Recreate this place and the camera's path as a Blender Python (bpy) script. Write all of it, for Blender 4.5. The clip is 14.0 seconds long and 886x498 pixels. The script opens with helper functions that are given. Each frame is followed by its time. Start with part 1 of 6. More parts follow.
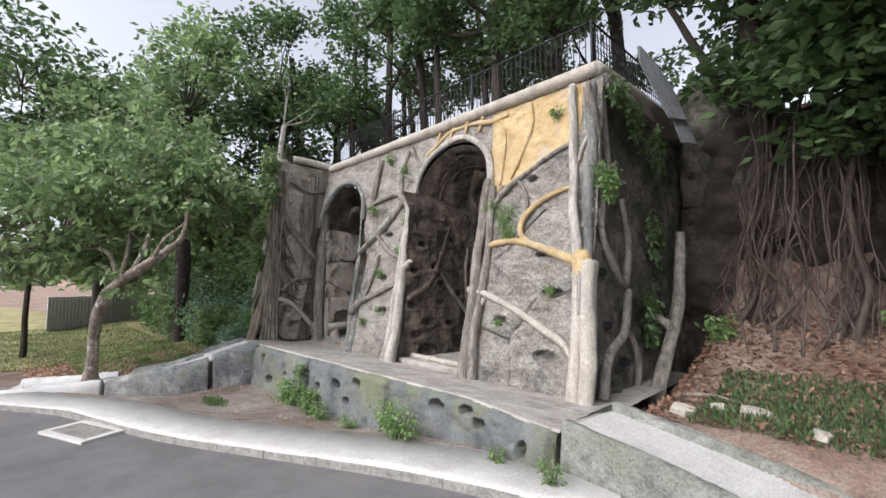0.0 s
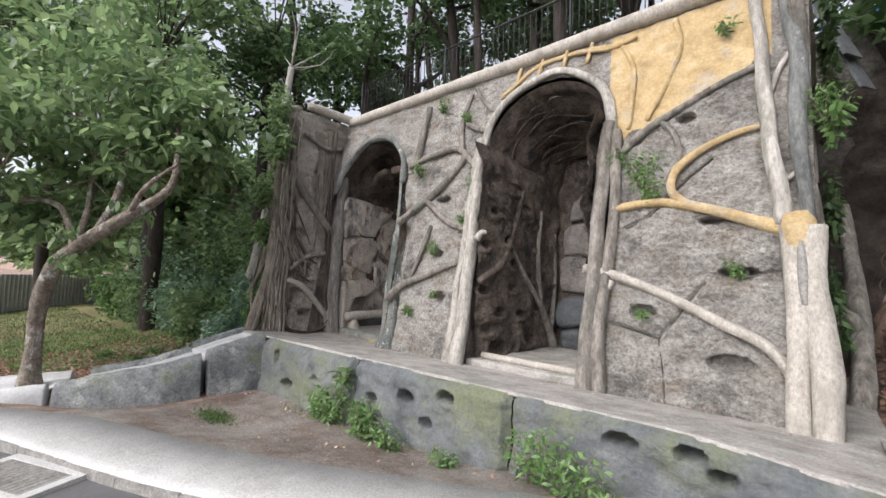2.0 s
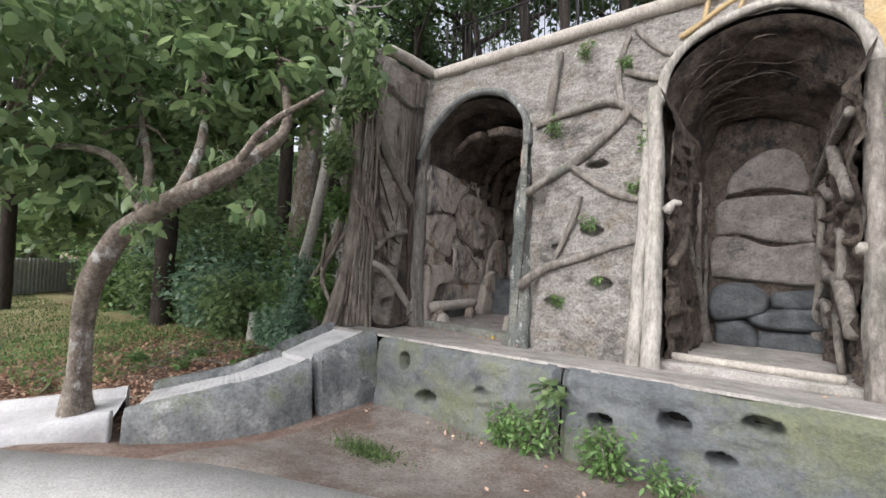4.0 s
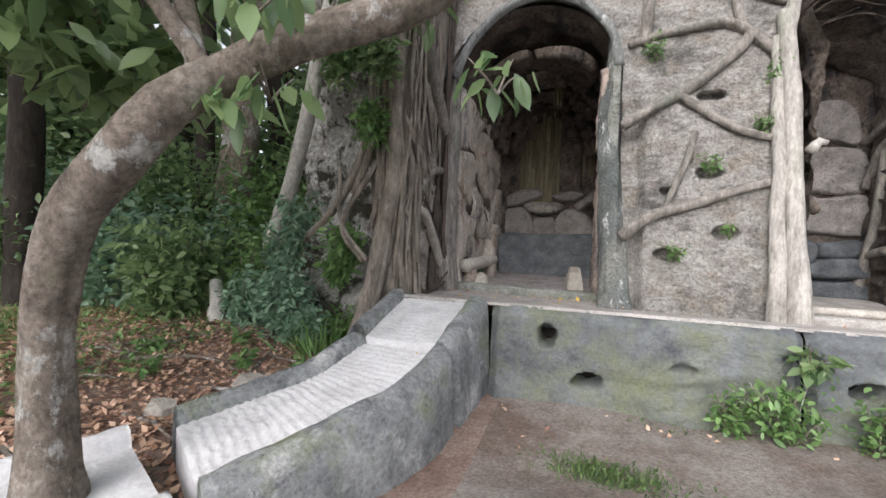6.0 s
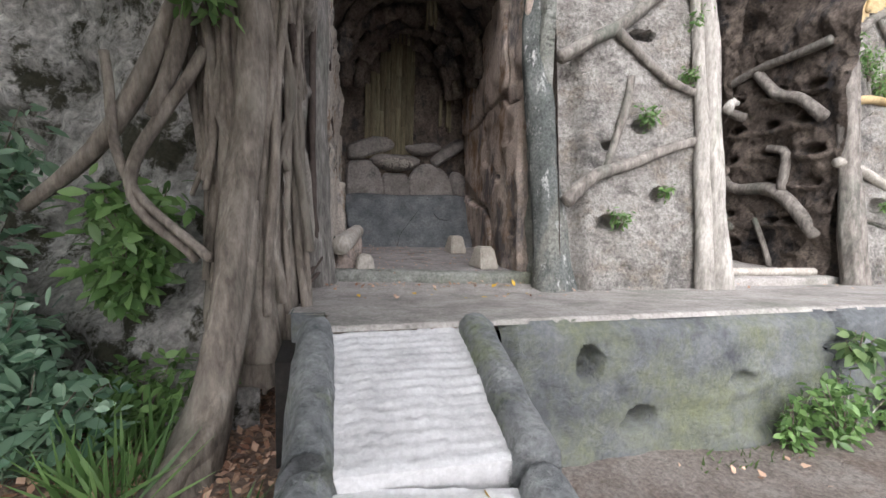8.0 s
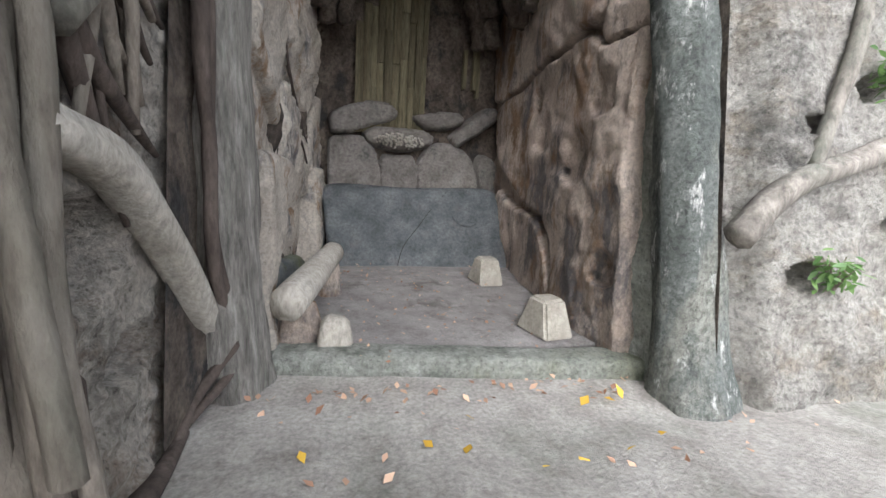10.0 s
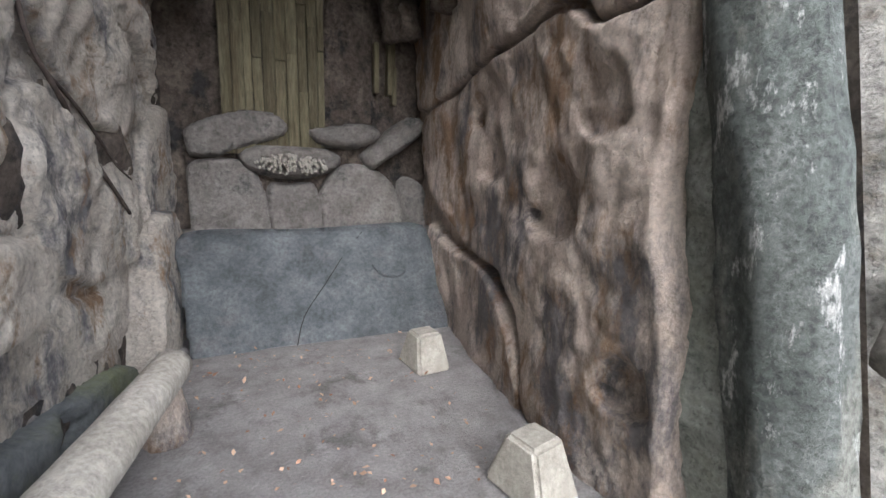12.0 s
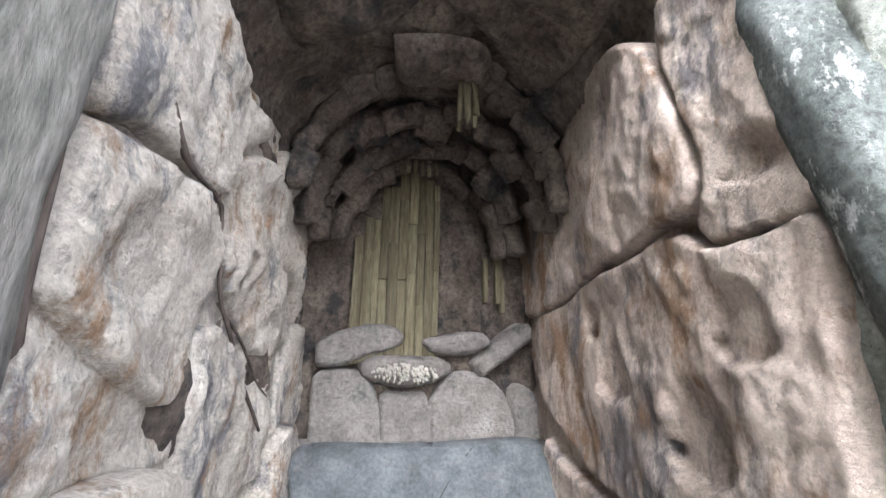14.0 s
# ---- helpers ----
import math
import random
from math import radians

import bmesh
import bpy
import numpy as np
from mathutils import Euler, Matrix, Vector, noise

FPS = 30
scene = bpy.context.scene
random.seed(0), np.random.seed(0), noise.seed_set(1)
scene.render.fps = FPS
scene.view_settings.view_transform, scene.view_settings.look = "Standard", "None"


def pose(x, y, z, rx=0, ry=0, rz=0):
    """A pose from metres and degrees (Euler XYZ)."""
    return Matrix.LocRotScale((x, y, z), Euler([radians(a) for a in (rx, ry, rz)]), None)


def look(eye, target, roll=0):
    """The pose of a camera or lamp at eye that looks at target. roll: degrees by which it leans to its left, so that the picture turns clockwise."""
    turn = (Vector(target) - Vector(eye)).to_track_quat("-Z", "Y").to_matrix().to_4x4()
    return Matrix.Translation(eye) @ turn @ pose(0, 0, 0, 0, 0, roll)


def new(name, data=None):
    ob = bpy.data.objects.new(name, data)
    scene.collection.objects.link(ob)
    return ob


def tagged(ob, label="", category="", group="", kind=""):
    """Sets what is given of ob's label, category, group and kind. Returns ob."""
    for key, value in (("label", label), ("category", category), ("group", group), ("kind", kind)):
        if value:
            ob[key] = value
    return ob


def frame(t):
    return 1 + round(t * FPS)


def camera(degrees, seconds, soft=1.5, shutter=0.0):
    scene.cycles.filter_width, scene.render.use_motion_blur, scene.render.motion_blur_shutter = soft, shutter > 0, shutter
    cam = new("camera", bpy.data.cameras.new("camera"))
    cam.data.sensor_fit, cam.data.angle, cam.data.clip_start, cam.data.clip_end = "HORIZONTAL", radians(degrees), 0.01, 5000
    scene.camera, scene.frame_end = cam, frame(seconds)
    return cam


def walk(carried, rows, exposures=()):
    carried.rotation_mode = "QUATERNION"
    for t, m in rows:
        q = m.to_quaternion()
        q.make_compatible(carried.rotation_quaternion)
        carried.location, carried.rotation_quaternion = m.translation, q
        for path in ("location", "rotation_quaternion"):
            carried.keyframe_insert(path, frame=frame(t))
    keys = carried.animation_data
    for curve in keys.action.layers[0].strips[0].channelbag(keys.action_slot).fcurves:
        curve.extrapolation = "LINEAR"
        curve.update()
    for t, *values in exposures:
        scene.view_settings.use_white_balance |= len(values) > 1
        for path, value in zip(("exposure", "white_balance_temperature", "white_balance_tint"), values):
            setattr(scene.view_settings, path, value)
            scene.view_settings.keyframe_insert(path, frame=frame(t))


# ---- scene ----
cam = camera(92.4, 14.0)
PATH = [
    (0, (0.04, 0.029, 1.713), (-1.377, 1.432, 1.874), 0.1),
    (0.5, (-0.559, 0.279, 1.594), (-1.961, 1.703, 1.679), 4.6),
    (1, (-1.342, 0.406, 1.532), (-2.71, 1.863, 1.609), 1.2),
    (1.5, (-2.136, 0.416, 1.485), (-3.478, 1.895, 1.582), 0.3),
    (2, (-3.007, 0.307, 1.417), (-4.313, 1.816, 1.55), 1.7),
    (2.5, (-3.841, 0.181, 1.373), (-5.102, 1.728, 1.498), 1.2),
    (3, (-4.66, 0.039, 1.292), (-5.961, 1.557, 1.346), 0.1),
    (3.2, (-4.972, -0.036, 1.291), (-6.279, 1.477, 1.341), 0.2),
    (5.3, (-8.777, -0.443, 1.115), (-9.554, 1.395, 1.244), 3.0),
    (5.5, (-9.103, -0.352, 1.078), (-9.863, 1.495, 1.184), 2.1),
    (6, (-9.954, -0.156, 0.953), (-10.544, 1.754, 0.869), 2.1),
    (6.5, (-10.699, 0.176, 0.859), (-11.063, 2.139, 0.732), 4.1),
    (7, (-11.21, 0.691, 0.746), (-11.322, 2.684, 0.624), 5.4),
    (7.5, (-11.701, 1.236, 0.778), (-11.378, 3.205, 0.638), 4.0),
    (7.7, (-11.768, 1.499, 0.861), (-11.288, 3.429, 0.651), 1.4),
    (9.8, (-11.432, 4.041, 1.181), (-10.944, 5.953, 0.857), 4.0),
    (10, (-11.408, 4.232, 1.215), (-10.928, 6.139, 0.848), 3.7),
    (10.5, (-11.298, 4.641, 1.265), (-11.027, 6.586, 0.885), 2.0),
    (11, (-11.26, 4.974, 1.338), (-10.845, 6.891, 0.944), -0.1),
    (11.5, (-11.078, 5.281, 1.401), (-10.51, 7.165, 1.042), 0.4),
    (12, (-11.015, 5.523, 1.469), (-10.212, 7.323, 1.13), 1.5),
    (12.5, (-11.01, 5.602, 1.494), (-10.393, 7.49, 1.259), 3.3),
    (13, (-11.014, 5.609, 1.531), (-10.491, 7.537, 1.437), 2.8),
    (13.5, (-11.029, 5.577, 1.572), (-10.589, 7.523, 1.696), 2.3),
    (14, (-11.05, 5.53, 1.638), (-10.727, 7.434, 2.158), 1.0),
]
EXPOSURES = [(0.0, 0.97, 6220, 14), (3.0, 1.0, 6250, 14), (5.5, 1.12, 6200, 14), (7.5, 1.32, 6150, 15), (10.0, 2.0, 6000, 10), (10.5, 2.38, 6000, 10), (11.0, 2.5, 5900, 11), (11.5, 2.6, 5900, 11), (12.0, 2.4, 5900, 11), (12.5, 2.95, 5850, 11), (13.0, 3.3, 5800, 11), (14.0, 3.45, 5800, 11)]
walk(cam, [(t, look(eye, target, roll)) for t, eye, target, roll in PATH], EXPOSURES)

# ---- sky, sun ----
world = bpy.data.worlds.new("world")
scene.world = world
world.use_nodes = True
wn = world.node_tree
sky = wn.nodes.new("ShaderNodeTexSky")
sky.sky_type = "NISHITA"
sky.sun_disc = False
sky.sun_elevation, sky.sun_rotation = radians(42), radians(191)
sky.air_density, sky.dust_density, sky.ozone_density = 1.0, 4.0, 1.0
hsv = wn.nodes.new("ShaderNodeHueSaturation")
hsv.inputs["Saturation"].default_value = 0.25
wn.links.new(sky.outputs[0], hsv.inputs["Color"])
wn.links.new(hsv.outputs[0], wn.nodes["Background"].inputs["Color"])
wn.nodes["Background"].inputs["Strength"].default_value = 0.15
sun = new("sun", bpy.data.lights.new("sun", "SUN"))
sun.data.energy, sun.data.angle, sun.data.color = 0.7, radians(85), (1.0, 0.96, 0.9)
sun.matrix_world = look((-1.8, -9.2, 8.5), (0, 0, 0))


# ---- materials ----
def material(name, ramp, scale=3.0, rough=0.85, bump=0.5, bump_scale=30.0, stain=None, stain_scale=0.8, stain_at=(0.5, 0.65), stretch=(1, 1, 1), metal=0.0, vary=0.0, spread=(0.3, 0.7), bump_dist=0.02, grain=0.3, stain2=None, stain2_scale=1.0, stain2_at=(0.5, 0.65), pits=0.0, pit_scale=14.0):
    """ramp: two or three base colours mixed by noise; stain: a second colour in patches; stretch: scale of the pattern along each axis."""
    m = bpy.data.materials.new(name)
    m.use_nodes = True
    t = m.node_tree
    n, l = t.nodes, t.links
    p = n["Principled BSDF"]
    p.inputs["Roughness"].default_value, p.inputs["Metallic"].default_value = rough, metal
    p.inputs["Specular IOR Level"].default_value = 0.3
    co = n.new("ShaderNodeTexCoord")
    mp = n.new("ShaderNodeMapping")
    mp.inputs["Scale"].default_value = stretch
    l.new(co.outputs["Object"], mp.inputs["Vector"])
    nz = n.new("ShaderNodeTexNoise")
    nz.inputs["Scale"].default_value, nz.inputs["Detail"].default_value, nz.inputs["Roughness"].default_value = scale, 9, 0.68
    l.new(mp.outputs[0], nz.inputs["Vector"])
    cr = n.new("ShaderNodeValToRGB")
    e = cr.color_ramp.elements
    e[0].position, e[1].position = spread
    e[0].color, e[1].color = (*ramp[0], 1), (*ramp[-1], 1)
    if len(ramp) == 3:
        k = e.new((spread[0] + spread[1]) / 2)
        k.color = (*ramp[1], 1)
    l.new(nz.outputs["Fac"], cr.inputs["Fac"])
    col = cr.outputs["Color"]
    for tint, tint_scale, tint_at in ((stain, stain_scale, stain_at), (stain2, stain2_scale, stain2_at)):
        if not tint:
            continue
        sn = n.new("ShaderNodeTexNoise")
        sn.inputs["Scale"].default_value, sn.inputs["Detail"].default_value, sn.inputs["Roughness"].default_value = tint_scale, 10, 0.74
        l.new(mp.outputs[0], sn.inputs["Vector"])
        sr = n.new("ShaderNodeMapRange")
        sr.inputs["From Min"].default_value, sr.inputs["From Max"].default_value = tint_at
        l.new(sn.outputs["Fac"], sr.inputs["Value"])
        mx = n.new("ShaderNodeMix")
        mx.data_type = "RGBA"
        l.new(sr.outputs[0], mx.inputs["Factor"])
        l.new(col, mx.inputs[6])
        mx.inputs[7].default_value = (*tint, 1)
        col = mx.outputs[2]
    if vary:
        oi = n.new("ShaderNodeObjectInfo")
        gi = n.new("ShaderNodeNewGeometry")
        ad = n.new("ShaderNodeMath")
        ad.operation = "ADD"
        l.new(oi.outputs["Random"], ad.inputs[0])
        l.new(gi.outputs["Random Per Island"], ad.inputs[1])
        fr = n.new("ShaderNodeMath")
        fr.operation = "FRACT"
        l.new(ad.outputs[0], fr.inputs[0])
        vr = n.new("ShaderNodeMapRange")
        vr.inputs["To Min"].default_value, vr.inputs["To Max"].default_value = 1 - vary, 1 + vary
        l.new(fr.outputs[0], vr.inputs["Value"])
        hs = n.new("ShaderNodeHueSaturation")
        l.new(vr.outputs[0], hs.inputs["Value"])
        l.new(col, hs.inputs["Color"])
        col = hs.outputs[0]
    bn = n.new("ShaderNodeTexNoise")
    bn.inputs["Scale"].default_value, bn.inputs["Detail"].default_value, bn.inputs["Roughness"].default_value = bump_scale, 8, 0.72
    l.new(co.outputs["Object"] if pits else mp.outputs[0], bn.inputs["Vector"])
    height = bn.outputs["Fac"]
    if pits:
        pv = n.new("ShaderNodeTexVoronoi")
        pv.inputs["Scale"].default_value = pit_scale
        wv = n.new("ShaderNodeVectorMath")
        wv.operation = "MULTIPLY_ADD"
        wv.inputs[1].default_value = (0.12, 0.12, 0.12)
        l.new(bn.outputs["Color"], wv.inputs[0])
        l.new(mp.outputs[0], wv.inputs[2])
        l.new(wv.outputs[0], pv.inputs["Vector"])
        pr = n.new("ShaderNodeMapRange")
        pr.inputs["From Min"].default_value, pr.inputs["From Max"].default_value = 0.12, 0.34
        pr.inputs["To Min"].default_value, pr.inputs["To Max"].default_value = 1 - pits, 1.0
        l.new(pv.outputs["Distance"], pr.inputs["Value"])
        ph = n.new("ShaderNodeHueSaturation")
        l.new(pr.outputs[0], ph.inputs["Value"])
        l.new(col, ph.inputs["Color"])
        col = ph.outputs[0]
        hm = n.new("ShaderNodeMath")
        hm.operation = "MULTIPLY"
        l.new(bn.outputs["Fac"], hm.inputs[0])
        l.new(pr.outputs[0], hm.inputs[1])
        height = hm.outputs[0]
    if grain:
        gr = n.new("ShaderNodeMapRange")
        gr.inputs["From Min"].default_value, gr.inputs["From Max"].default_value = 0.36, 0.62
        gr.inputs["To Min"].default_value, gr.inputs["To Max"].default_value = 1 - grain, 1 + grain * 0.6
        l.new(bn.outputs["Fac"], gr.inputs["Value"])
        gh = n.new("ShaderNodeHueSaturation")
        l.new(gr.outputs[0], gh.inputs["Value"])
        l.new(col, gh.inputs["Color"])
        col = gh.outputs[0]
    l.new(col, p.inputs["Base Color"])
    bp = n.new("ShaderNodeBump")
    bp.inputs["Strength"].default_value, bp.inputs["Distance"].default_value = bump, bump_dist
    l.new(height, bp.inputs["Height"])
    l.new(bp.outputs[0], p.inputs["Normal"])
    return m


def leaf_material(name, dark, light, rough=0.45, through_light=0.45):
    m = bpy.data.materials.new(name)
    m.use_nodes = True
    n, l = m.node_tree.nodes, m.node_tree.links
    p = n["Principled BSDF"]
    p.inputs["Roughness"].default_value = rough
    gi = n.new("ShaderNodeNewGeometry")
    cr = n.new("ShaderNodeValToRGB")
    e = cr.color_ramp.elements
    e[0].color, e[1].color = (*dark, 1), (*light, 1)
    l.new(gi.outputs["Random Per Island"], cr.inputs["Fac"])
    l.new(cr.outputs[0], p.inputs["Base Color"])
    tr = n.new("ShaderNodeBsdfTranslucent")
    l.new(cr.outputs[0], tr.inputs["Color"])
    mx = n.new("ShaderNodeMixShader")
    mx.inputs[0].default_value = through_light
    l.new(p.outputs[0], mx.inputs[1])
    l.new(tr.outputs[0], mx.inputs[2])
    l.new(mx.outputs[0], n["Material Output"].inputs["Surface"])
    return m


M_ROCK = material("pale_rock_plaster", [(0.225, 0.205, 0.18), (0.38, 0.357, 0.322), (0.51, 0.487, 0.447)], 3, 0.95, 1.0, 24, (0.14, 0.132, 0.12), 1.1, (0.52, 0.65), (1, 1, 1.35), bump_dist=0.075, grain=0.38, stain2=(0.29, 0.25, 0.20), stain2_scale=2.3, stain2_at=(0.52, 0.66), pits=0.34, pit_scale=17)
M_OCHRE = material("ochre_paint", [(0.33, 0.23, 0.11), (0.50, 0.37, 0.19), (0.58, 0.47, 0.29)], 3, 0.9, 0.8, 30, (0.43, 0.38, 0.31), 1.8, (0.52, 0.68), bump_dist=0.04, grain=0.16)
M_TRUNK = material("weathered_cement_bark", [(0.08, 0.071, 0.062), (0.21, 0.188, 0.163), (0.34, 0.312, 0.275)], 9, 0.95, 0.8, 30, (0.12, 0.13, 0.105), 1.5, (0.5, 0.7), (1, 1, 0.35), bump_dist=0.03)
M_TRUNK_DARK = material("lichen_grey_cement_bark", [(0.07, 0.075, 0.07), (0.17, 0.175, 0.165), (0.26, 0.26, 0.24)], 7, 0.95, 0.8, 30, (0.55, 0.55, 0.52), 4.5, (0.6, 0.68), (1, 1, 0.4), bump_dist=0.03)
M_GROOVED = material("grooved_grey_cement_bark", [(0.12, 0.11, 0.098), (0.27, 0.25, 0.225), (0.42, 0.395, 0.36)], 9, 0.95, 1.0, 30, (0.17, 0.18, 0.15), 1.6, (0.52, 0.68), (1.4, 1.4, 0.22), bump_dist=0.06, grain=0.42)
M_BOLE = material("pale_weathered_bole", [(0.18, 0.165, 0.145), (0.38, 0.355, 0.315), (0.52, 0.49, 0.44)], 7, 0.95, 0.9, 26, (0.24, 0.25, 0.19), 1.6, (0.52, 0.72), (1, 1, 0.3), bump_dist=0.03)
M_BUFF = material("buff_cement", [(0.27, 0.245, 0.205), (0.37, 0.34, 0.29), (0.44, 0.405, 0.35)], 6, 0.95, 0.9, 40, (0.24, 0.215, 0.18), 2.5, (0.54, 0.7), grain=0.2)
M_PALE = material("pale_cement", [(0.33, 0.30, 0.255), (0.49, 0.455, 0.40)], 6, 0.9, 0.8, 40, (0.25, 0.23, 0.195), 2.5, (0.54, 0.68), (1, 1, 0.5))
# Darker than the mouth stones: the caves' depth shade is in this colour.
M_NICHE = material("shaded_brown_grey_cement", [(0.055, 0.044, 0.036), (0.135, 0.108, 0.088), (0.23, 0.188, 0.15)], 4, 0.95, 1.0, 26, (0.05, 0.046, 0.045), 1.9, (0.52, 0.6), (1, 1, 0.7), bump_dist=0.05, grain=0.4, pits=0.4, pit_scale=12)
M_STONE = material("brown_buff_cement_stone", [(0.36, 0.28, 0.225), (0.56, 0.46, 0.385), (0.70, 0.60, 0.51)], 2.6, 0.95, 1.0, 42, (0.19, 0.17, 0.165), 1.7, (0.51, 0.60), (1, 1, 0.45), vary=0.05, bump_dist=0.05, grain=0.22, stain2=(0.29, 0.19, 0.12), stain2_scale=2.7, stain2_at=(0.525, 0.62), pits=0.25, pit_scale=34, spread=(0.28, 0.72))
M_STONE_PALE = material("pale_buff_cement_stone", [(0.38, 0.325, 0.27), (0.60, 0.54, 0.465), (0.76, 0.70, 0.62)], 2.4, 0.95, 1.0, 34, (0.21, 0.20, 0.205), 2.1, (0.525, 0.61), (1, 1, 0.5), vary=0.04, bump_dist=0.06, grain=0.25, stain2=(0.33, 0.22, 0.14), stain2_scale=2.9, stain2_at=(0.535, 0.63), pits=0.3, pit_scale=30, spread=(0.28, 0.72))
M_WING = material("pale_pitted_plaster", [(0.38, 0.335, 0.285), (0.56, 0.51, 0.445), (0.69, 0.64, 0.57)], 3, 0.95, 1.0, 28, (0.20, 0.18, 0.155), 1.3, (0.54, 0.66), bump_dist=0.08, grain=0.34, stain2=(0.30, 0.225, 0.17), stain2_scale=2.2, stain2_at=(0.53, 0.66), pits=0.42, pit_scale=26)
M_MOSS = material("grey_green_mossy_cement", [(0.14, 0.15, 0.125), (0.30, 0.305, 0.27), (0.46, 0.46, 0.42)], 6, 0.95, 1.0, 34, (0.21, 0.22, 0.16), 1.5, (0.52, 0.66), bump_dist=0.04, grain=0.3, pits=0.4, pit_scale=30)
M_PILASTER = material("dark_green_grey_cement_bark", [(0.075, 0.085, 0.077), (0.15, 0.163, 0.15), (0.23, 0.243, 0.225)], 5, 0.95, 1.0, 34, (0.27, 0.27, 0.235), 1.7, (0.50, 0.60), (1, 1, 0.4), bump_dist=0.045, grain=0.4, stain2=(0.56, 0.56, 0.53), stain2_scale=8.0, stain2_at=(0.56, 0.62), pits=0.3, pit_scale=26)
M_SLAB = material("blue_grey_cement_slab", [(0.045, 0.049, 0.052), (0.085, 0.092, 0.096), (0.13, 0.138, 0.143)], 4, 0.85, 0.9, 34, (0.13, 0.12, 0.12), 2.2, (0.55, 0.75), vary=0.08)
M_DUSK = material("dusky_brown_stone", [(0.16, 0.142, 0.128), (0.26, 0.237, 0.217), (0.36, 0.332, 0.303)], 5, 0.95, 1.0, 30, (0.12, 0.115, 0.11), 2.5, (0.54, 0.64), vary=0.12, bump_dist=0.05, grain=0.24, pits=0.22)
M_FLOOR = material("worn_cement_floor", [(0.22, 0.20, 0.18), (0.36, 0.335, 0.305), (0.46, 0.435, 0.40)], 3, 0.95, 0.8, 40, (0.20, 0.21, 0.17), 1.0, (0.5, 0.7))
M_BEDWALL = material("mossy_blue_grey_cement", [(0.09, 0.096, 0.099), (0.155, 0.165, 0.166), (0.23, 0.238, 0.234)], 2.2, 0.95, 0.9, 30, (0.18, 0.195, 0.12), 0.75, (0.47, 0.62), bump_dist=0.035, grain=0.2, stain2=(0.085, 0.09, 0.10), stain2_scale=0.95, stain2_at=(0.56, 0.68))
M_CURB = material("whitewashed_blue_grey_cement", [(0.14, 0.148, 0.152), (0.28, 0.292, 0.29), (0.41, 0.418, 0.408)], 4, 0.95, 1.0, 26, (0.64, 0.64, 0.62), 1.5, (0.55, 0.66), bump_dist=0.05, grain=0.28, stain2=(0.25, 0.28, 0.17), stain2_scale=1.1, stain2_at=(0.53, 0.66), pits=0.25, pit_scale=20)
M_WHITE = material("white_limewash", [(0.40, 0.395, 0.39), (0.55, 0.545, 0.535), (0.63, 0.625, 0.615)], 3, 0.9, 0.45, 40, (0.38, 0.37, 0.35), 1.6, (0.56, 0.72), grain=0.13)
M_DUST = material("dusty_mauve_grey_cement", [(0.21, 0.19, 0.185), (0.31, 0.287, 0.275), (0.40, 0.37, 0.36)], 5, 0.95, 1.0, 60, (0.17, 0.155, 0.145), 3.0, (0.54, 0.66), bump_dist=0.03, grain=0.2)
M_PAVE = material("pale_concrete_pavement", [(0.44, 0.43, 0.41), (0.58, 0.57, 0.545)], 2, 0.9, 0.4, 60, (0.36, 0.34, 0.31), 1.4, (0.55, 0.8))
M_KERB = material("stained_kerb_concrete", [(0.19, 0.18, 0.165), (0.38, 0.365, 0.335)], 7, 0.95, 0.8, 30)
M_ASPHALT = material("grey_asphalt", [(0.125, 0.12, 0.12), (0.185, 0.18, 0.18)], 1.5, 0.9, 0.5, 160, (0.10, 0.097, 0.097), 0.5, (0.5, 0.75))
M_SOIL = material("brown_soil", [(0.20, 0.135, 0.105), (0.345, 0.255, 0.205), (0.44, 0.355, 0.295)], 2.5, 0.98, 1.0, 30, (0.19, 0.115, 0.085), 0.6, (0.45, 0.65), bump_dist=0.05, grain=0.35)
M_BEDSOIL = material("sandy_bed_soil", [(0.19, 0.155, 0.13), (0.31, 0.27, 0.235), (0.40, 0.36, 0.32)], 2.2, 0.98, 1.0, 34, (0.20, 0.145, 0.115), 0.9, (0.48, 0.64), bump_dist=0.05, grain=0.35, pits=0.2, pit_scale=18)
M_LAWN = material("dry_lawn", [(0.22, 0.20, 0.09), (0.34, 0.31, 0.15), (0.45, 0.40, 0.23)], 1.2, 0.98, 1.0, 60, (0.26, 0.19, 0.12), 0.4, (0.5, 0.7))
M_BARK = material("grey_brown_bark", [(0.12, 0.095, 0.075), (0.27, 0.225, 0.18), (0.42, 0.37, 0.315)], 8, 0.95, 1.0, 22, (0.52, 0.51, 0.47), 3.6, (0.55, 0.60), (1, 1, 0.6), bump_dist=0.06, grain=0.4, stain2=(0.15, 0.15, 0.09), stain2_scale=1.6, stain2_at=(0.54, 0.66), pits=0.2, pit_scale=24)
M_DARKBARK = material("dark_bark", [(0.025, 0.02, 0.017), (0.07, 0.058, 0.048)], 8, 0.95, 0.8, 25, stretch=(1, 1, 0.3))
M_WHITEBARK = material("pale_bark", [(0.30, 0.28, 0.25), (0.58, 0.56, 0.51)], 6, 0.9, 0.5, 25, (0.16, 0.15, 0.12), 3, (0.56, 0.68), (1, 1, 0.5))
M_ROOT = material("aerial_root_bark", [(0.075, 0.062, 0.05), (0.22, 0.188, 0.155), (0.36, 0.32, 0.27)], 9, 0.95, 1.0, 24, (0.10, 0.10, 0.08), 1.5, (0.5, 0.7), (1, 1, 0.3))
M_REDROOT = material("reddish_aerial_root", [(0.04, 0.03, 0.025), (0.12, 0.094, 0.08)], 9, 0.95, 0.8, 30, stretch=(1, 1, 0.3))
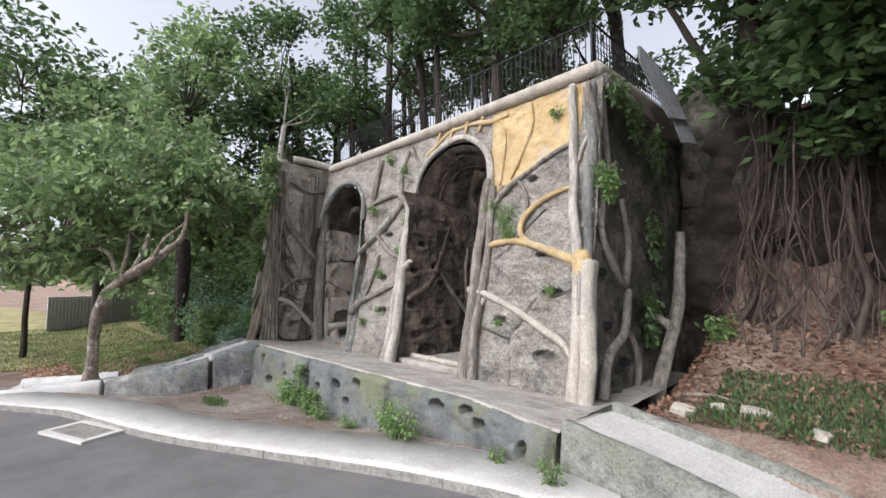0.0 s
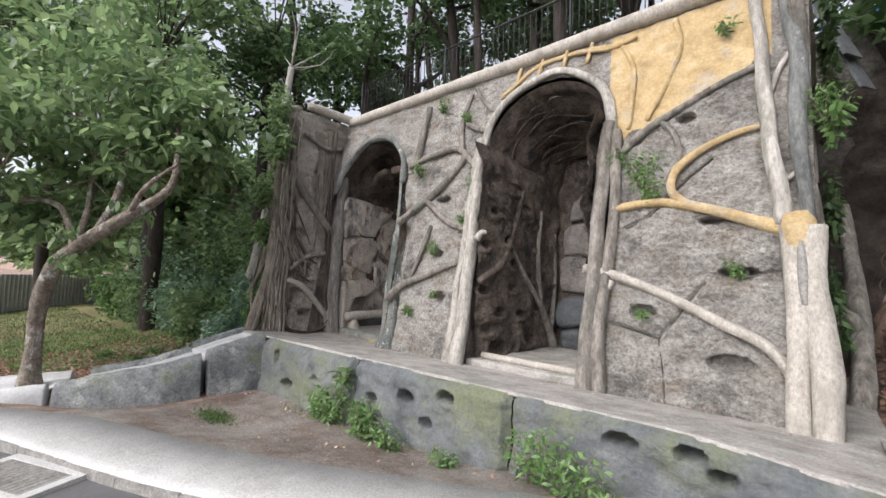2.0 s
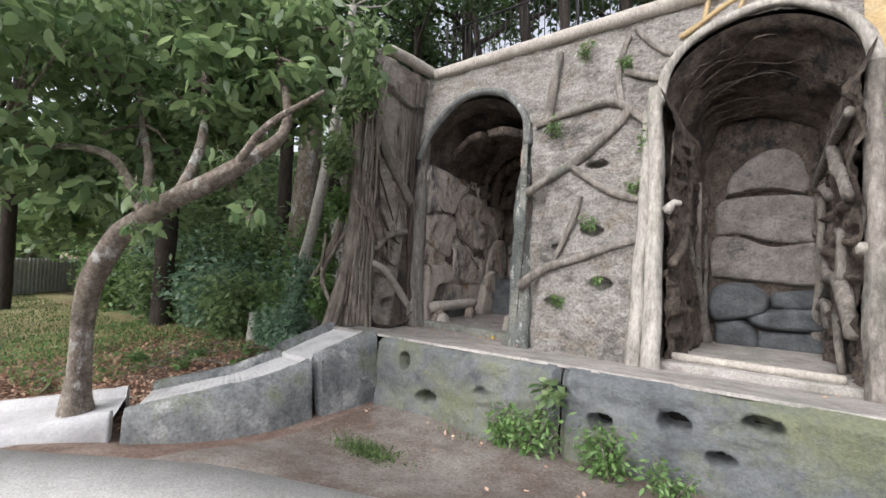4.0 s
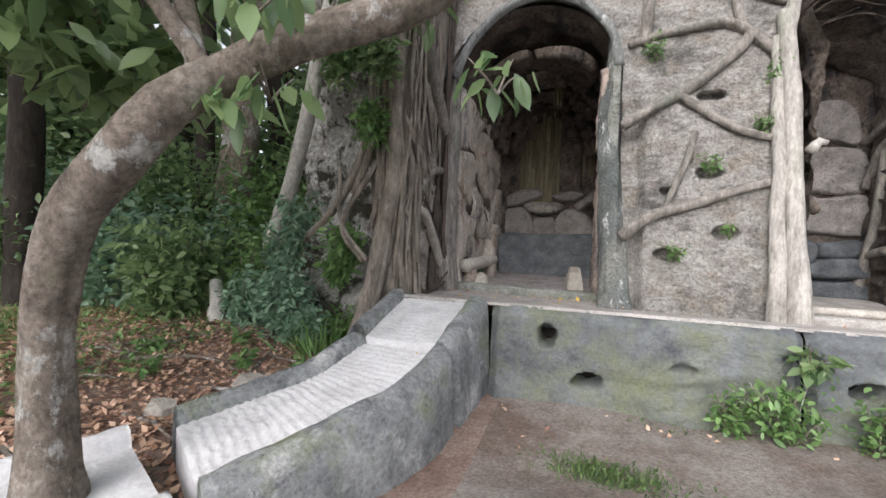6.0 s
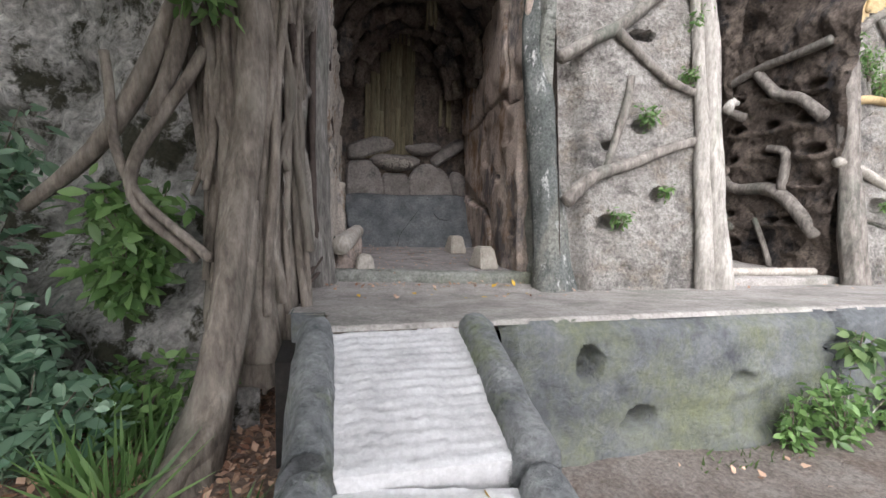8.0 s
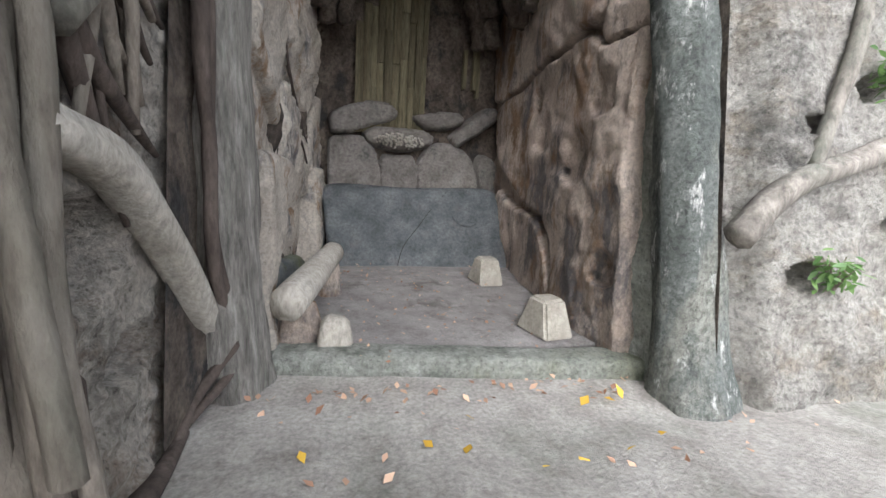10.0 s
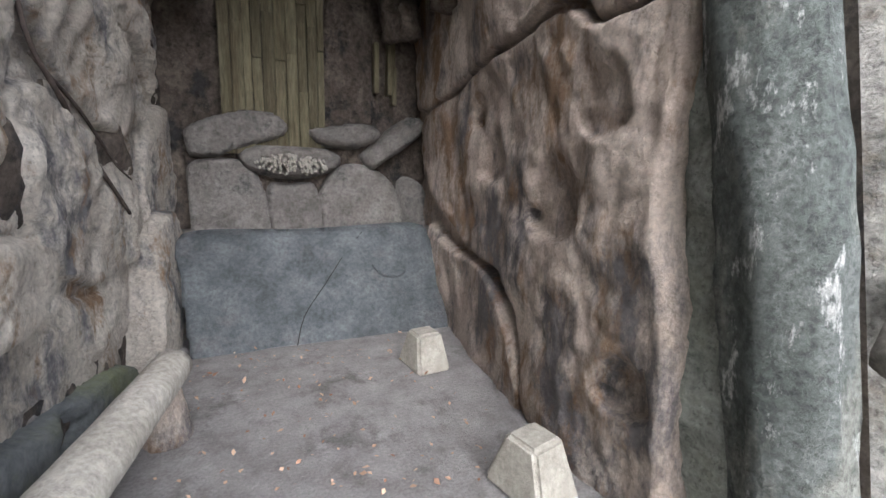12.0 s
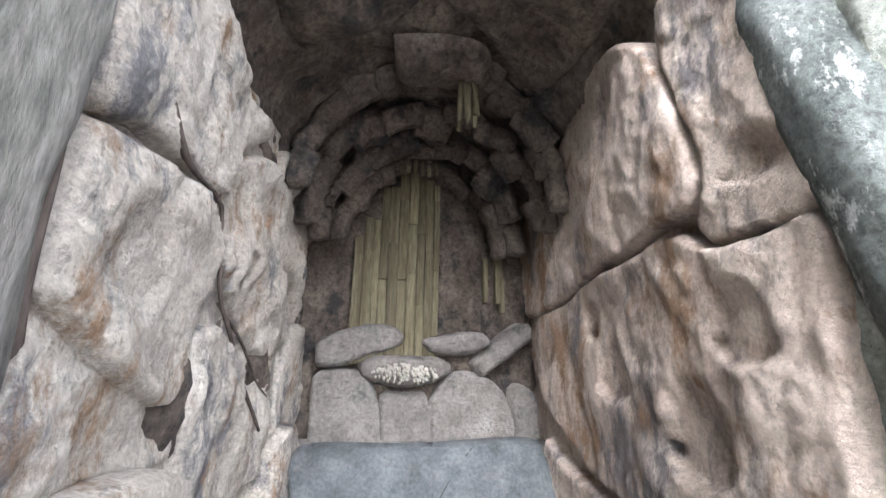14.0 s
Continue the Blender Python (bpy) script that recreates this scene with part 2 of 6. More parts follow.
M_CRAG = material("lichen_limestone", [(0.22, 0.21, 0.19), (0.48, 0.46, 0.43), (0.78, 0.77, 0.73)], 3.0, 0.95, 1.0, 14, (0.075, 0.072, 0.05), 1.8, (0.50, 0.56), bump_dist=0.08, grain=0.45)
M_IRON = material("black_wrought_iron", [(0.018, 0.018, 0.02), (0.05, 0.05, 0.052)], 20, 0.5, 0.3, 60, metal=0.6)
M_STICK = material("olive_plank", [(0.075, 0.064, 0.038), (0.15, 0.13, 0.08), (0.215, 0.19, 0.125)], 5, 0.9, 0.9, 24, (0.13, 0.10, 0.06), 2.0, (0.5, 0.7), (2.5, 2.5, 0.3), vary=0.28, bump_dist=0.03, grain=0.3)
M_FENCE = material("galvanised_sheet", [(0.40, 0.41, 0.41), (0.60, 0.61, 0.60)], 3, 0.55, 0.2, 30, (0.33, 0.30, 0.26), 1.5, (0.6, 0.8), metal=0.2)
M_GREYBOARD = material("grey_weathered_board", [(0.09, 0.095, 0.10), (0.18, 0.19, 0.195)], 4, 0.8, 0.4, 30, stretch=(1, 1, 0.3))
M_TARP = material("blue_tarpaulin", [(0.01, 0.10, 0.34), (0.03, 0.22, 0.55)], 4, 0.5, 0.4, 12)
M_DARK = material("void_shade", [(0.012, 0.011, 0.01), (0.03, 0.027, 0.024)], 4, 1.0, 0.5, 20)
M_LEAF = leaf_material("broad_green_leaf", (0.095, 0.165, 0.072), (0.32, 0.43, 0.195), 0.3, 0.55)
# M_LITTER darkened: the bank trees' shade is put into the leaf colour
M_LITTER_SHADED = leaf_material("shaded_brown_leaf", (0.10, 0.055, 0.035), (0.30, 0.18, 0.12), 0.8, 0.1)
M_LEAF_FAR = leaf_material("dark_forest_leaf", (0.04, 0.08, 0.03), (0.15, 0.24, 0.095), 0.45, 0.5)
M_LEAF_BRIGHT = leaf_material("yellow_green_leaf", (0.12, 0.15, 0.03), (0.28, 0.31, 0.07), 0.5)
# Mossy rock, darkened further to carry the shade of the bank trees.
M_SIDE = material("shade_dark_mossy_rock", [(0.05, 0.047, 0.042), (0.15, 0.135, 0.12), (0.25, 0.23, 0.20)], 3, 0.95, 1.0, 14, (0.04, 0.05, 0.028), 1.2, (0.46, 0.62), bump_dist=0.08)
M_FERN = leaf_material("fern_green", (0.085, 0.17, 0.05), (0.25, 0.40, 0.14), 0.4)
M_BLUELEAF = leaf_material("blue_green_leaf", (0.11, 0.21, 0.13), (0.34, 0.48, 0.33), 0.28)
M_LITTER = leaf_material("dry_fallen_leaf", (0.26, 0.13, 0.08), (0.68, 0.47, 0.33), 0.8, 0.1)
M_YELLOW = leaf_material("yellow_fallen_leaf", (0.50, 0.27, 0.02), (0.62, 0.40, 0.05), 0.6, 0.2)
M_GRASS = leaf_material("grass_blade", (0.055, 0.10, 0.03), (0.16, 0.235, 0.08), 0.6)


# ---- mesh helpers ----
def mesh(name, verts, faces, mat, smooth=True):
    me = bpy.data.meshes.new(name)
    me.from_pydata([tuple(v) for v in verts], [], faces)
    me.materials.append(mat)
    if smooth:
        me.polygons.foreach_set("use_smooth", [True] * len(me.polygons))
    me.update()
    return me


def part(name, me, parent=None, label=""):
    ob = new(name, me)
    if parent:
        ob.parent = parent
    if label:
        ob["label"] = label
    return ob


def thing(name, label, category, me=None, group="", kind=""):
    return tagged(new(name, me), label, category, group, kind)


def fbm(x, y, z, octaves=4):
    v, a = 0.0, 1.0
    for i in range(octaves):
        v += a * noise.noise((x, y, z))
        x, y, z, a = x * 2.1 + 3.1, y * 2.1 + 1.7, z * 2.1 + 5.3, a * 0.5
    return v


def smooth01(t):
    t = min(1.0, max(0.0, t))
    return t * t * (3 - 2 * t)


def spline(pts, step):
    """Catmull-Rom through tuples of any length, sampled about every step metres."""
    p = [np.array(q, float) for q in pts]
    p = [2 * p[0] - p[1]] + p + [2 * p[-1] - p[-2]]
    out = []
    for i in range(1, len(p) - 2):
        n = max(1, int(np.linalg.norm((p[i + 1] - p[i])[:3]) / step))
        for k in range(n):
            t = k / n
            out.append(0.5 * (2 * p[i] + (p[i + 1] - p[i - 1]) * t + (2 * p[i - 1] - 5 * p[i] + 4 * p[i + 1] - p[i + 2]) * t * t + (3 * p[i] - p[i - 1] - 3 * p[i + 1] + p[i + 2]) * t ** 3))
    out.append(p[-2])
    return out


def tube(name, pts, mat, seg=12, step=0.08, bark=0.12, seed=0.0, wobble=0.0, groove=3):
    """A limb through (x, y, z, radius) points, with lengthwise ridges and a rounded end."""
    s = spline(pts, step)
    verts, faces = [], []
    n = len(s)
    up = Vector((0.31, 0.2, 0.93))
    for i, q in enumerate(s):
        d = Vector((s[min(i + 1, n - 1)] - s[max(i - 1, 0)])[:3])
        if d.length < 1e-6:
            d = Vector((0, 0, 1))
        d.normalize()
        side = d.cross(up)
        if side.length < 0.05:
            side = d.cross(Vector((1, 0, 0)))
        side.normalize()
        other = side.cross(d).normalized()
        up = other
        r = max(q[3], 0.002)
        c = Vector(q[:3])
        if wobble:
            c += Vector(noise.noise_vector(c * 1.3 + Vector((seed, 0, 0)))) * wobble
        for k in range(seg):
            a = 2 * math.pi * k / seg
            g = noise.noise((math.cos(a) * groove * 0.6 + seed, math.sin(a) * groove * 0.6, i * step * 1.2 + seed)) * bark * 1.6
            g += noise.noise((math.cos(a) * 2.2 + seed, math.sin(a) * 2.2, i * step * 5)) * bark * 0.6
            verts.append(c + (side * math.cos(a) + other * math.sin(a)) * r * (1 + g))
    for i in range(n - 1):
        for k in range(seg):
            k2 = (k + 1) % seg
            faces.append((i * seg + k, i * seg + k2, (i + 1) * seg + k2, (i + 1) * seg + k))
    for end, i in ((0, 0), (1, n - 1)):
        d = Vector((s[-1] - s[-2])[:3] if end else (s[0] - s[1])[:3]).normalized()
        base = i * seg
        c = sum((verts[base + k] for k in range(seg)), Vector()) / seg
        tip = len(verts)
        verts.append(c + d * s[i][3] * 0.35)
        for k in range(seg):
            k2 = (k + 1) % seg
            faces.append((base + k, base + k2, tip) if end else (base + k2, base + k, tip))
    return mesh(name, verts, faces, mat)


def grid(name, nu, nv, at, mat, keep=None, flip=False):
    """A sheet of nu x nv cells; at(u, v) with u, v from 0 to 1 gives each place; keep(u, v) may leave cells out."""
    verts = [at(i / nu, j / nv) for j in range(nv + 1) for i in range(nu + 1)]
    faces = []
    for j in range(nv):
        for i in range(nu):
            if keep is None or keep((i + 0.5) / nu, (j + 0.5) / nv):
                a = j * (nu + 1) + i
                f = (a, a + 1, a + nu + 2, a + nu + 1)
                faces.append(f[::-1] if flip else f)
    return mesh(name, verts, faces, mat)


def block(name, lo, hi, mat, rough=0.0, bevel=0.02, cuts=0, seed=0.0):
    """A bevelled box between two corners; rough: uneven faces."""
    bm = bmesh.new()
    bmesh.ops.create_cube(bm, size=1)
    lo, hi = Vector(lo), Vector(hi)
    for v in bm.verts:
        v.co = Vector([lo[i] + (v.co[i] + 0.5) * (hi[i] - lo[i]) for i in range(3)])
    if bevel:
        bmesh.ops.bevel(bm, geom=bm.edges[:], offset=bevel, segments=2, affect="EDGES", profile=0.6)
    if cuts:
        bmesh.ops.subdivide_edges(bm, edges=[e for e in bm.edges if e.calc_length() > bevel * 4], cuts=cuts, use_grid_fill=True)
    if rough:
        for v in bm.verts:
            v.co += Vector(noise.noise_vector(v.co * 4 + Vector((seed, 0, 0)))) * rough
    me = bpy.data.meshes.new(name)
    bm.to_mesh(me)
    bm.free()
    me.materials.append(mat)
    me.polygons.foreach_set("use_smooth", [bool(cuts)] * len(me.polygons))
    return me


def cushion(name, outline, depth, at, mat, edge=0.1, rough=0.03, seed=0.0, sink=0.05, cell=0.028, grow=0.0, dents=()):
    """A stone set in a wall: outline in the wall's (u, v) metres, at(u, v, h) the place h metres out of the wall; edge: width of its rounding."""
    ring = np.array(spline([(*p, 0) for p in outline + outline[:1]], 0.06))[:-1, :2]
    if grow:
        tan = np.roll(ring, -1, 0) - np.roll(ring, 1, 0)
        tan /= np.linalg.norm(tan, axis=1, keepdims=True) + 1e-9
        nxt = np.roll(ring, -1, 0)
        turn = 1 if (ring[:, 0] * nxt[:, 1] - nxt[:, 0] * ring[:, 1]).sum() > 0 else -1
        ring = ring + np.stack([tan[:, 1], -tan[:, 0]], 1) * turn * grow
    lo, hi = ring.min(0), ring.max(0)
    nu, nv = max(6, int((hi[0] - lo[0]) / cell)), max(6, int((hi[1] - lo[1]) / cell))
    gu, gv = np.meshgrid(np.linspace(lo[0], hi[0], nu + 1), np.linspace(lo[1], hi[1], nv + 1))
    p = np.stack([gu.ravel(), gv.ravel()], 1)
    a, b = ring, np.roll(ring, -1, 0)
    ab = b - a
    t = np.clip(((p[:, None] - a) * ab).sum(2) / ((ab ** 2).sum(1) + 1e-12), 0, 1)
    near = a + t[..., None] * ab
    dist = ((p[:, None] - near) ** 2).sum(2)
    near = near[np.arange(len(p)), dist.argmin(1)]
    d = np.sqrt(dist.min(1))
    cross = (a[:, 1] > p[:, None, 1]) != (b[:, 1] > p[:, None, 1])
    xs = a[:, 0] + (p[:, None, 1] - a[:, 1]) * ab[:, 0] / (ab[:, 1] + 1e-12)
    inside = (cross & (p[:, None, 0] < xs)).sum(1) % 2 == 1
    d = np.where(inside, d, -d)
    verts, faces, index = [], [], {}
    for k in np.nonzero(d > -cell * 1.5)[0]:
        u, v = p[k] if d[k] > 0 else near[k]
        dd = d[k] + 0.015 * noise.noise((u * 6 + seed, v * 6, seed)) * (d[k] > 0)
        f = min(1.0, max(0.0, dd / edge))
        h = depth * (1 - (1 - f) ** 2) ** 0.5 - sink * (dd <= 0)
        h += f * (rough * (1.3 * fbm(u * 2.0 + seed, v * 2.0, seed, 5) + 0.6 * abs(noise.noise((u * 5 + seed, v * 3, 1)))) + 0.006 * fbm(u * 17, v * 14, seed, 2) + (0.016 * (0.5 - abs(noise.noise((u * 7 + seed, v * 3.5, 2)))) + 0.007 * noise.noise((u * 26, v * 20, seed)) if cell < 0.025 else 0))
        for du, dv, ru, rv, dh in dents:
            q = ((u - du) / ru) ** 2 + ((v - dv) / (rv * (1.0 if v < dv else 2.2))) ** 2
            h -= dh * smooth01((1.3 - q) / (0.5 if v < dv else 1.2))
        index[k] = len(verts)
        verts.append(at(u, v, h))
    for j in range(nv):
        for i in range(nu):
            q = (j * (nu + 1) + i, j * (nu + 1) + i + 1, (j + 1) * (nu + 1) + i + 1, (j + 1) * (nu + 1) + i)
            if all(w in index for w in q):
                faces.append(tuple(index[w] for w in q))
    return mesh(name, verts, faces, mat)


def leaves(name, places, mat, size=0.12, length=1.8, seed=1, droop=0.35, up=0.5, fine=False):
    """Many folded leaf blades in one mesh; places: n x 3 array; fine: rounder, curved blades."""
    rng = np.random.default_rng(seed)
    p = np.asarray(places, float)
    n = len(p)
    yaw, tilt = rng.uniform(0, 2 * np.pi, n), rng.normal(-droop, 0.45, n)
    d = np.stack([np.cos(yaw) * np.cos(tilt), np.sin(yaw) * np.cos(tilt), np.sin(tilt)], 1)
    r = rng.normal(0, 1, (n, 3)) * 0.5
    r[:, 2] *= 0.4
    nrm = np.array([0, 0, 1.0]) * up + r
    side = np.cross(d, nrm)
    side /= np.linalg.norm(side, axis=1, keepdims=True) + 1e-9
    nrm = np.cross(side, d)
    s = size * rng.uniform(0.6, 1.3, (n, 1))
    L = s * length
    a = p
    b = p + d * L * 0.42 + side * s * 0.5 + nrm * s * 0.12
    c = p + d * L
    e = p + d * L * 0.42 - side * s * 0.5 + nrm * s * 0.12
    m2 = p + d * L * 0.45
    v = np.stack([a, b, c, e, m2], 1).reshape(-1, 3)
    i = np.arange(n)[:, None] * 5
    f = np.concatenate([np.stack([i + 0, i + 1, i + 4], 2), np.stack([i + 1, i + 2, i + 4], 2), np.stack([i + 2, i + 3, i + 4], 2), np.stack([i + 3, i + 0, i + 4], 2)], 1).reshape(-1, 3)
    if fine:
        sag = np.array([0, 0, -1.0]) * L * 0.14
        rows = [p + d * L * f - nrm * s * 0.02 + sag * f * f for f in (0.0, 0.22, 0.52, 0.8, 1.0)]
        edge = [rows[i + 1] + nrm * s * 0.1 + side * s * w * k for k in (1, -1) for i, w in enumerate((0.34, 0.5, 0.3))]
        v = np.stack(rows + edge, 1).reshape(-1, 3)
        tri = [(0, 5, 1), (5, 6, 1), (6, 2, 1), (6, 7, 2), (7, 3, 2), (7, 4, 3), (0, 1, 8), (8, 1, 9), (1, 2, 9), (9, 2, 10), (2, 3, 10), (10, 3, 4)]
        f = (np.arange(n)[:, None, None] * 11 + np.array(tri)[None]).reshape(-1, 3)
    me = bpy.data.meshes.new(name)
    me.vertices.add(len(v))
    me.vertices.foreach_set("co", v.ravel())
    me.loops.add(f.size)
    me.loops.foreach_set("vertex_index", f.ravel().astype(np.int32))
    me.polygons.add(len(f))
    me.polygons.foreach_set("loop_start", np.arange(0, f.size, 3, dtype=np.int32))
    me.materials.append(mat)
    me.update()
    me.validate()
    return me


def cloud(rng, centre, radii, n, hollow=0.5):
    """Places in an ellipsoid, denser towards its skin."""
    d = rng.normal(0, 1, (n, 3))
    d /= np.linalg.norm(d, axis=1, keepdims=True)
    return np.array(centre) + d * (hollow + (1 - hollow) * rng.uniform(0, 1, (n, 1)) ** 0.6) * np.array(radii)


# ---- ground ----
FACE_Y, BATTER, TOP = 5.9, 0.17, 5.25


def road_level(x):
    return -0.53 + 0.20 * smooth01((x + 8.5) / 6.0) + 0.02 * max(0.0, min(x + 2.5, 8))


def kerb_y(x):
    return float(np.interp(x, [-60, -14, -11.6, -10.1, -7.5, -5.7, -3.9, -2.8, 0, 3, 30], [-14, -1.5, -0.2, 0.74, 1.62, 2.36, 3.1, 3.5, 4.3, 5.0, 8.0]))


def ground_z(x, y):
    z = road_level(x)
    if y < kerb_y(x) + 0.1:
        return z - 0.14
    if y < kerb_y(x) + 0.86:
        return z - 0.06
    z += 0.05 * fbm(x * 0.7, y * 0.7, 2.0) - 0.20 * smooth01((y - kerb_y(x) - 0.8) / 1.3) * smooth01((-2.4 - x) / 0.8)
    left = smooth01((-12.6 - x) / 1.5)
    right = smooth01((x + 2.7) / 0.8)
    z += left * (0.25 * smooth01((y - 1.0) / 4) + 1.4 * smooth01((y - 6.2) / 6.0))
    z += right * (0.45 * smooth01((y - 4.8) / 1.2) + 1.0 * smooth01((y - 6.5) / 4) + 5.0 * smooth01((y - 9.6) / 4.0))
    z += (1 - max(left, right)) * 6.0 * smooth01((y - 10.5) / 1.5)
    return z


def ground_at(u, v):
    x = -8 + math.copysign(abs(2 * u - 1) ** 2.6, u - 0.5) * 400 + (2 * u - 1) * 14
    y = 4 + math.copysign(abs(2 * v - 1) ** 2.6, v - 0.5) * 400 + (2 * v - 1) * 12
    z = ground_z(x, y) if abs(x) < 90 and abs(y) < 90 else (-0.84 if y < 20 else 5.3)
    return (x, y, z)


tagged(new("ground", grid("ground", 240, 240, ground_at, M_SOIL)), "reddish brown bare soil with leaf litter on a bank", "ground", kind="structure")


def sheet_over(name, nu, nv, xy, lift, mat):
    def at(u, v):
        x, y = xy(u, v)
        return (x, y, ground_z(x, y) + lift)
    return grid(name, nu, nv, at, mat)


tagged(new("lawn", sheet_over("lawn", 90, 60, lambda u, v: (-60 + 43.0 * u + 0.5 * fbm(v * 8, 1, 0), -0.8 + 7.6 * v - (1 - u) * 8 + 0.5), 0.03, M_LAWN)), "dry yellow-green mown lawn beside the trees", "lawn", kind="structure")


def bed_xy(u, v):
    x = -10.6 + 8.0 * u
    k = kerb_y(x) + 0.8
    return (x, k + (4.35 - k) * v)


tagged(new("soil_bed", sheet_over("soil_bed", 160, 40, bed_xy, 0.02, M_BEDSOIL)), "trodden sandy grey-brown soil in the planting bed", "soil", kind="structure")


def road_at(u, v):
    x = -60 + 100 * u
    y = kerb_y(x) - 0.02 - 16 * v
    return (x, y, road_level(x) - 0.10 + 0.012 * 16 * v)


tagged(new("road", grid("road", 200, 30, road_at, M_ASPHALT, flip=True)), "worn grey asphalt park road", "road", kind="structure")


def pavement_profile(name, x0, x1, width, mat, n=120):
    """A raised strip behind the kerb line with a vertical face to the road."""
    verts, faces = [], []
    for i in range(n + 1):
        x = x0 + (x1 - x0) * i / n
        k, z = kerb_y(x), road_level(x)
        j = 0.012 * noise.noise((x * 5, 0, 0))
        for yy, zz in ((k + j, z - 0.3), (k + j, z - 0.01), (k + 0.02 + j, z + 0.012), (k + 0.13, z + 0.016), (k + width, z + 0.03), (k + width + 0.01, z - 0.3)):
            verts.append((x, yy, zz))
    for i in range(n):
        for q in range(5):
            a = i * 6 + q
            faces.append((a, a + 6, a + 7, a + 1))
    return mesh(name, verts, faces, mat)


pavement = tagged(new("pavement", pavement_profile("pavement", -13.5, -1.75, 0.88, M_PAVE)), "pale concrete pavement with a chipped kerb", "pavement", kind="structure")
tagged(new("pavement_2", pavement_profile("pavement", -0.1, 24, 0.95, M_PAVE)), "pale concrete pavement beside the grass bank", "pavement", kind="structure")
rng = np.random.default_rng(4)
for x in np.arange(-13.4, -1.9, 0.78):
    xb = min(x + 0.77, -1.8)
    k0, z0 = kerb_y(x), road_level(x)
    k1, z1 = kerb_y(xb), road_level(xb)
    v = [(x, k0 - 0.03, z0 - 0.3), (xb, k1 - 0.03, z1 - 0.3), (xb, k1 - 0.028, z1 - 0.012), (x, k0 - 0.028, z0 - 0.012 - 0.01 * rng.random()), (x, k0 + 0.05, z0 - 0.3), (xb, k1 + 0.05, z1 - 0.3), (xb, k1 + 0.05, z1 - 0.0), (x, k0 + 0.05, z0 - 0.0)]
    part("kerbstone", mesh("kerbstone", v, [(0, 1, 2, 3), (3, 2, 6, 7), (0, 3, 7, 4), (1, 5, 6, 2)], M_KERB, False), pavement)

# ---- front wall ----
HOLES = [(-3.69, 0.55, 0.2, 0.09), (-3.62, 1.57, 0.17, 0.06), (-4.62, 1.05, 0.15, 0.09), (-8.12, 1.06, 0.14, 0.09), (-8.81, 0.74, 0.13, 0.08), (-8.8, 1.6, 0.09, 0.05), (-3.9, 2.2, 0.12, 0.04), (-8.3, 1.85, 0.15, 0.07), (-8.3, 2.9, 0.16, 0.06), (-4.2, 3.6, 0.1, 0.06)]
ARCHES = [(-10.72, 1.26, 3.3, 4.5), (-6.3, 1.1, 3.7, 4.75)]  # middle, half width, springing, crown


def in_arch(x, z, grow=0.0):
    for c, h, s, t in ARCHES:
        if abs(x - c) < h + grow and (z < s or ((x - c) / (h + grow)) ** 2 + ((z - s) / (t - s + grow)) ** 2 < 1):
            return True
    return False


def face_y(z):
    return FACE_Y + BATTER * z


SEAMS = [[(-5.01, 0.88), (-4.75, 0.82), (-4.43, 0.74)], [(-4.33, -0.1), (-4.38, 0.4), (-4.43, 0.74), (-4.25, 1.0), (-4.1, 1.25), (-3.95, 1.45)], [(-3.6, 1.5), (-3.3, 1.58), (-3.05, 1.62)], [(-4.9, 2.15), (-4.6, 2.3), (-4.2, 2.75), (-3.9, 3.0)]]


def seam_depth(x, z):
    best = 9.0
    for jp in SEAMS:
        for (x0, z0), (x1, z1) in zip(jp, jp[1:]):
            dx, dz = x1 - x0, z1 - z0
            t = min(1.0, max(0.0, ((x - x0) * dx + (z - z0) * dz) / (dx * dx + dz * dz + 1e-9)))
            best = min(best, math.hypot(x - x0 - t * dx, z - z0 - t * dz))
    return 0.05 * smooth01((0.035 + 0.01 * noise.noise((x * 6, z * 6, 2)) - best) / 0.03)


def wall_front_at(u, v):
    x, z = -11.95 + 9.0 * u, -0.6 + (TOP + 0.6) * v
    y = face_y(z) + 0.05 * fbm(x * 1.6, z * 1.6, 3) + 0.022 * fbm(x * 7, z * 11, 7) + 0.015 * abs(noise.noise((x * 14, z * 22, 3))) + 0.20 * smooth01((-9.06 - x) / 0.12) * smooth01((3.2 - z) / 0.8) + seam_depth(x, z)
    for hx, hz, rx, rz in HOLES:
        q = ((x - hx) / rx) ** 2 + ((z - hz) / rz) ** 2
        if q < 2.2:
            y += 0.2 * smooth01((1.6 - q) / 1.0) - 0.02 * math.exp(-((q - 1.4) * 3) ** 2)
    return (x, y, z)


wall_front = tagged(new("wall_front", grid("wall_front", 450, 290, wall_front_at, M_ROCK, lambda u, v: not in_arch(-11.95 + 9.0 * u, -0.6 + (TOP + 0.6) * v, 0.06))), "rough grey-white artificial rock wall with tree reliefs and planting holes", "wall", kind="structure")


def on_face(pts, lift=0.05):
    """(x, z, radius) on the front wall, made (x, y, z, radius)."""
    return [(x, face_y(z) - lift - r * 0.25, z, r) for x, z, r in pts]


def relief(pts, mat=M_TRUNK, seg=14, name="branch_relief", lift=0.02, bark=0.14, label=""):
    return part(name, tube(name, on_face([(x, z, r * (0.66 if name == "branch_relief" else 0.92)) for x, z, r in pts], lift), mat, seg, 0.06, bark, random.random() * 30, 0.04), wall_front, label)


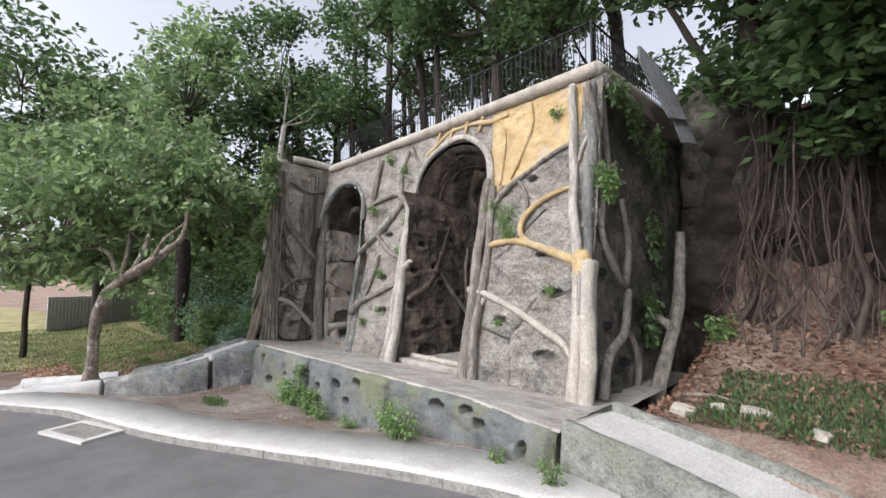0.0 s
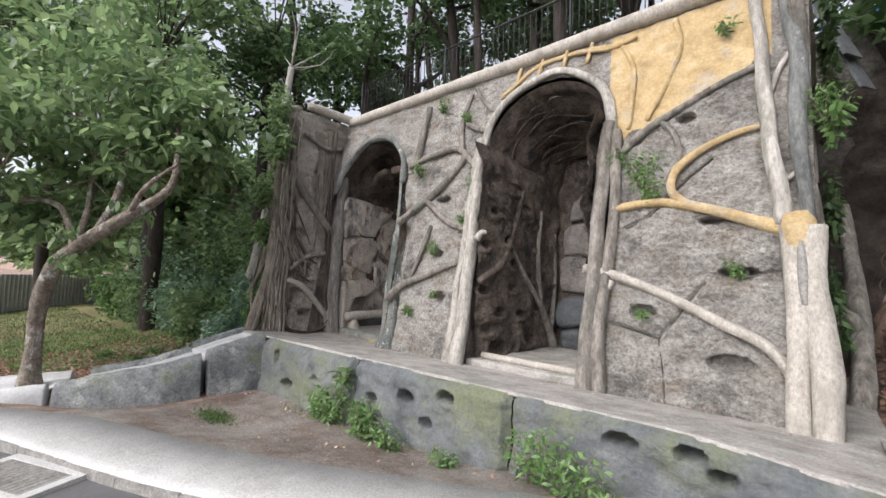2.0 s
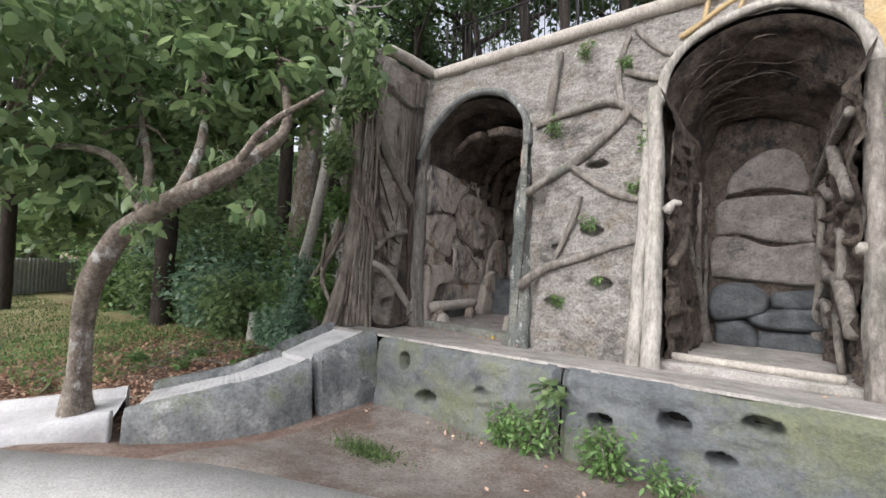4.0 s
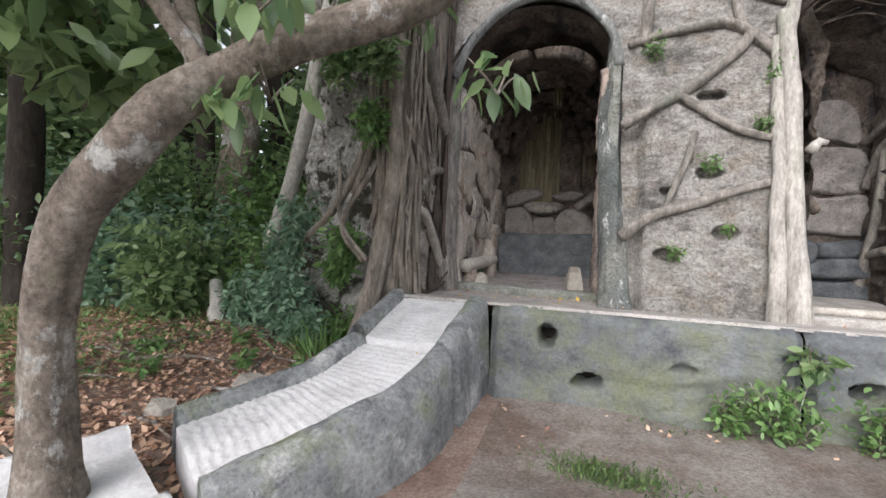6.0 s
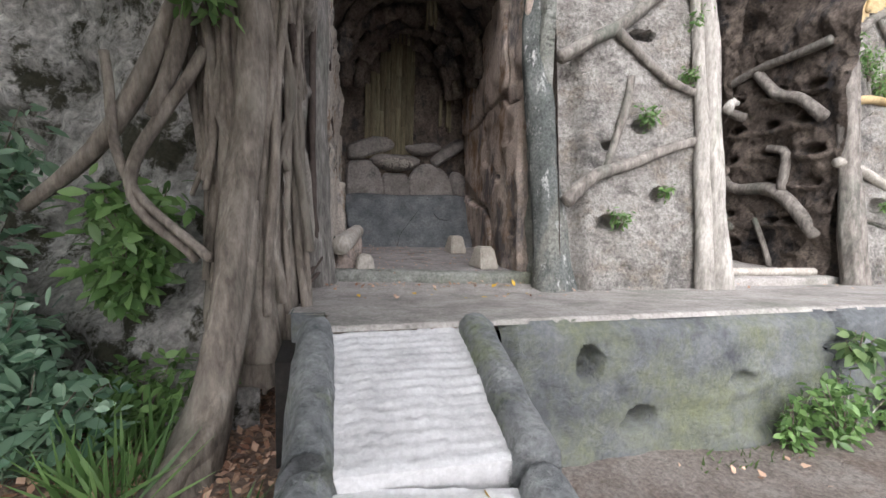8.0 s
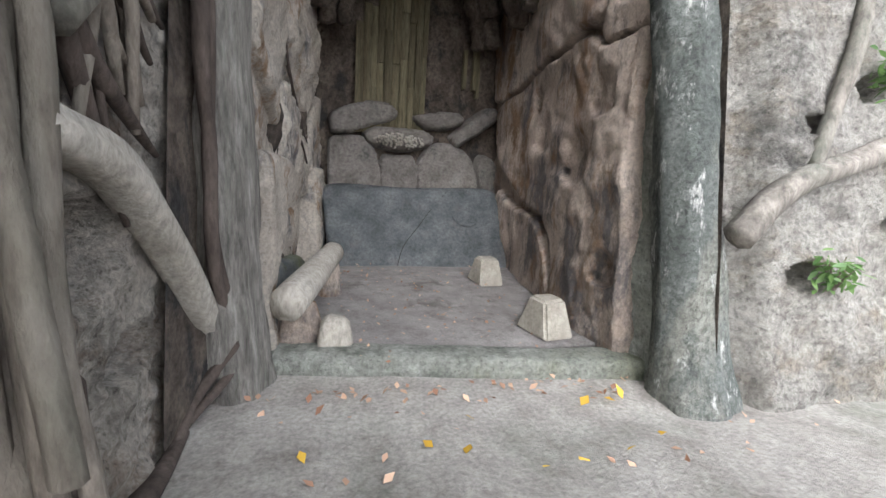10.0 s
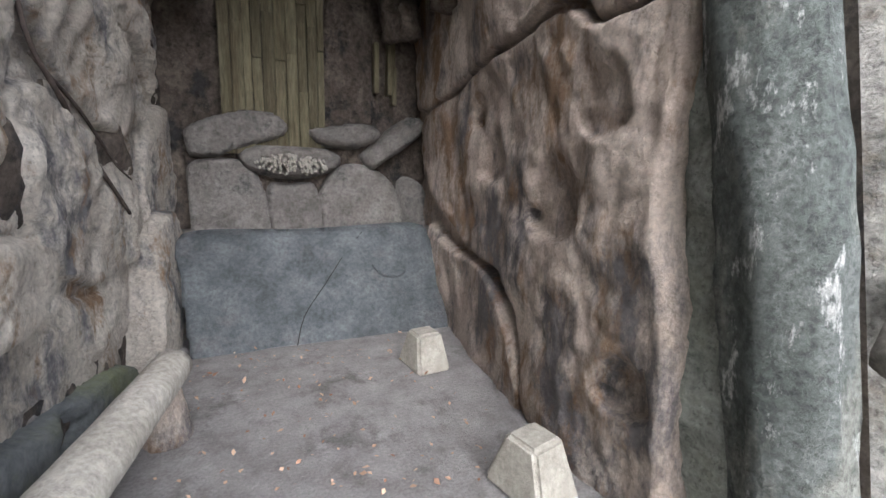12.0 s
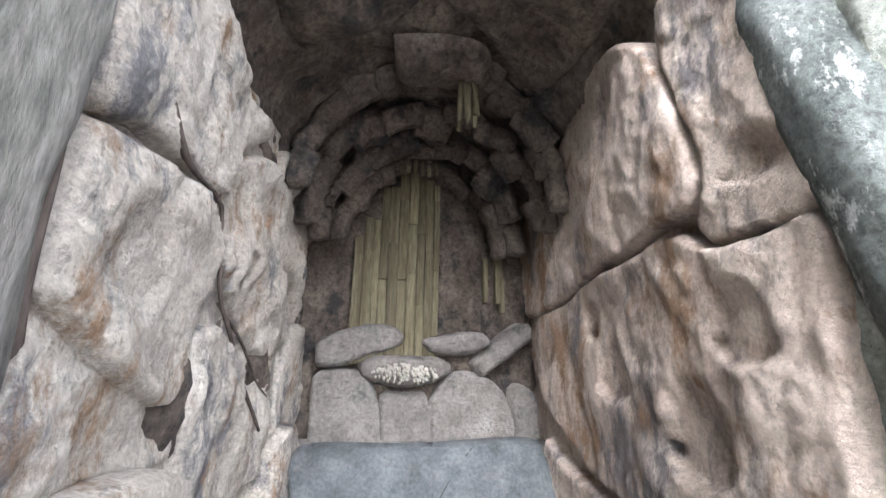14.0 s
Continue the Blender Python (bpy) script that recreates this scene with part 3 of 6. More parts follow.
# trunks beside the arches
relief([(-7.40, -0.1, 0.14), (-7.43, 1.0, 0.12), (-7.42, 2.3, 0.11), (-7.46, 3.2, 0.11), (-7.48, 3.95, 0.10)], M_BOLE, 18, "trunk_relief", 0.06)
relief([(-7.58, 3.6, 0.07), (-7.57, 2.25, 0.08), (-7.59, 1.2, 0.09), (-7.62, -0.1, 0.12)], M_BOLE, 14, "trunk_relief", 0.05)
relief([(-7.3, 2.1, 0.07), (-7.2, 2.22, 0.05), (-7.12, 2.2, 0.03)], M_BOLE, 10, "branch_stub", 0.12)
relief([(-5.3, -0.1, 0.13), (-5.28, 0.9, 0.12), (-5.25, 2.0, 0.11), (-5.22, 3.2, 0.11), (-5.18, 3.75, 0.10)], M_TRUNK, 18, "trunk_relief", 0.05)
relief([(-5.08, -0.1, 0.10), (-5.12, 1.2, 0.09), (-5.05, 2.4, 0.08), (-5.08, 3.6, 0.08)], M_TRUNK, 14, "trunk_relief", 0.03)
relief([(-9.39, -0.1, 0.27), (-9.41, 0.25, 0.215), (-9.47, 1.0, 0.185), (-9.51, 1.5, 0.178), (-9.53, 2.2, 0.175), (-9.50, 3.2, 0.16), (-9.46, 4.1, 0.13), (-9.4, 4.9, 0.09)], M_PILASTER, 26, "trunk_relief", -0.25)
relief([(-2.90, -0.2, 0.13), (-2.94, 0.8, 0.13), (-2.98, 1.6, 0.14), (-3.0, 2.05, 0.15)], M_PALE, 18, "trunk_relief", 0.08)
relief([(-3.14, -0.2, 0.11), (-3.12, 0.8, 0.11), (-3.12, 1.6, 0.13), (-3.14, 2.08, 0.15)], M_PALE, 16, "trunk_relief", 0.06)
relief([(-3.08, 1.75, 0.13), (-3.08, 2.1, 0.17), (-3.1, 2.2, 0.12)], M_OCHRE, 16, "trunk_relief", 0.08)
relief([(-3.04, 1.25, 0.03), (-3.05, 1.6, 0.05), (-3.07, 1.95, 0.03)], M_KERB, 8, "hollow", 0.19)
relief([(-3.22, 2.1, 0.10), (-3.28, 2.8, 0.09), (-3.34, 3.6, 0.08), (-3.42, 4.6, 0.075), (-3.46, 5.15, 0.07)], M_BOLE, 14, "trunk_relief", 0.06)
relief([(-3.24, 2.6, 0.04), (-3.1, 2.7, 0.05), (-3.0, 2.9, 0.05)], M_BOLE, 10)
relief([(-3.3, 3.7, 0.04), (-3.2, 4.0, 0.05), (-3.08, 4.2, 0.05)], M_BOLE, 10)
relief([(-3.0, 2.1, 0.06), (-3.06, 3.2, 0.09), (-3.06, 4.2, 0.09), (-3.15, 5.1, 0.10)], M_TRUNK_DARK, 14, "trunk_relief", 0.06)
# branches round the great arch
arch_pts = [(-7.45, 3.7, 0.09), (-7.33, 4.25, 0.075), (-7.0, 4.66, 0.07), (-6.5, 4.86, 0.065), (-6.0, 4.85, 0.065), (-5.55, 4.6, 0.07), (-5.25, 4.2, 0.08), (-5.15, 3.6, 0.08)]
relief(arch_pts, M_BOLE, 16, "arch_rim", 0.03, label="bough-shaped rim of the arch")
relief([(-11.9, 3.4, 0.06), (-11.62, 4.05, 0.08), (-11.15, 4.48, 0.08), (-10.6, 4.62, 0.07), (-10.0, 4.42, 0.07), (-9.6, 3.95, 0.07), (-9.48, 3.4, 0.08)], M_TRUNK_DARK, 16, "arch_rim", 0.03, label="bough-shaped rim of the arch")
relief([(-5.08, 2.42, 0.09), (-4.6, 2.47, 0.09), (-4.1, 2.38, 0.09), (-3.6, 2.2, 0.10), (-3.15, 2.02, 0.14)], M_OCHRE)
relief([(-4.1, 2.38, 0.08), (-4.32, 2.6, 0.08), (-4.28, 2.9, 0.08), (-3.95, 3.18, 0.07), (-3.6, 3.3, 0.06), (-3.35, 3.32, 0.05)], M_OCHRE)
relief([(-5.05, 3.2, 0.08), (-4.7, 3.5, 0.08), (-4.2, 3.78, 0.08), (-3.75, 4.0, 0.07), (-3.4, 4.12, 0.06)], M_TRUNK)
relief([(-4.5, 3.6, 0.05), (-4.3, 3.3, 0.05), (-4.22, 2.95, 0.05)], M_TRUNK)
relief([(-5.4, 1.6, 0.10), (-5.0, 1.5, 0.09), (-4.4, 1.28, 0.09), (-3.77, 1.0, 0.10), (-3.35, 0.75, 0.09), (-3.1, 0.3, 0.08), (-3.05, -0.1, 0.08)], M_PALE, label="pale cream bough")
relief([(-5.02, 1.45, 0.09), (-5.16, 1.1, 0.10), (-5.2, 0.5, 0.09)], M_PALE)
relief([(-4.35, 5.15, 0.05), (-4.3, 4.7, 0.05), (-4.45, 4.2, 0.06), (-4.7, 3.7, 0.05)], M_OCHRE)
relief([(-5.1, 5.0, 0.05), (-4.9, 4.5, 0.05), (-4.9, 4.1, 0.06), (-4.95, 3.6, 0.05)], M_OCHRE)
relief([(-7.2, 4.7, 0.07), (-6.6, 5.1, 0.06), (-5.9, 5.15, 0.06), (-5.3, 5.05, 0.07), (-4.9, 5.1, 0.05)], M_OCHRE)
for sx in (-6.9, -6.5, -6.05, -5.6):
    relief([(sx, 4.9, 0.05), (sx + 0.06, 5.22, 0.05)], M_OCHRE, 8)
# branches on the pier between the arches
relief([(-9.35, 0.95, 0.12), (-9.0, 1.25, 0.11), (-8.5, 1.45, 0.10), (-7.6, 1.72, 0.09)], M_TRUNK)
relief([(-8.85, 1.35, 0.06), (-8.65, 1.9, 0.07), (-8.5, 2.4, 0.06)], M_TRUNK)
relief([(-9.4, 2.5, 0.11), (-9.0, 2.75, 0.11), (-8.7, 2.92, 0.12), (-8.3, 3.2, 0.10), (-7.95, 3.5, 0.10), (-7.85, 3.75, 0.09)], M_TRUNK)
relief([(-8.7, 2.92, 0.09), (-8.35, 2.6, 0.08), (-8.0, 2.4, 0.08), (-7.55, 2.28, 0.08)], M_TRUNK)
relief([(-9.35, 3.7, 0.08), (-8.8, 3.82, 0.09), (-8.2, 3.9, 0.09), (-7.9, 3.75, 0.10), (-7.55, 3.4, 0.11)], M_TRUNK)
relief([(-7.95, 3.75, 0.08), (-8.05, 4.3, 0.08), (-7.9, 5.0, 0.06)], M_TRUNK)
relief([(-7.95, 4.35, 0.07), (-7.6, 4.15, 0.07), (-7.42, 4.1, 0.05)], M_TRUNK)
relief([(-7.8, 5.1, 0.05), (-7.55, 4.7, 0.05), (-7.3, 4.45, 0.05)], M_TRUNK)
relief([(-9.05, 5.0, 0.07), (-9.1, 4.3, 0.08), (-9.15, 3.7, 0.08)], M_TRUNK, 12, "trunk_relief")
# joints scratched in the lower panel
for jp in SEAMS:
    part("joint", tube("joint", [(x, face_y(z) + 0.045, z, 0.014) for x, z in jp], M_SIDE, 6, 0.05, 0.2), wall_front)

# ochre painted spandrel: a skin just proud of the wall


def ochre_at(u, v):
    x, z = -5.25 + 1.95 * u, 3.0 + 2.2 * v
    _, y, _ = wall_front_at((x + 11.95) / 9.0, (z + 0.6) / (TOP + 0.6))
    return (x, y - 0.012, z)


part("painted_panel", grid("painted_panel", 60, 60, ochre_at, M_OCHRE, lambda u, v: 3.0 + 2.2 * v > 3.35 + (1.95 * u) * 0.45 + 0.08 * fbm(u * 9, v * 9, 0) and not in_arch(-5.25 + 1.95 * u, 3.0 + 2.2 * v, 0.06)), wall_front, "faded ochre paint")

# ---- parapet and platform ----
parapet = tagged(new("parapet", tube("parapet", [(-11.75, face_y(TOP) - 0.02, 5.28, 0.12), (-9, face_y(TOP) - 0.02, 5.3, 0.12), (-6, face_y(TOP) - 0.02, 5.33, 0.12), (-3.05, face_y(TOP) - 0.02, 5.36, 0.13)], M_PALE, 12, 0.15, 0.06)), "pale rounded cement coping on the rock wall", "coping", kind="structure")
part("side_coping", tube("side_coping", [(-3.08, 6.75, 5.36, 0.13), (-3.0, 8.6, 5.34, 0.12), (-2.95, 11.5, 5.3, 0.12)], M_PALE, 12, 0.15, 0.06), parapet)
part("wing_coping", tube("wing_coping", [(-11.8, 7.15, 5.3, 0.11), (-12.0, 6.2, 5.42, 0.11), (-12.1, 5.7, 5.45, 0.1)], M_PALE, 12, 0.15, 0.06), parapet)
tagged(new("platform", block("platform", (-12.1, 6.9, 5.05), (-2.95, 14.0, 5.3), M_FLOOR, 0, 0.02)), "cement platform over the grotto", "platform", kind="structure")


def side_at(u, v):
    y, z = 5.85 + 6.0 * u, -0.9 + (TOP + 0.9) * v
    y += BATTER * max(z, 0) * (1 - u)
    x = -2.9 - 0.05 * z + 0.08 * fbm(y * 1.2, z * 1.2, 4) + 0.05 * fbm(y * 5, z * 5, 8)
    return (x, y, z)


wall_side = tagged(new("wall_side", grid("wall_side", 130, 130, side_at, M_SIDE)), "mossy side wall of artificial rock, darkened as in shade", "wall", kind="structure")



def side_relief(pts, mat=M_TRUNK, name="root_relief"):
    return part(name, tube(name, [(-2.9 - 0.05 * z + 0.03 + r * 0.4, y, z, r) for y, z, r in pts], mat, 12, 0.08, 0.15, random.random() * 20, 0.03), wall_side)


side_relief([(6.45, 5.0, 0.07), (6.6, 4.2, 0.08), (6.65, 3.2, 0.07), (6.55, 2.6, 0.06)])
side_relief([(7.0, 5.1, 0.06), (7.0, 4.0, 0.06), (7.1, 3.2, 0.05)])
side_relief([(6.5, 2.9, 0.05), (6.7, 2.2, 0.06), (7.3, 1.7, 0.07), (7.6, 2.4, 0.06), (7.5, 3.2, 0.05)])
side_relief([(6.2, 0.0, 0.08), (6.5, 0.6, 0.08), (7.1, 0.95, 0.07), (7.4, 1.6, 0.06)])
side_relief([(6.7, 0.75, 0.06), (7.3, 0.9, 0.06), (7.6, 0.4, 0.06), (7.5, -0.1, 0.06)])
# raised near-black pads painted in for the shade of hollows
for y, z in ((6.9, 0.35), (7.15, 0.42), (6.6, 1.05), (6.55, 1.9), (7.9, 1.0)):
    part("hollow", cushion("hollow", [(y - 0.09, z - 0.06), (y + 0.09, z - 0.06), (y + 0.09, z + 0.07), (y - 0.09, z + 0.07)], 0.03, lambda u, v, h: (-2.86 - 0.05 * v + h, u, v), M_DARK, 0.05), wall_side)

# ---- left wing ----


def wing_x(y):
    return -12.1


def wing_at(u, v):
    y, z = 5.1 + 2.35 * u, -0.6 + 5.9 * v
    x = wing_x(y) + 0.05 * fbm(y * 1.5, z * 1.3, 14) + 0.035 * fbm(y * 6, z * 9, 5) + 0.014 * abs(noise.noise((y * 24, z * 30, 5)))
    for hy, hz, ry, rz in ((5.6, 2.35, 0.16, 0.13), (5.55, 0.92, 0.2, 0.14), (5.88, 0.5, 0.16, 0.08), (6.1, 3.9, 0.14, 0.06), (5.9, 3.2, 0.10, 0.06)):
        q = ((y - hy) / ry) ** 2 + ((z - hz) / rz) ** 2
        x -= 0.25 * smooth01((1.6 - q) / 1.1)
    return (x, y, z)


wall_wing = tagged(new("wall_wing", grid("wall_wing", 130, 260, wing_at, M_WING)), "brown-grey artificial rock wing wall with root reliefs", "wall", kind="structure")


def wing_relief(pts, mat=M_TRUNK, seg=14, name="root_relief"):
    return part(name, tube(name, [(wing_x(y) + r * 0.55 + 0.03 + ((0.17 if y > 6.38 else 0.09 if y > 6.27 else 0.02) if name == "clinging_root" else 0), y, z, r) for y, z, r in pts], mat, seg, 0.07, 0.16, random.random() * 20, 0.02), wall_wing)


wing_relief([(6.52, -0.1, 0.21), (6.52, 0.6, 0.17), (6.54, 1.2, 0.165), (6.62, 2.5, 0.155), (6.8, 4.3, 0.12), (7.0, 5.1, 0.1)], M_GROOVED, 28, "trunk_relief")
wing_relief([(6.7, 2.2, 0.09), (6.2, 2.7, 0.09), (5.6, 3.4, 0.09), (5.3, 4.0, 0.07)])
wing_relief([(6.42, 0.38, 0.075), (6.2, 0.62, 0.075), (5.98, 0.85, 0.072), (5.65, 1.14, 0.07), (5.3, 1.27, 0.06)], M_PALE)
wing_relief([(6.3, 1.9, 0.06), (5.8, 1.8, 0.06), (5.4, 1.5, 0.06)])
wing_relief([(6.65, 4.6, 0.06), (6.2, 4.5, 0.06), (5.6, 4.75, 0.05)])
for pts in ([(6.36, 5.0, 0.02), (6.29, 3.2, 0.028), (6.36, 2.3, 0.03), (6.29, 1.7, 0.032), (6.35, 1.25, 0.03), (6.29, 0.9, 0.03), (6.36, 0.6, 0.03), (6.46, 0.3, 0.024)], [(6.40, 5.0, 0.02), (6.36, 3.0, 0.03), (6.38, 1.7, 0.03), (6.35, 0.9, 0.028), (6.44, 0.35, 0.02)], [(5.2, 2.9, 0.025), (5.45, 2.35, 0.03), (5.7, 1.95, 0.028), (5.95, 1.72, 0.02), (6.1, 1.66, 0.01)], [(5.15, 2.1, 0.025), (5.35, 1.75, 0.028), (5.55, 1.45, 0.025), (5.8, 1.28, 0.018), (5.98, 1.2, 0.01)], [(5.2, 3.4, 0.018), (5.5, 2.9, 0.02), (5.75, 2.4, 0.018), (5.9, 2.1, 0.01)], [(6.72, 2.9, 0.02), (6.7, 1.9, 0.024), (6.78, 1.45, 0.02), (6.74, 1.1, 0.012)], [(5.35, 2.6, 0.03), (5.55, 2.0, 0.034), (5.78, 1.62, 0.022), (5.95, 1.5, 0.01)], [(5.3, 2.0, 0.03), (5.45, 1.55, 0.03), (5.62, 1.2, 0.02), (5.75, 0.98, 0.01)], [(5.45, 3.2, 0.018), (5.5, 2.2, 0.018), (5.62, 1.4, 0.014), (5.7, 1.1, 0.008)], [(5.25, 0.5, 0.04), (5.4, 0.15, 0.05), (5.75, 0.05, 0.04), (6.1, 0.03, 0.02)], [(6.4, 0.32, 0.03), (6.25, 0.1, 0.03), (6.0, 0.03, 0.022)], [(5.28, 0.75, 0.012), (5.4, 0.62, 0.012), (5.38, 0.45, 0.01), (5.3, 0.42, 0.008)], [(6.45, 0.5, 0.02), (6.4, 0.2, 0.024), (6.15, 0.03, 0.02)], [(6.6, 3.4, 0.014), (6.66, 2.6, 0.018), (6.62, 1.9, 0.014), (6.72, 1.3, 0.012), (6.68, 0.7, 0.01)], [(6.7, 3.2, 0.01), (6.62, 2.4, 0.012), (6.7, 1.8, 0.012), (6.64, 1.2, 0.01), (6.7, 0.4, 0.012)], [(6.56, 3.0, 0.012), (6.58, 2.2, 0.016), (6.54, 1.5, 0.012), (6.6, 0.9, 0.01)]):
    wing_relief(pts, M_REDROOT, 8, "clinging_root")
wing_rng = np.random.default_rng(61)
for i in range(12):
    y, z0, w = wing_rng.uniform(5.95, 6.34), wing_rng.uniform(1.5, 2.6), wing_rng.uniform(0.01, 0.022)
    wing_relief([(y + wing_rng.normal(0, 0.05), z0, w * 0.5)] + [(y + wing_rng.normal(0, 0.05), z0 + (4.9 - z0) * f, w) for f in (0.25, 0.5, 0.75, 1.0)], M_ROOT, 7, "hanging_root")

# ---- terrace ----


def lip_z(x):
    return 0.22 - 0.10 * smooth01((x + 4.0) / 1.5)


def terrace_at(u, v):
    x = -12.06 + 9.61 * u
    if v < 0.12:
        k = v / 0.12
        return (max(x, -11.8), 4.29 + 0.03 * k, lip_z(x) - 0.03 * (1 - k) ** 2)
    k = (v - 0.12) / 0.88
    return (max(x, -11.8) if k < 0.1 else x, 4.32 + (9.2 - 4.32) * k, max(lip_z(x) * (1 - k * 4.92 / 1.6), 0.0) + 0.012 * fbm(x * 2, k * 9, 1))


terrace = tagged(new("terrace_floor", grid("terrace_floor", 120, 60, terrace_at, M_FLOOR)), "worn cement terrace floor along the grotto", "floor", kind="structure")
def terrace_end_at(u, v):
    p = ((-12.04, 5.9), (-12.04, 4.84), (-11.82, 4.80), (-11.8, 4.3))
    f = min(2.999, u * 3)
    i = int(f)
    x, y = (p[i][q] + (p[i + 1][q] - p[i][q]) * (f - i) for q in (0, 1))
    top = max(0.0, lip_z(x) * (1 - (y - 4.32) / 1.6)) + 0.012
    z = -1.1 + (top + 1.1) * v
    return (x + 0.03 * fbm(y * 3, z * 3, 4) * (1 - v), y, z)


part("end_face", grid("end_face", 36, 24, terrace_end_at, M_BEDWALL), terrace)
WALLHOLES = [(-10.17, -0.06, 0.085, 0.11, 1.0), (-9.78, -0.46, 0.13, 0.075, 1.0), (-8.95, -0.25, 0.13, 0.06, 0.25), (-8.05, -0.05, 0.15, 0.06, 0.4), (-7.58, -0.27, 0.105, 0.085, 1.0), (-6.92, -0.11, 0.13, 0.085, 1.0), (-6.27, 0.0, 0.14, 0.065, 1.0), (-6.57, -0.35, 0.11, 0.065, 1.0), (-4.27, 0.05, 0.15, 0.06, 1.0), (-3.75, 0.08, 0.11, 0.06, 1.0), (-3.54, -0.03, 0.09, 0.05, 1.0), (-2.88, -0.18, 0.07, 0.09, 1.0)]


def bed_wall_at(x0, x1):
    def at(u, v):
        x = x0 + (x1 - x0) * u
        z = -1.1 + (lip_z(x) - 0.012 + 1.1) * v
        y = 4.2 - 0.10 * (1 - v) + 0.05 * fbm(x * 1.3, z * 2, 6) + 0.015 * fbm(x * 7, z * 7, 2)
        y += 0.09 * smooth01(1 - min(u * (x1 - x0), (1 - u) * (x1 - x0)) / 0.09)
        y += 0.10 * smooth01((v - 0.9) / 0.1) ** 2
        for hx, hz, rx, rz, deep in WALLHOLES:
            q = ((x - hx) / rx) ** 2 + ((z - hz) / rz) ** 2
            if q < 3:
                q *= 1 + 0.45 * noise.noise((x * 9, z * 9, hx))
                y += deep * 0.36 * smooth01((1.25 - q) / (0.45 if deep == 1.0 else 1.1))
        return (x, y, z)
    return at


# near-black core puts shade into the planting holes and panel gaps
bed_wall = tagged(new("wall_bed", block("wall_bed", (-12.1, 4.5, -1.2), (-2.6, 4.9, -0.05), M_DARK, 0, 0)), "mossy blue-grey cement retaining wall with planting holes", "wall", kind="structure")
for a, b in ((-10.75, -8.02), (-8.0, -5.42), (-5.40, -2.5)):
    part("wall_panel", grid("wall_panel", int((b - a) / 0.02), 66, bed_wall_at(a, b), M_BEDWALL), bed_wall)



def bed_end_at(u, v):
    z = -1.1 + (lip_z(-2.5) + 1.06) * v
    return (-2.5 + 0.04 * fbm(u * 4, z * 3, 1) - 0.06 * smooth01((v - 0.85) / 0.15), 4.25 + 1.6 * u, z)


part("wall_panel", grid("wall_panel", 30, 30, bed_end_at, M_BEDWALL), bed_wall)


# ---- ramps ----
def ramp(name, path, label, ridges=True, tread=M_WHITE, sides=M_CURB):
    """path: (x, y, z, half width) along the middle of the walking surface; raised rounded sides, ridged white tread."""
    th = thing(name, label, "ramp", kind="structure")
    s = spline(path, 0.02)
    verts, faces = [], []
    wl, wf, wr, wrf = [], [], [], []
    m = 40
    for i, q in enumerate(s):
        d = s[min(i + 1, len(s) - 1)] - s[max(i - 1, 0)]
        d = d[:2] / (np.linalg.norm(d[:2]) + 1e-9)
        side = np.array([d[1], -d[0]])
        for k in range(m + 1):
            f = 2 * k / m - 1
            row = i * 0.02 / 0.065 + 0.35 * noise.noise((k * 0.18, i * 0.03, 0))
            rid = 0.012 * (2 * abs(math.sin(row * math.pi)) ** 0.7 - 1) * max(0.1, 0.55 + 1.1 * noise.noise((k * 0.75, math.floor(row) * 3.1, 5))) * (1 if ridges else 0.3)
            rid += 0.004 * fbm(k * 0.25, i * 0.08, 3)
            verts.append((*(q[:2] + side * f * q[3]), q[2] + rid))
        for sgn, acc in ((-1, wl), (1, wr)):
            a = q[:2] + side * sgn * (q[3] + 0.01)
            bulge = 0.05 * fbm(i * 0.035, sgn, 2)
            o = 0.185 + bulge * 0.6
            for off, hz in ((-0.03, -0.06), (0.0, 0.045), (0.03, 0.09), (0.08, 0.105), (0.13, 0.095), (o, 0.02), (o + 0.02, -0.12), (o + 0.04, -0.4), (o + 0.07, -1.1)):
                acc.append((*(a + side * sgn * off + side * 0.015 * noise.noise((i * 0.1, off * 9, hz * 6))), q[2] + hz + 0.02 * fbm(i * 0.05, off * 8, sgn)))
    for i in range(len(s) - 1):
        for k in range(m):
            a = i * (m + 1) + k
            faces.append((a, a + 1, a + m + 2, a + m + 1))
        for k in range(8):
            a = i * 9 + k
            wf.append((a + 1, a, a + 9, a + 10))
            wrf.append((a, a + 1, a + 10, a + 9))
    part("tread", mesh("tread", verts, faces, tread), th, "ridged tread")
    n = len(s) - 1
    for acc, f in ((wl, wf), (wr, wrf)):
        f = f + [tuple(range(8, -1, -1)), tuple(range(n * 9, n * 9 + 9))]
        part("side_wall", mesh("side_wall", acc, f, sides), th, "rounded grey cement side")
    end = [(*verts[k][:2], verts[k][2]) for k in range(m + 1)] + [(*verts[k][:2], -1.2) for k in range(m, -1, -1)]
    part("nosing", mesh("nosing", end, [tuple(range(len(end)))], tread, False), th)
    return th


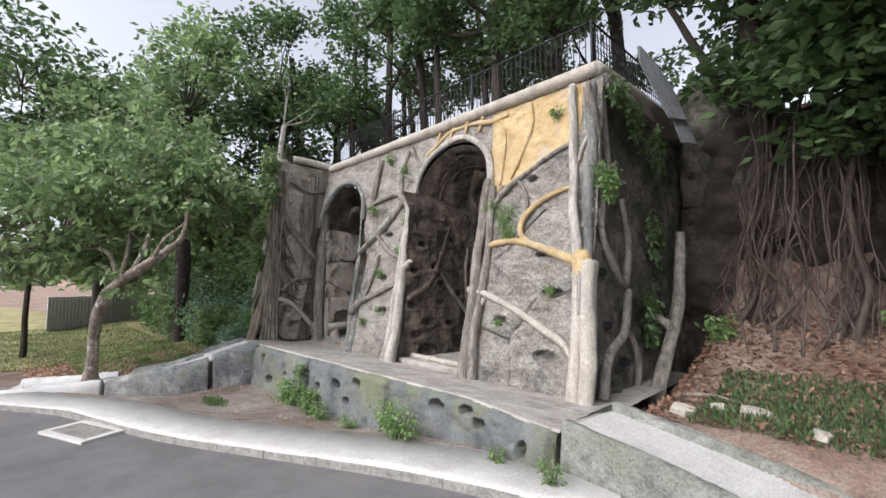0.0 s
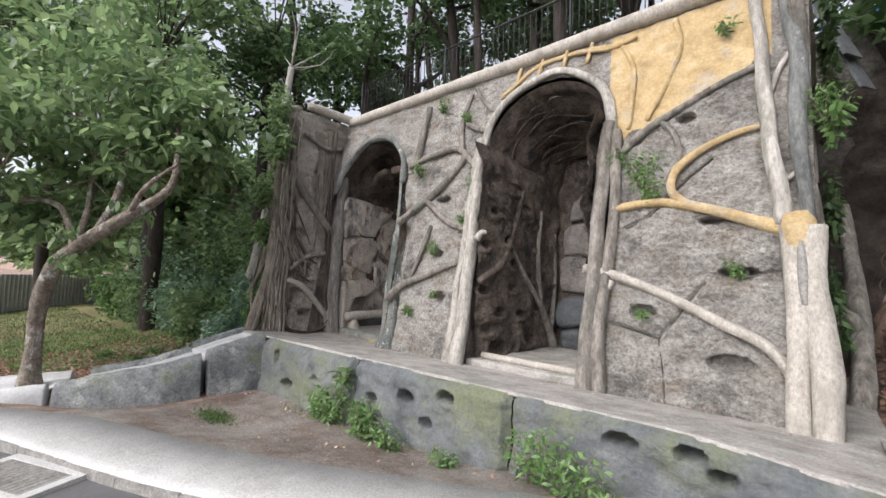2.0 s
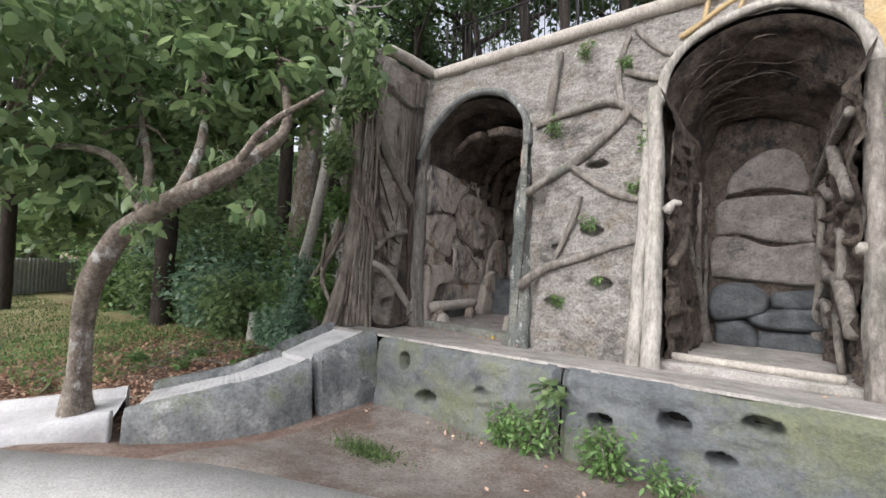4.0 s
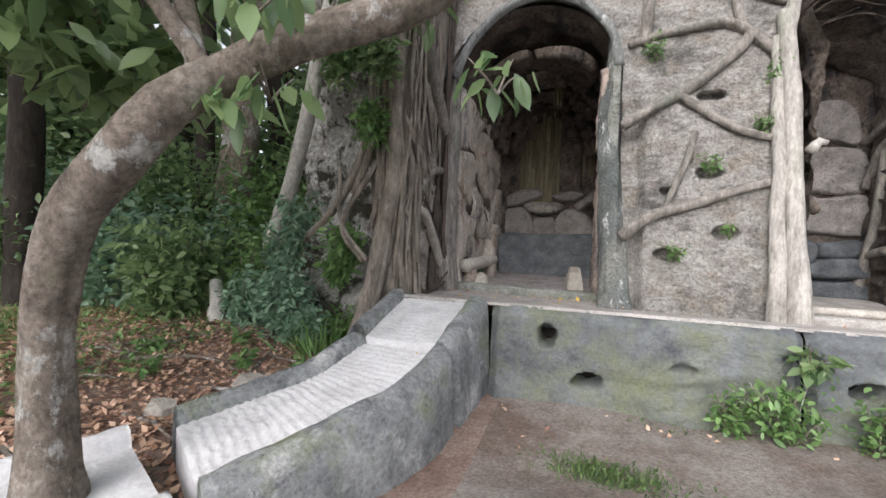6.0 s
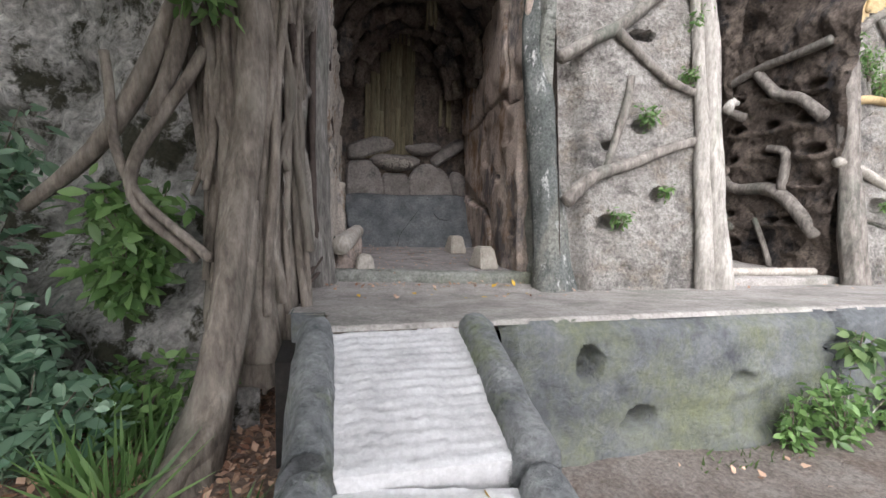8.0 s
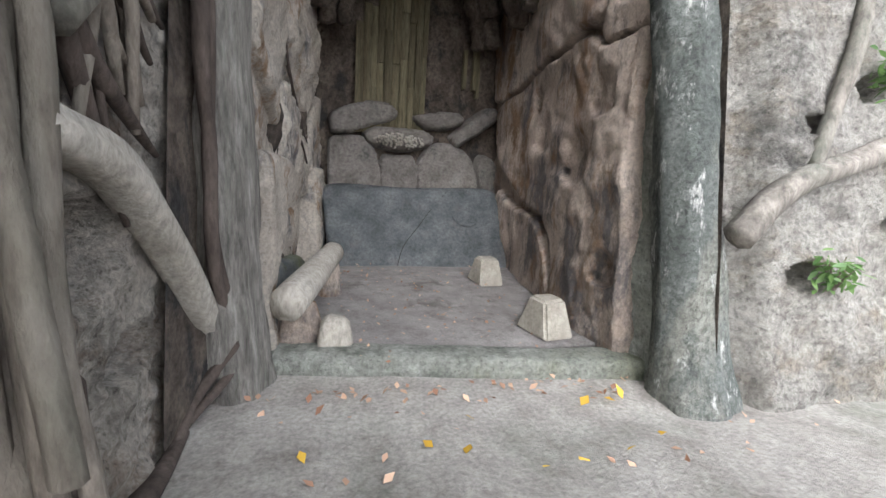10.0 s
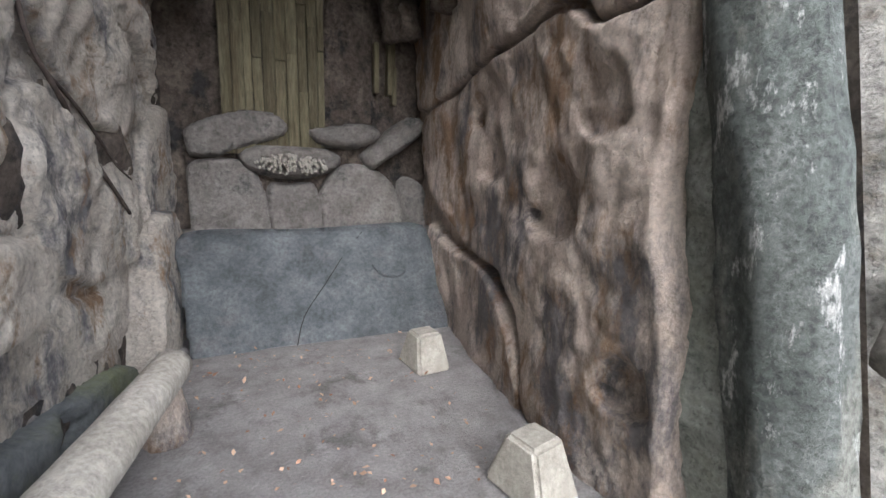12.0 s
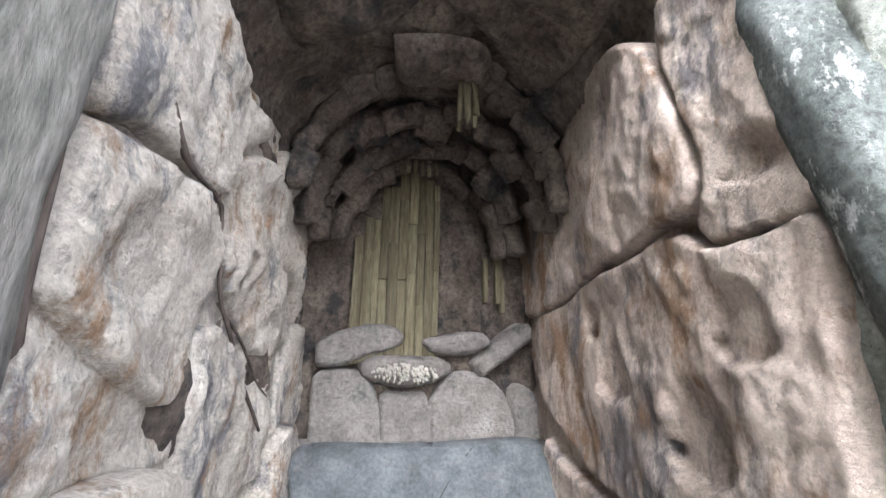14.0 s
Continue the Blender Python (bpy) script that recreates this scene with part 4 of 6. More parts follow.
ramp("ramp", [(-12.12, 1.78, -0.44, 0.42), (-11.78, 2.28, -0.33, 0.395), (-11.53, 2.75, -0.24, 0.365), (-11.42, 3.32, -0.11, 0.345)], "white limewashed ridged ramp between grey cement sides")
ramp("ramp_2", [(-11.415, 3.35, -0.05, 0.345), (-11.40, 3.85, 0.08, 0.355), (-11.395, 4.3, 0.18, 0.37)], "short upper white ramp joining the terrace")
ramp("ramp_3", [(-13.1, -0.1, -0.56, 0.5), (-12.6, 0.8, -0.52, 0.44), (-12.2, 1.6, -0.47, 0.38)], "low white ramp rising from the pavement", False, M_WHITE, M_WHITE)
ramp("ramp_4", [(2.6, 4.6, -0.5, 0.45), (0.5, 4.7, -0.32, 0.45), (-1.2, 4.85, -0.05, 0.45), (-2.4, 4.95, 0.12, 0.45)], "ridged cement ramp between mossy sides", True, M_PAVE, M_MOSS)


# ---- grotto chambers ----
def chamber(name, label, front, back, tops, springs, y_back, mat, amp=0.10, seed=0.0, bulge=None):
    """An arched cave: front/back are (x left, x right), tops and springs (front, back)."""
    def at(u, v):
        f = v ** 0.9
        xl, xr = front[0] + (back[0] - front[0]) * f, front[1] + (back[1] - front[1]) * f
        zt, zs = tops[0] + (tops[1] - tops[0]) * f, springs[0] + (springs[1] - springs[0]) * f
        c, h = (xl + xr) / 2, (xr - xl) / 2
        a = 0.30
        if u < a:
            x, z = xl, -0.1 + (zs + 0.1) * u / a
            nx, nz = 1, 0
        elif u > 1 - a:
            x, z = xr, -0.1 + (zs + 0.1) * (1 - u) / a
            nx, nz = -1, 0
        else:
            t = math.pi * (1 - (u - a) / (1 - 2 * a))
            x, z = c + h * math.cos(t), zs + (zt - zs) * math.sin(t)
            nx, nz = -math.cos(t), -math.sin(t)
        y = face_y(z) + 0.02 + (y_back - face_y(z)) * v
        d = amp * 1.4 * fbm(x * 1.3 + seed, y * 1.3, z * 1.3, 5) + amp * 0.35 * abs(noise.noise((x * 4, y * 4 + seed, z * 3)))
        d *= smooth01(v * 6)
        if bulge:
            d += bulge(u, v)
        return (x + nx * d, y, z + nz * d)
    return tagged(new(name, grid(name, 110, 60, at, mat)), label, "wall", kind="structure")


N1_BACK = 10.0
niche_1 = chamber("wall_niche_1", "shade-darkened brown-grey artificial cave wall with lumpy stones", (-12.06, -9.40), (-11.78, -9.18), (4.5, 3.95), (3.3, 2.75), N1_BACK + 0.1, M_NICHE, 0.10, 2.0)
niche_2 = chamber("wall_niche_2", "shade-darkened brown-grey artificial cave wall with root reliefs", (-7.4, -5.2), (-7.1, -5.3), (4.75, 3.9), (3.7, 2.9), 8.7, M_NICHE, 0.10, 9.0)


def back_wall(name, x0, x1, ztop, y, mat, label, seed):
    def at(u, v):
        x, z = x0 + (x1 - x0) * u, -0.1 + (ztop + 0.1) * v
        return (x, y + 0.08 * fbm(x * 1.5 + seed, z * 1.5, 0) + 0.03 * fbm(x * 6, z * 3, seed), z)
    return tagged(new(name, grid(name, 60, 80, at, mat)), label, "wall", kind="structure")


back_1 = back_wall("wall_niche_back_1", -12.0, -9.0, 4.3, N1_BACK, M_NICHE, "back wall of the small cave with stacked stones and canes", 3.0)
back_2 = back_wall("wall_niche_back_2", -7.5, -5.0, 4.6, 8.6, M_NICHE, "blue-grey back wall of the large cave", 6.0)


def on_back_1(u, v, h):
    return (u, N1_BACK - 0.02 - h, v)


def on_right_1(u, v, h):
    return (-9.49 + 0.24 * smooth01((u - 6.9) / 2.2) - h, u, v)


def on_left_1(u, v, h):
    return (-11.99 + 0.16 * min(1.0, max(0.0, (u - 7.4) / 2.2)) + h, u, v)


def stone(outline, depth, at, parent, mat=M_STONE, name="stone", rough=0.04, label="", edge=0.1, grow=0.0, dents=(), cell=0.028):
    return part(name, cushion(name, outline, depth, at, mat, edge, rough, random.random() * 40, grow=grow, dents=dents, cell=cell), parent, label)


# leaning slab
def on_slab(u, v, h):
    return (u, 8.98 + 0.52 * v - h, v)


stone([(-11.50, 0.04), (-10.6, 0.04), (-9.38, 0.04), (-9.40, 0.6), (-9.46, 0.9), (-9.58, 1.0), (-10.6, 0.965), (-11.56, 0.95), (-11.57, 0.6)], 0.10, on_slab, back_1, M_SLAB, "stone_slab", 0.02, "blue-grey slab", 0.03)
part("ledge", block("ledge", (-11.75, 9.44, 0.3), (-9.2, 10.05, 0.93), M_DUSK, 0.02, 0.03, 6), back_1)
# upright stones behind the slab
for o in ([(-11.55, 0.88), (-11.56, 1.48), (-11.49, 1.55), (-11.13, 1.57), (-10.94, 1.35), (-10.91, 0.88)], [(-10.88, 0.88), (-10.90, 1.33), (-10.69, 1.36), (-10.45, 1.34), (-10.42, 0.88)], [(-10.38, 0.88), (-10.42, 1.25), (-10.24, 1.52), (-9.95, 1.56), (-9.64, 1.34), (-9.60, 0.88)], [(-9.55, 0.9), (-9.58, 1.4), (-9.38, 1.41), (-9.23, 1.17), (-9.22, 0.9)]):
    stone(o, 0.12, on_back_1, back_1, M_DUSK, rough=0.03, edge=0.035, grow=0.006)
# flat stones lying over them
for o, d in (([(-11.53, 1.58), (-11.56, 1.8), (-11.35, 1.94), (-10.94, 2.03), (-10.71, 1.95), (-10.72, 1.80), (-11.13, 1.65), (-11.34, 1.58)], 0.2), ([(-10.53, 1.88), (-9.97, 1.98), (-9.79, 1.87), (-9.95, 1.73), (-10.28, 1.70), (-10.47, 1.76)], 0.2), ([(-10.02, 1.65), (-9.78, 1.88), (-9.48, 2.08), (-9.34, 2.02), (-9.36, 1.88), (-9.64, 1.66), (-9.91, 1.49)], 0.2)):
    stone(o, d, on_back_1, back_1, M_DUSK, edge=0.07, rough=0.035)
stone([(-11.15, 1.62), (-10.98, 1.71), (-10.43, 1.72), (-10.19, 1.63), (-10.27, 1.48), (-10.64, 1.39), (-10.91, 1.42), (-11.10, 1.49)], 0.22, on_back_1, back_1, M_DUSK, "spiny_stone", 0.04, "pale oval stone with a bristly face", 0.10)
rng = np.random.default_rng(8)
for i in range(110):
    a, q = rng.uniform(0, 2 * math.pi), rng.uniform(0, 0.9) ** 0.5
    x, z = -10.66 + 0.36 * q * math.cos(a), 1.565 + 0.10 * q * math.sin(a)
    y = N1_BACK - 0.02 - 0.22 * (1 - q ** 4) ** 0.5
    part("spine", tube("spine", [(x, y + 0.02, z, 0.016), (x, y - 0.11, z - 0.035, 0.012)], M_PALE, 5, 0.05, 0.1), back_1)
# crack and chip in the slab
part("joint", tube("joint", [on_slab(x, z, 0.115) + (0.004,) for x, z in ((-10.75, 0.1), (-10.68, 0.3), (-10.5, 0.52), (-10.3, 0.76), (-10.12, 0.95))], M_DARK, 5, 0.06, 0.3, 1.0, 0.015), back_1)
part("chip", tube("chip", [on_slab(x, z, 0.105) + (r,) for x, z, r in ((-10.06, 0.66, 0.016), (-9.98, 0.58, 0.022), (-9.84, 0.56, 0.02), (-9.76, 0.6, 0.012))], M_SLAB, 6, 0.03, 0.3, 2.0), back_1)
# upright planks on the back wall
x = -11.24
while x < -10.40:
    w = rng.uniform(0.028, 0.055)
    top = 3.72 - 1.25 * abs(x + 10.62) ** 1.3 + rng.normal(0, 0.05)
    z0 = 1.62
    while z0 < top - 0.15:
        z1 = min(top, z0 + rng.uniform(0.5, 1.3))
        y = N1_BACK - 0.06 - 0.05 * rng.random()
        part("plank", block("plank", (x, y - 0.03, z0), (x + 2 * w - 0.004, y + 0.06, z1), M_STICK, 0.007, 0.008, 1, x * 7 + z0), back_1)
        z0 = z1 + rng.uniform(-0.02, 0.01)
    x += 2 * w
for i in range(4):
    x, z0 = rng.uniform(-9.85, -9.6), rng.uniform(1.95, 2.7)
    part("plank", block("plank", (x - 0.025, N1_BACK - 0.10, z0), (x + 0.025, N1_BACK + 0.02, z0 + rng.uniform(0.3, 0.7)), M_STICK, 0.008, 0.008, 1, i + 200), back_1)
stone([(-10.36, 1.9), (-9.9, 1.95), (-9.86, 2.5), (-9.9, 3.0), (-10.3, 3.1), (-10.37, 2.5)], 0.07, on_back_1, back_1, M_NICHE, rough=0.05, edge=0.05)
for i in range(7):
    x, y = -10.37 + rng.normal(0, 0.045), 8.4 + rng.normal(0, 0.04)
    part("hanging_cane", tube("hanging_cane", [(x, y, 3.85, 0.026), (x + rng.normal(0, 0.02), y, 3.42 + 0.12 * rng.random(), 0.018)], M_STICK, 6, 0.1, 0.1), niche_1)
for i in range(6):
    x = -10.8 + 0.075 * i
    part("hanging_cane", tube("hanging_cane", [(x, 9.75, 3.85, 0.03), (x, 9.75, 3.58 + 0.06 * rng.random(), 0.022)], M_STICK, 6, 0.1, 0.1), niche_1)
# rings of rough stones under the vault
for y, half, spring, crown, r in ((9.75, 0.86, 2.75, 3.72, 0.10), (9.45, 0.98, 2.8, 3.82, 0.11), (9.1, 1.08, 2.85, 3.92, 0.12), (8.7, 1.14, 2.95, 4.05, 0.12)):
    n = 11
    for k in range(n):
        a0, a1 = math.pi * (k - 0.1 * rng.random()) / n, math.pi * (k + 1 + 0.1 * rng.random()) / n
        dy, dr, k0 = rng.normal(0, 0.07), rng.normal(0, 0.035), r * rng.uniform(0.75, 1.25)
        pts = [(-10.58 - (half + dr) * math.cos(a), y + dy + 0.06 * noise.noise((a * 5, y, 0)), spring + (crown - spring + dr) * math.sin(a), k0 * (1 + 0.35 * noise.noise((a * 7, y * 3, 1)))) for a in np.linspace(a0, a1, 5)]
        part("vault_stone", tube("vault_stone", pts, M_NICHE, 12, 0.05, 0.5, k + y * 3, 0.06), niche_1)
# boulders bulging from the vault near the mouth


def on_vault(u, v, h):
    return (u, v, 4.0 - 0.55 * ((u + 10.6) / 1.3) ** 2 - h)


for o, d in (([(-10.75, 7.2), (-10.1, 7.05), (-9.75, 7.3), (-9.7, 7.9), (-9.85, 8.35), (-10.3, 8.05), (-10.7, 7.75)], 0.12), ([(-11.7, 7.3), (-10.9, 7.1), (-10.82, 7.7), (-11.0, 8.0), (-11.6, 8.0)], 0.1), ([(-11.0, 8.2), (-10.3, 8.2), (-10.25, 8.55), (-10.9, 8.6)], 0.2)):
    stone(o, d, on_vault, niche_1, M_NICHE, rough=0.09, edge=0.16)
# rough rock skin in the joints between the boulders
def skin(name, at, depth, mat, seed):
    def f(u, v):
        y, z = 6.74 + 3.2 * u, 3.3 * v
        return at(y, z, depth + 0.05 * fbm(y * 2.2, z * 2.2, seed, 4) + 0.012 * fbm(y * 14, z * 12, seed, 2))
    return part(name, grid(name, 130, 120, f, mat), niche_1)


skin("rock_skin", on_left_1, 0.085, M_STONE_PALE, 21)
skin("rock_skin", on_right_1, 0.07, M_STONE, 25)
# large boulders of the right-hand side
RIGHT_1 = [
    ([(7.44, 0.02), (7.48, 0.25), (7.58, 0.58), (7.79, 0.79), (8.11, 0.87), (8.57, 0.91), (8.98, 1.10), (9.47, 1.37), (9.74, 1.70), (9.64, 2.04), (8.94, 2.14), (8.34, 2.25), (7.77, 2.24), (7.43, 2.27), (7.22, 2.25), (7.10, 2.14), (6.81, 2.11), (6.60, 2.12), (6.60, 1.76), (6.62, 1.42), (6.54, 1.0), (6.50, 0.5), (6.55, 0.02)], 0.17, 0.05),
    ([(9.42, 1.04), (8.94, 0.87), (8.21, 0.82), (7.86, 0.72), (7.66, 0.50), (7.54, 0.02), (9.3, 0.02), (9.5, 0.6)], 0.14, 0.05),
    ([(9.3, 2.15), (8.88, 2.20), (8.33, 2.29), (7.72, 2.30), (7.40, 2.34), (7.17, 2.32), (7.06, 2.43), (7.06, 2.60), (7.13, 2.89), (7.29, 3.3), (7.58, 3.6), (7.95, 3.7), (8.48, 3.6), (8.9, 3.4), (9.0, 2.71)], 0.20, 0.05),
    ([(7.02, 2.63), (7.11, 2.92), (7.2, 3.3), (7.1, 3.5), (6.62, 3.4), (6.60, 2.79), (6.59, 2.54), (6.60, 2.18), (6.83, 2.15), (7.06, 2.17), (7.12, 2.25), (7.02, 2.39)], 0.18, 0.045),
    ([(9.85, 2.13), (9.95, 2.6), (9.9, 3.1), (9.37, 3.3), (8.98, 3.35), (9.06, 2.8), (9.34, 2.15)], 0.16, 0.05)]
DENTS = ((7.3, 1.30, 0.24, 0.14, 0.09), (6.72, 0.58, 0.14, 0.08, 0.09), (6.8, 2.4, 0.14, 0.06, 0.045), (8.1, 1.55, 0.2, 0.12, 0.06), (6.95, 1.75, 0.16, 0.1, 0.05), (8.4, 1.9, 0.14, 0.08, 0.08))
for i, (o, d, q) in enumerate(RIGHT_1):
    stone(o, d + (0.05 if i == 1 else 0), on_right_1, niche_1, rough=q * 0.62, edge=0.045, grow=(0.02, 0.002, 0.03, 0.03, 0.024)[i], dents=DENTS, cell=0.02)
stone([(6.3, 0.0), (6.64, 0.0), (6.58, 1.0), (6.66, 2.0), (6.62, 3.4), (6.4, 3.5)], 0.08, on_right_1, niche_1, M_MOSS, "mossy_strip", 0.05, "rough grey-green mossy strip", 0.06, 0.02)
# left-hand side
LEFT_1 = [
    ([(6.74, 1.80), (6.96, 1.67), (7.14, 1.57), (7.57, 1.46), (7.64, 1.60), (7.73, 1.89), (7.75, 2.18), (7.55, 2.37), (7.23, 2.36), (6.83, 2.31), (6.74, 2.28)], 0.16, 0.045),
    ([(6.74, 1.74), (6.97, 1.62), (7.15, 1.52), (7.57, 1.40), (7.76, 1.23), (7.55, 1.22), (7.2, 1.26), (6.74, 1.30)], 0.10, 0.04),
    ([(6.73, 1.25), (7.2, 1.24), (7.58, 1.19), (7.66, 1.08), (7.5, 0.88), (7.12, 0.84), (6.98, 0.62), (6.92, 0.41), (6.98, 0.05), (6.73, 0.05)], 0.22, 0.035),
    ([(7.05, 0.05), (8.5, 0.05), (8.45, 0.3), (7.6, 0.42), (7.1, 0.5)], 0.17, 0.03),
    ([(7.78, 2.30), (7.94, 2.73), (8.40, 2.96), (8.70, 2.78), (8.62, 2.34), (9.1, 2.2), (9.2, 1.83), (8.80, 1.66), (8.32, 1.76), (7.97, 1.98), (7.80, 2.13)], 0.17, 0.08),
    ([(7.71, 1.75), (7.93, 1.80), (8.27, 1.63), (8.47, 1.40), (8.85, 1.55), (9.05, 1.26), (8.9, 0.9), (8.33, 0.85), (7.9, 1.0), (7.78, 1.24), (7.70, 1.43)], 0.13, 0.06),
    ([(7.46, 3.34), (7.85, 3.2), (8.2, 3.05), (7.9, 2.80), (7.70, 2.45), (7.43, 2.44), (7.0, 2.42), (6.74, 2.4), (6.74, 3.3)], 0.15, 0.06),
    ([(7.1, 0.55), (7.6, 0.5), (8.5, 0.38), (8.9, 0.5), (8.95, 0.82), (8.3, 0.78), (7.85, 0.92), (7.6, 0.85), (7.2, 0.8)], 0.08, 0.05),
    ([(8.75, 2.35), (9.3, 2.25), (9.7, 1.9), (9.9, 2.4), (9.8, 3.0), (9.2, 3.3), (8.6, 3.1)], 0.14, 0.08),
    ([(9.1, 0.05), (9.9, 0.05), (9.95, 1.8), (9.4, 1.85), (9.2, 1.5), (9.02, 0.9)], 0.16, 0.05),
    ([(8.7, 0.05), (9.4, 0.05), (9.6, 1.0), (9.1, 1.1), (8.85, 0.6)], 0.26, 0.04)]
for i, (o, d, q) in enumerate(LEFT_1):
    stone(o, d, on_left_1, niche_1, M_BEDWALL if i == 3 else M_STONE_PALE, rough=q * 0.9, edge=0.05, grow=0.03, cell=0.021, dents=((8.21, 2.16, 0.07, 0.05, 0.14), (8.3, 2.6, 0.16, 0.12, 0.05), (8.3, 1.15, 0.14, 0.1, 0.05), (7.1, 1.95, 0.2, 0.12, 0.03), (7.75, 0.3, 0.12, 0.05, 0.1)))
for pts in ([(6.75, 3.2, 0.03), (6.86, 2.82, 0.03), (7.05, 2.62, 0.03), (7.25, 2.42, 0.028), (7.48, 2.41, 0.02), (7.71, 2.40, 0.02), (7.79, 2.16, 0.02), (7.85, 1.91, 0.018), (8.16, 1.69, 0.02), (8.43, 1.46, 0.02), (8.68, 1.22, 0.016)], [(7.85, 1.91, 0.014), (8.25, 1.75, 0.014), (8.6, 1.5, 0.012), (8.85, 1.4, 0.008)]):
    part("hanging_root", tube("hanging_root", [on_left_1(y, z, 0.15) + (r * 0.6,) for y, z, r in pts], M_REDROOT, 8, 0.08, 0.15, random.random() * 9, 0.05), niche_1, "thin brown hanging root")

# cave step, log bench, stumps
step = tagged(new("step", block("step", (-1.2, -0.11, -0.05), (1.2, 0.13, 0.135), M_MOSS, 0.02, 0.045, 7)), "mossy cement step across the cave mouth", "step", kind="structure")
step.matrix_world = pose(-10.6, 6.58, -0.012, 0, 0, -8)
tagged(new("floor_niche_1", block("floor_niche_1", (-11.98, 6.68, -0.05), (-9.25, 9.6, 0.10), M_DUST, 0.012, 0.02, 9)), "dusty cement cave floor", "floor", kind="structure")
tagged(new("floor_niche_2", block("floor_niche_2", (-7.35, 5.98, -0.05), (-5.25, 8.8, 0.09), M_FLOOR, 0.01, 0.03, 5)), "pale cement floor of the large cave", "floor", kind="structure")
bench = thing("log_bench", "pale cement log bench on stone stumps", "bench")
part("log", tube("log", [(-11.69, 6.75, 0.385, 0.11), (-11.62, 7.1, 0.40, 0.11), (-11.45, 8.05, 0.43, 0.095)], M_PALE, 18, 0.08, 0.05), bench)
part("support", tube("support", [(-11.64, 6.95, 0.06, 0.17), (-11.64, 6.97, 0.32, 0.10)], M_STONE, 12, 0.06, 0.12), bench)
part("support", tube("support", [(-11.47, 7.9, 0.06, 0.12), (-11.48, 7.9, 0.36, 0.08)], M_STONE, 12, 0.06, 0.12), bench)


def stump(x, y, name="stump"):
    bm = bmesh.new()
    bmesh.ops.create_cube(bm, size=1)
    for v in bm.verts:
        top = v.co.z > 0
        v.co = Vector((v.co.x * (0.19 if top else 0.26), v.co.y * (0.17 if top else 0.36), 0.27 if top else 0.0))
    bmesh.ops.bevel(bm, geom=bm.edges[:], offset=0.02, segments=3, affect="EDGES")
    me = bpy.data.meshes.new(name)
    bm.to_mesh(me)
    bm.free()
    me.materials.append(M_BUFF)
    ob = thing(name, "buff cement block that once held a bench", "stump", me, "bench blocks")
    ob.matrix_world = pose(x, y, 0.095, 0, 0, random.uniform(6, 14))
    return ob


stump(-9.94, 6.90)
stump(-9.93, 8.25)
thing("round_stone", "small rounded cement lump on the step", "stone", cushion("round_stone", [(-11.52, 6.72), (-11.32, 6.72), (-11.32, 6.92), (-11.52, 6.92)], 0.15, lambda u, v, h: (u, v, 0.12 + h), M_PALE, 0.09))

# large cave: ledges, roots, stones


def on_left_2(u, v, h):
    return (-7.36 + 0.22 * max(0.0, (u - 6.2) / 2.4) + h, u, v)


def on_back_2(u, v, h):
    return (u, 8.58 - h, v)


POCKETS = [(6.3, 1.22, 0.13, 0.07), (6.66, 0.84, 0.16, 0.08), (7.07, 1.26, 0.12, 0.06), (7.92, 0.9, 0.14, 0.08), (7.33, 0.78, 0.13, 0.07), (6.43, 0.58, 0.14, 0.09), (6.53, 2.6, 0.10, 0.07), (7.45, 2.75, 0.12, 0.08), (6.65, 0.22, 0.2, 0.13), (6.32, 2.0, 0.09, 0.07), (7.07, 1.7, 0.12, 0.08), (7.6, 1.45, 0.12, 0.08), (6.85, 2.1, 0.12, 0.08), (7.9, 2.1, 0.12, 0.1), (7.6, 0.3, 0.2, 0.12), (7.1, 3.1, 0.14, 0.09)]


def left_relief_at(u, v):
    y, z = 6.1 + 2.45 * u, 0.0 + 3.8 * v
    h = 0.13 + 0.10 * fbm(y * 1.7, z * 1.7, 12, 5) + 0.05 * abs(noise.noise((y * 4, z * 3, 8))) + 0.012 * fbm(y * 16, z * 13, 2, 2)
    for py, pz, ry, rz in POCKETS:
        q = ((y - py) / ry) ** 2 + ((z - pz) / rz) ** 2
        if q < 5:
            h += 0.07 * math.exp(-(((y - py) / (ry * 1.25)) ** 2 + ((z - pz + rz * 1.3) / rz) ** 2)) - 0.2 * smooth01((1.3 - q) / 0.6)
    return on_left_2(y, z, h * smooth01((3.8 - z) / 0.5))


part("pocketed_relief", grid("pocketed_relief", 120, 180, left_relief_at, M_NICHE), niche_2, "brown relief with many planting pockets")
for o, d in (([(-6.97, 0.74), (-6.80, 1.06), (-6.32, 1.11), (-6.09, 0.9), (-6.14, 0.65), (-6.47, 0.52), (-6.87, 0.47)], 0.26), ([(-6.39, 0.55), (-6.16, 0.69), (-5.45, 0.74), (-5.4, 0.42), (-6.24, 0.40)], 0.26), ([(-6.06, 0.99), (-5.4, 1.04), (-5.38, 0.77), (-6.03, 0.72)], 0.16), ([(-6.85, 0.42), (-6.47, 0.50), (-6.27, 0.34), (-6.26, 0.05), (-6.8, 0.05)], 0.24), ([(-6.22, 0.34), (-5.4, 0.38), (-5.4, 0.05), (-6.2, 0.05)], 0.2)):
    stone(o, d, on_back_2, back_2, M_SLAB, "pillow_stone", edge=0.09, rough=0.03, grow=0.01)
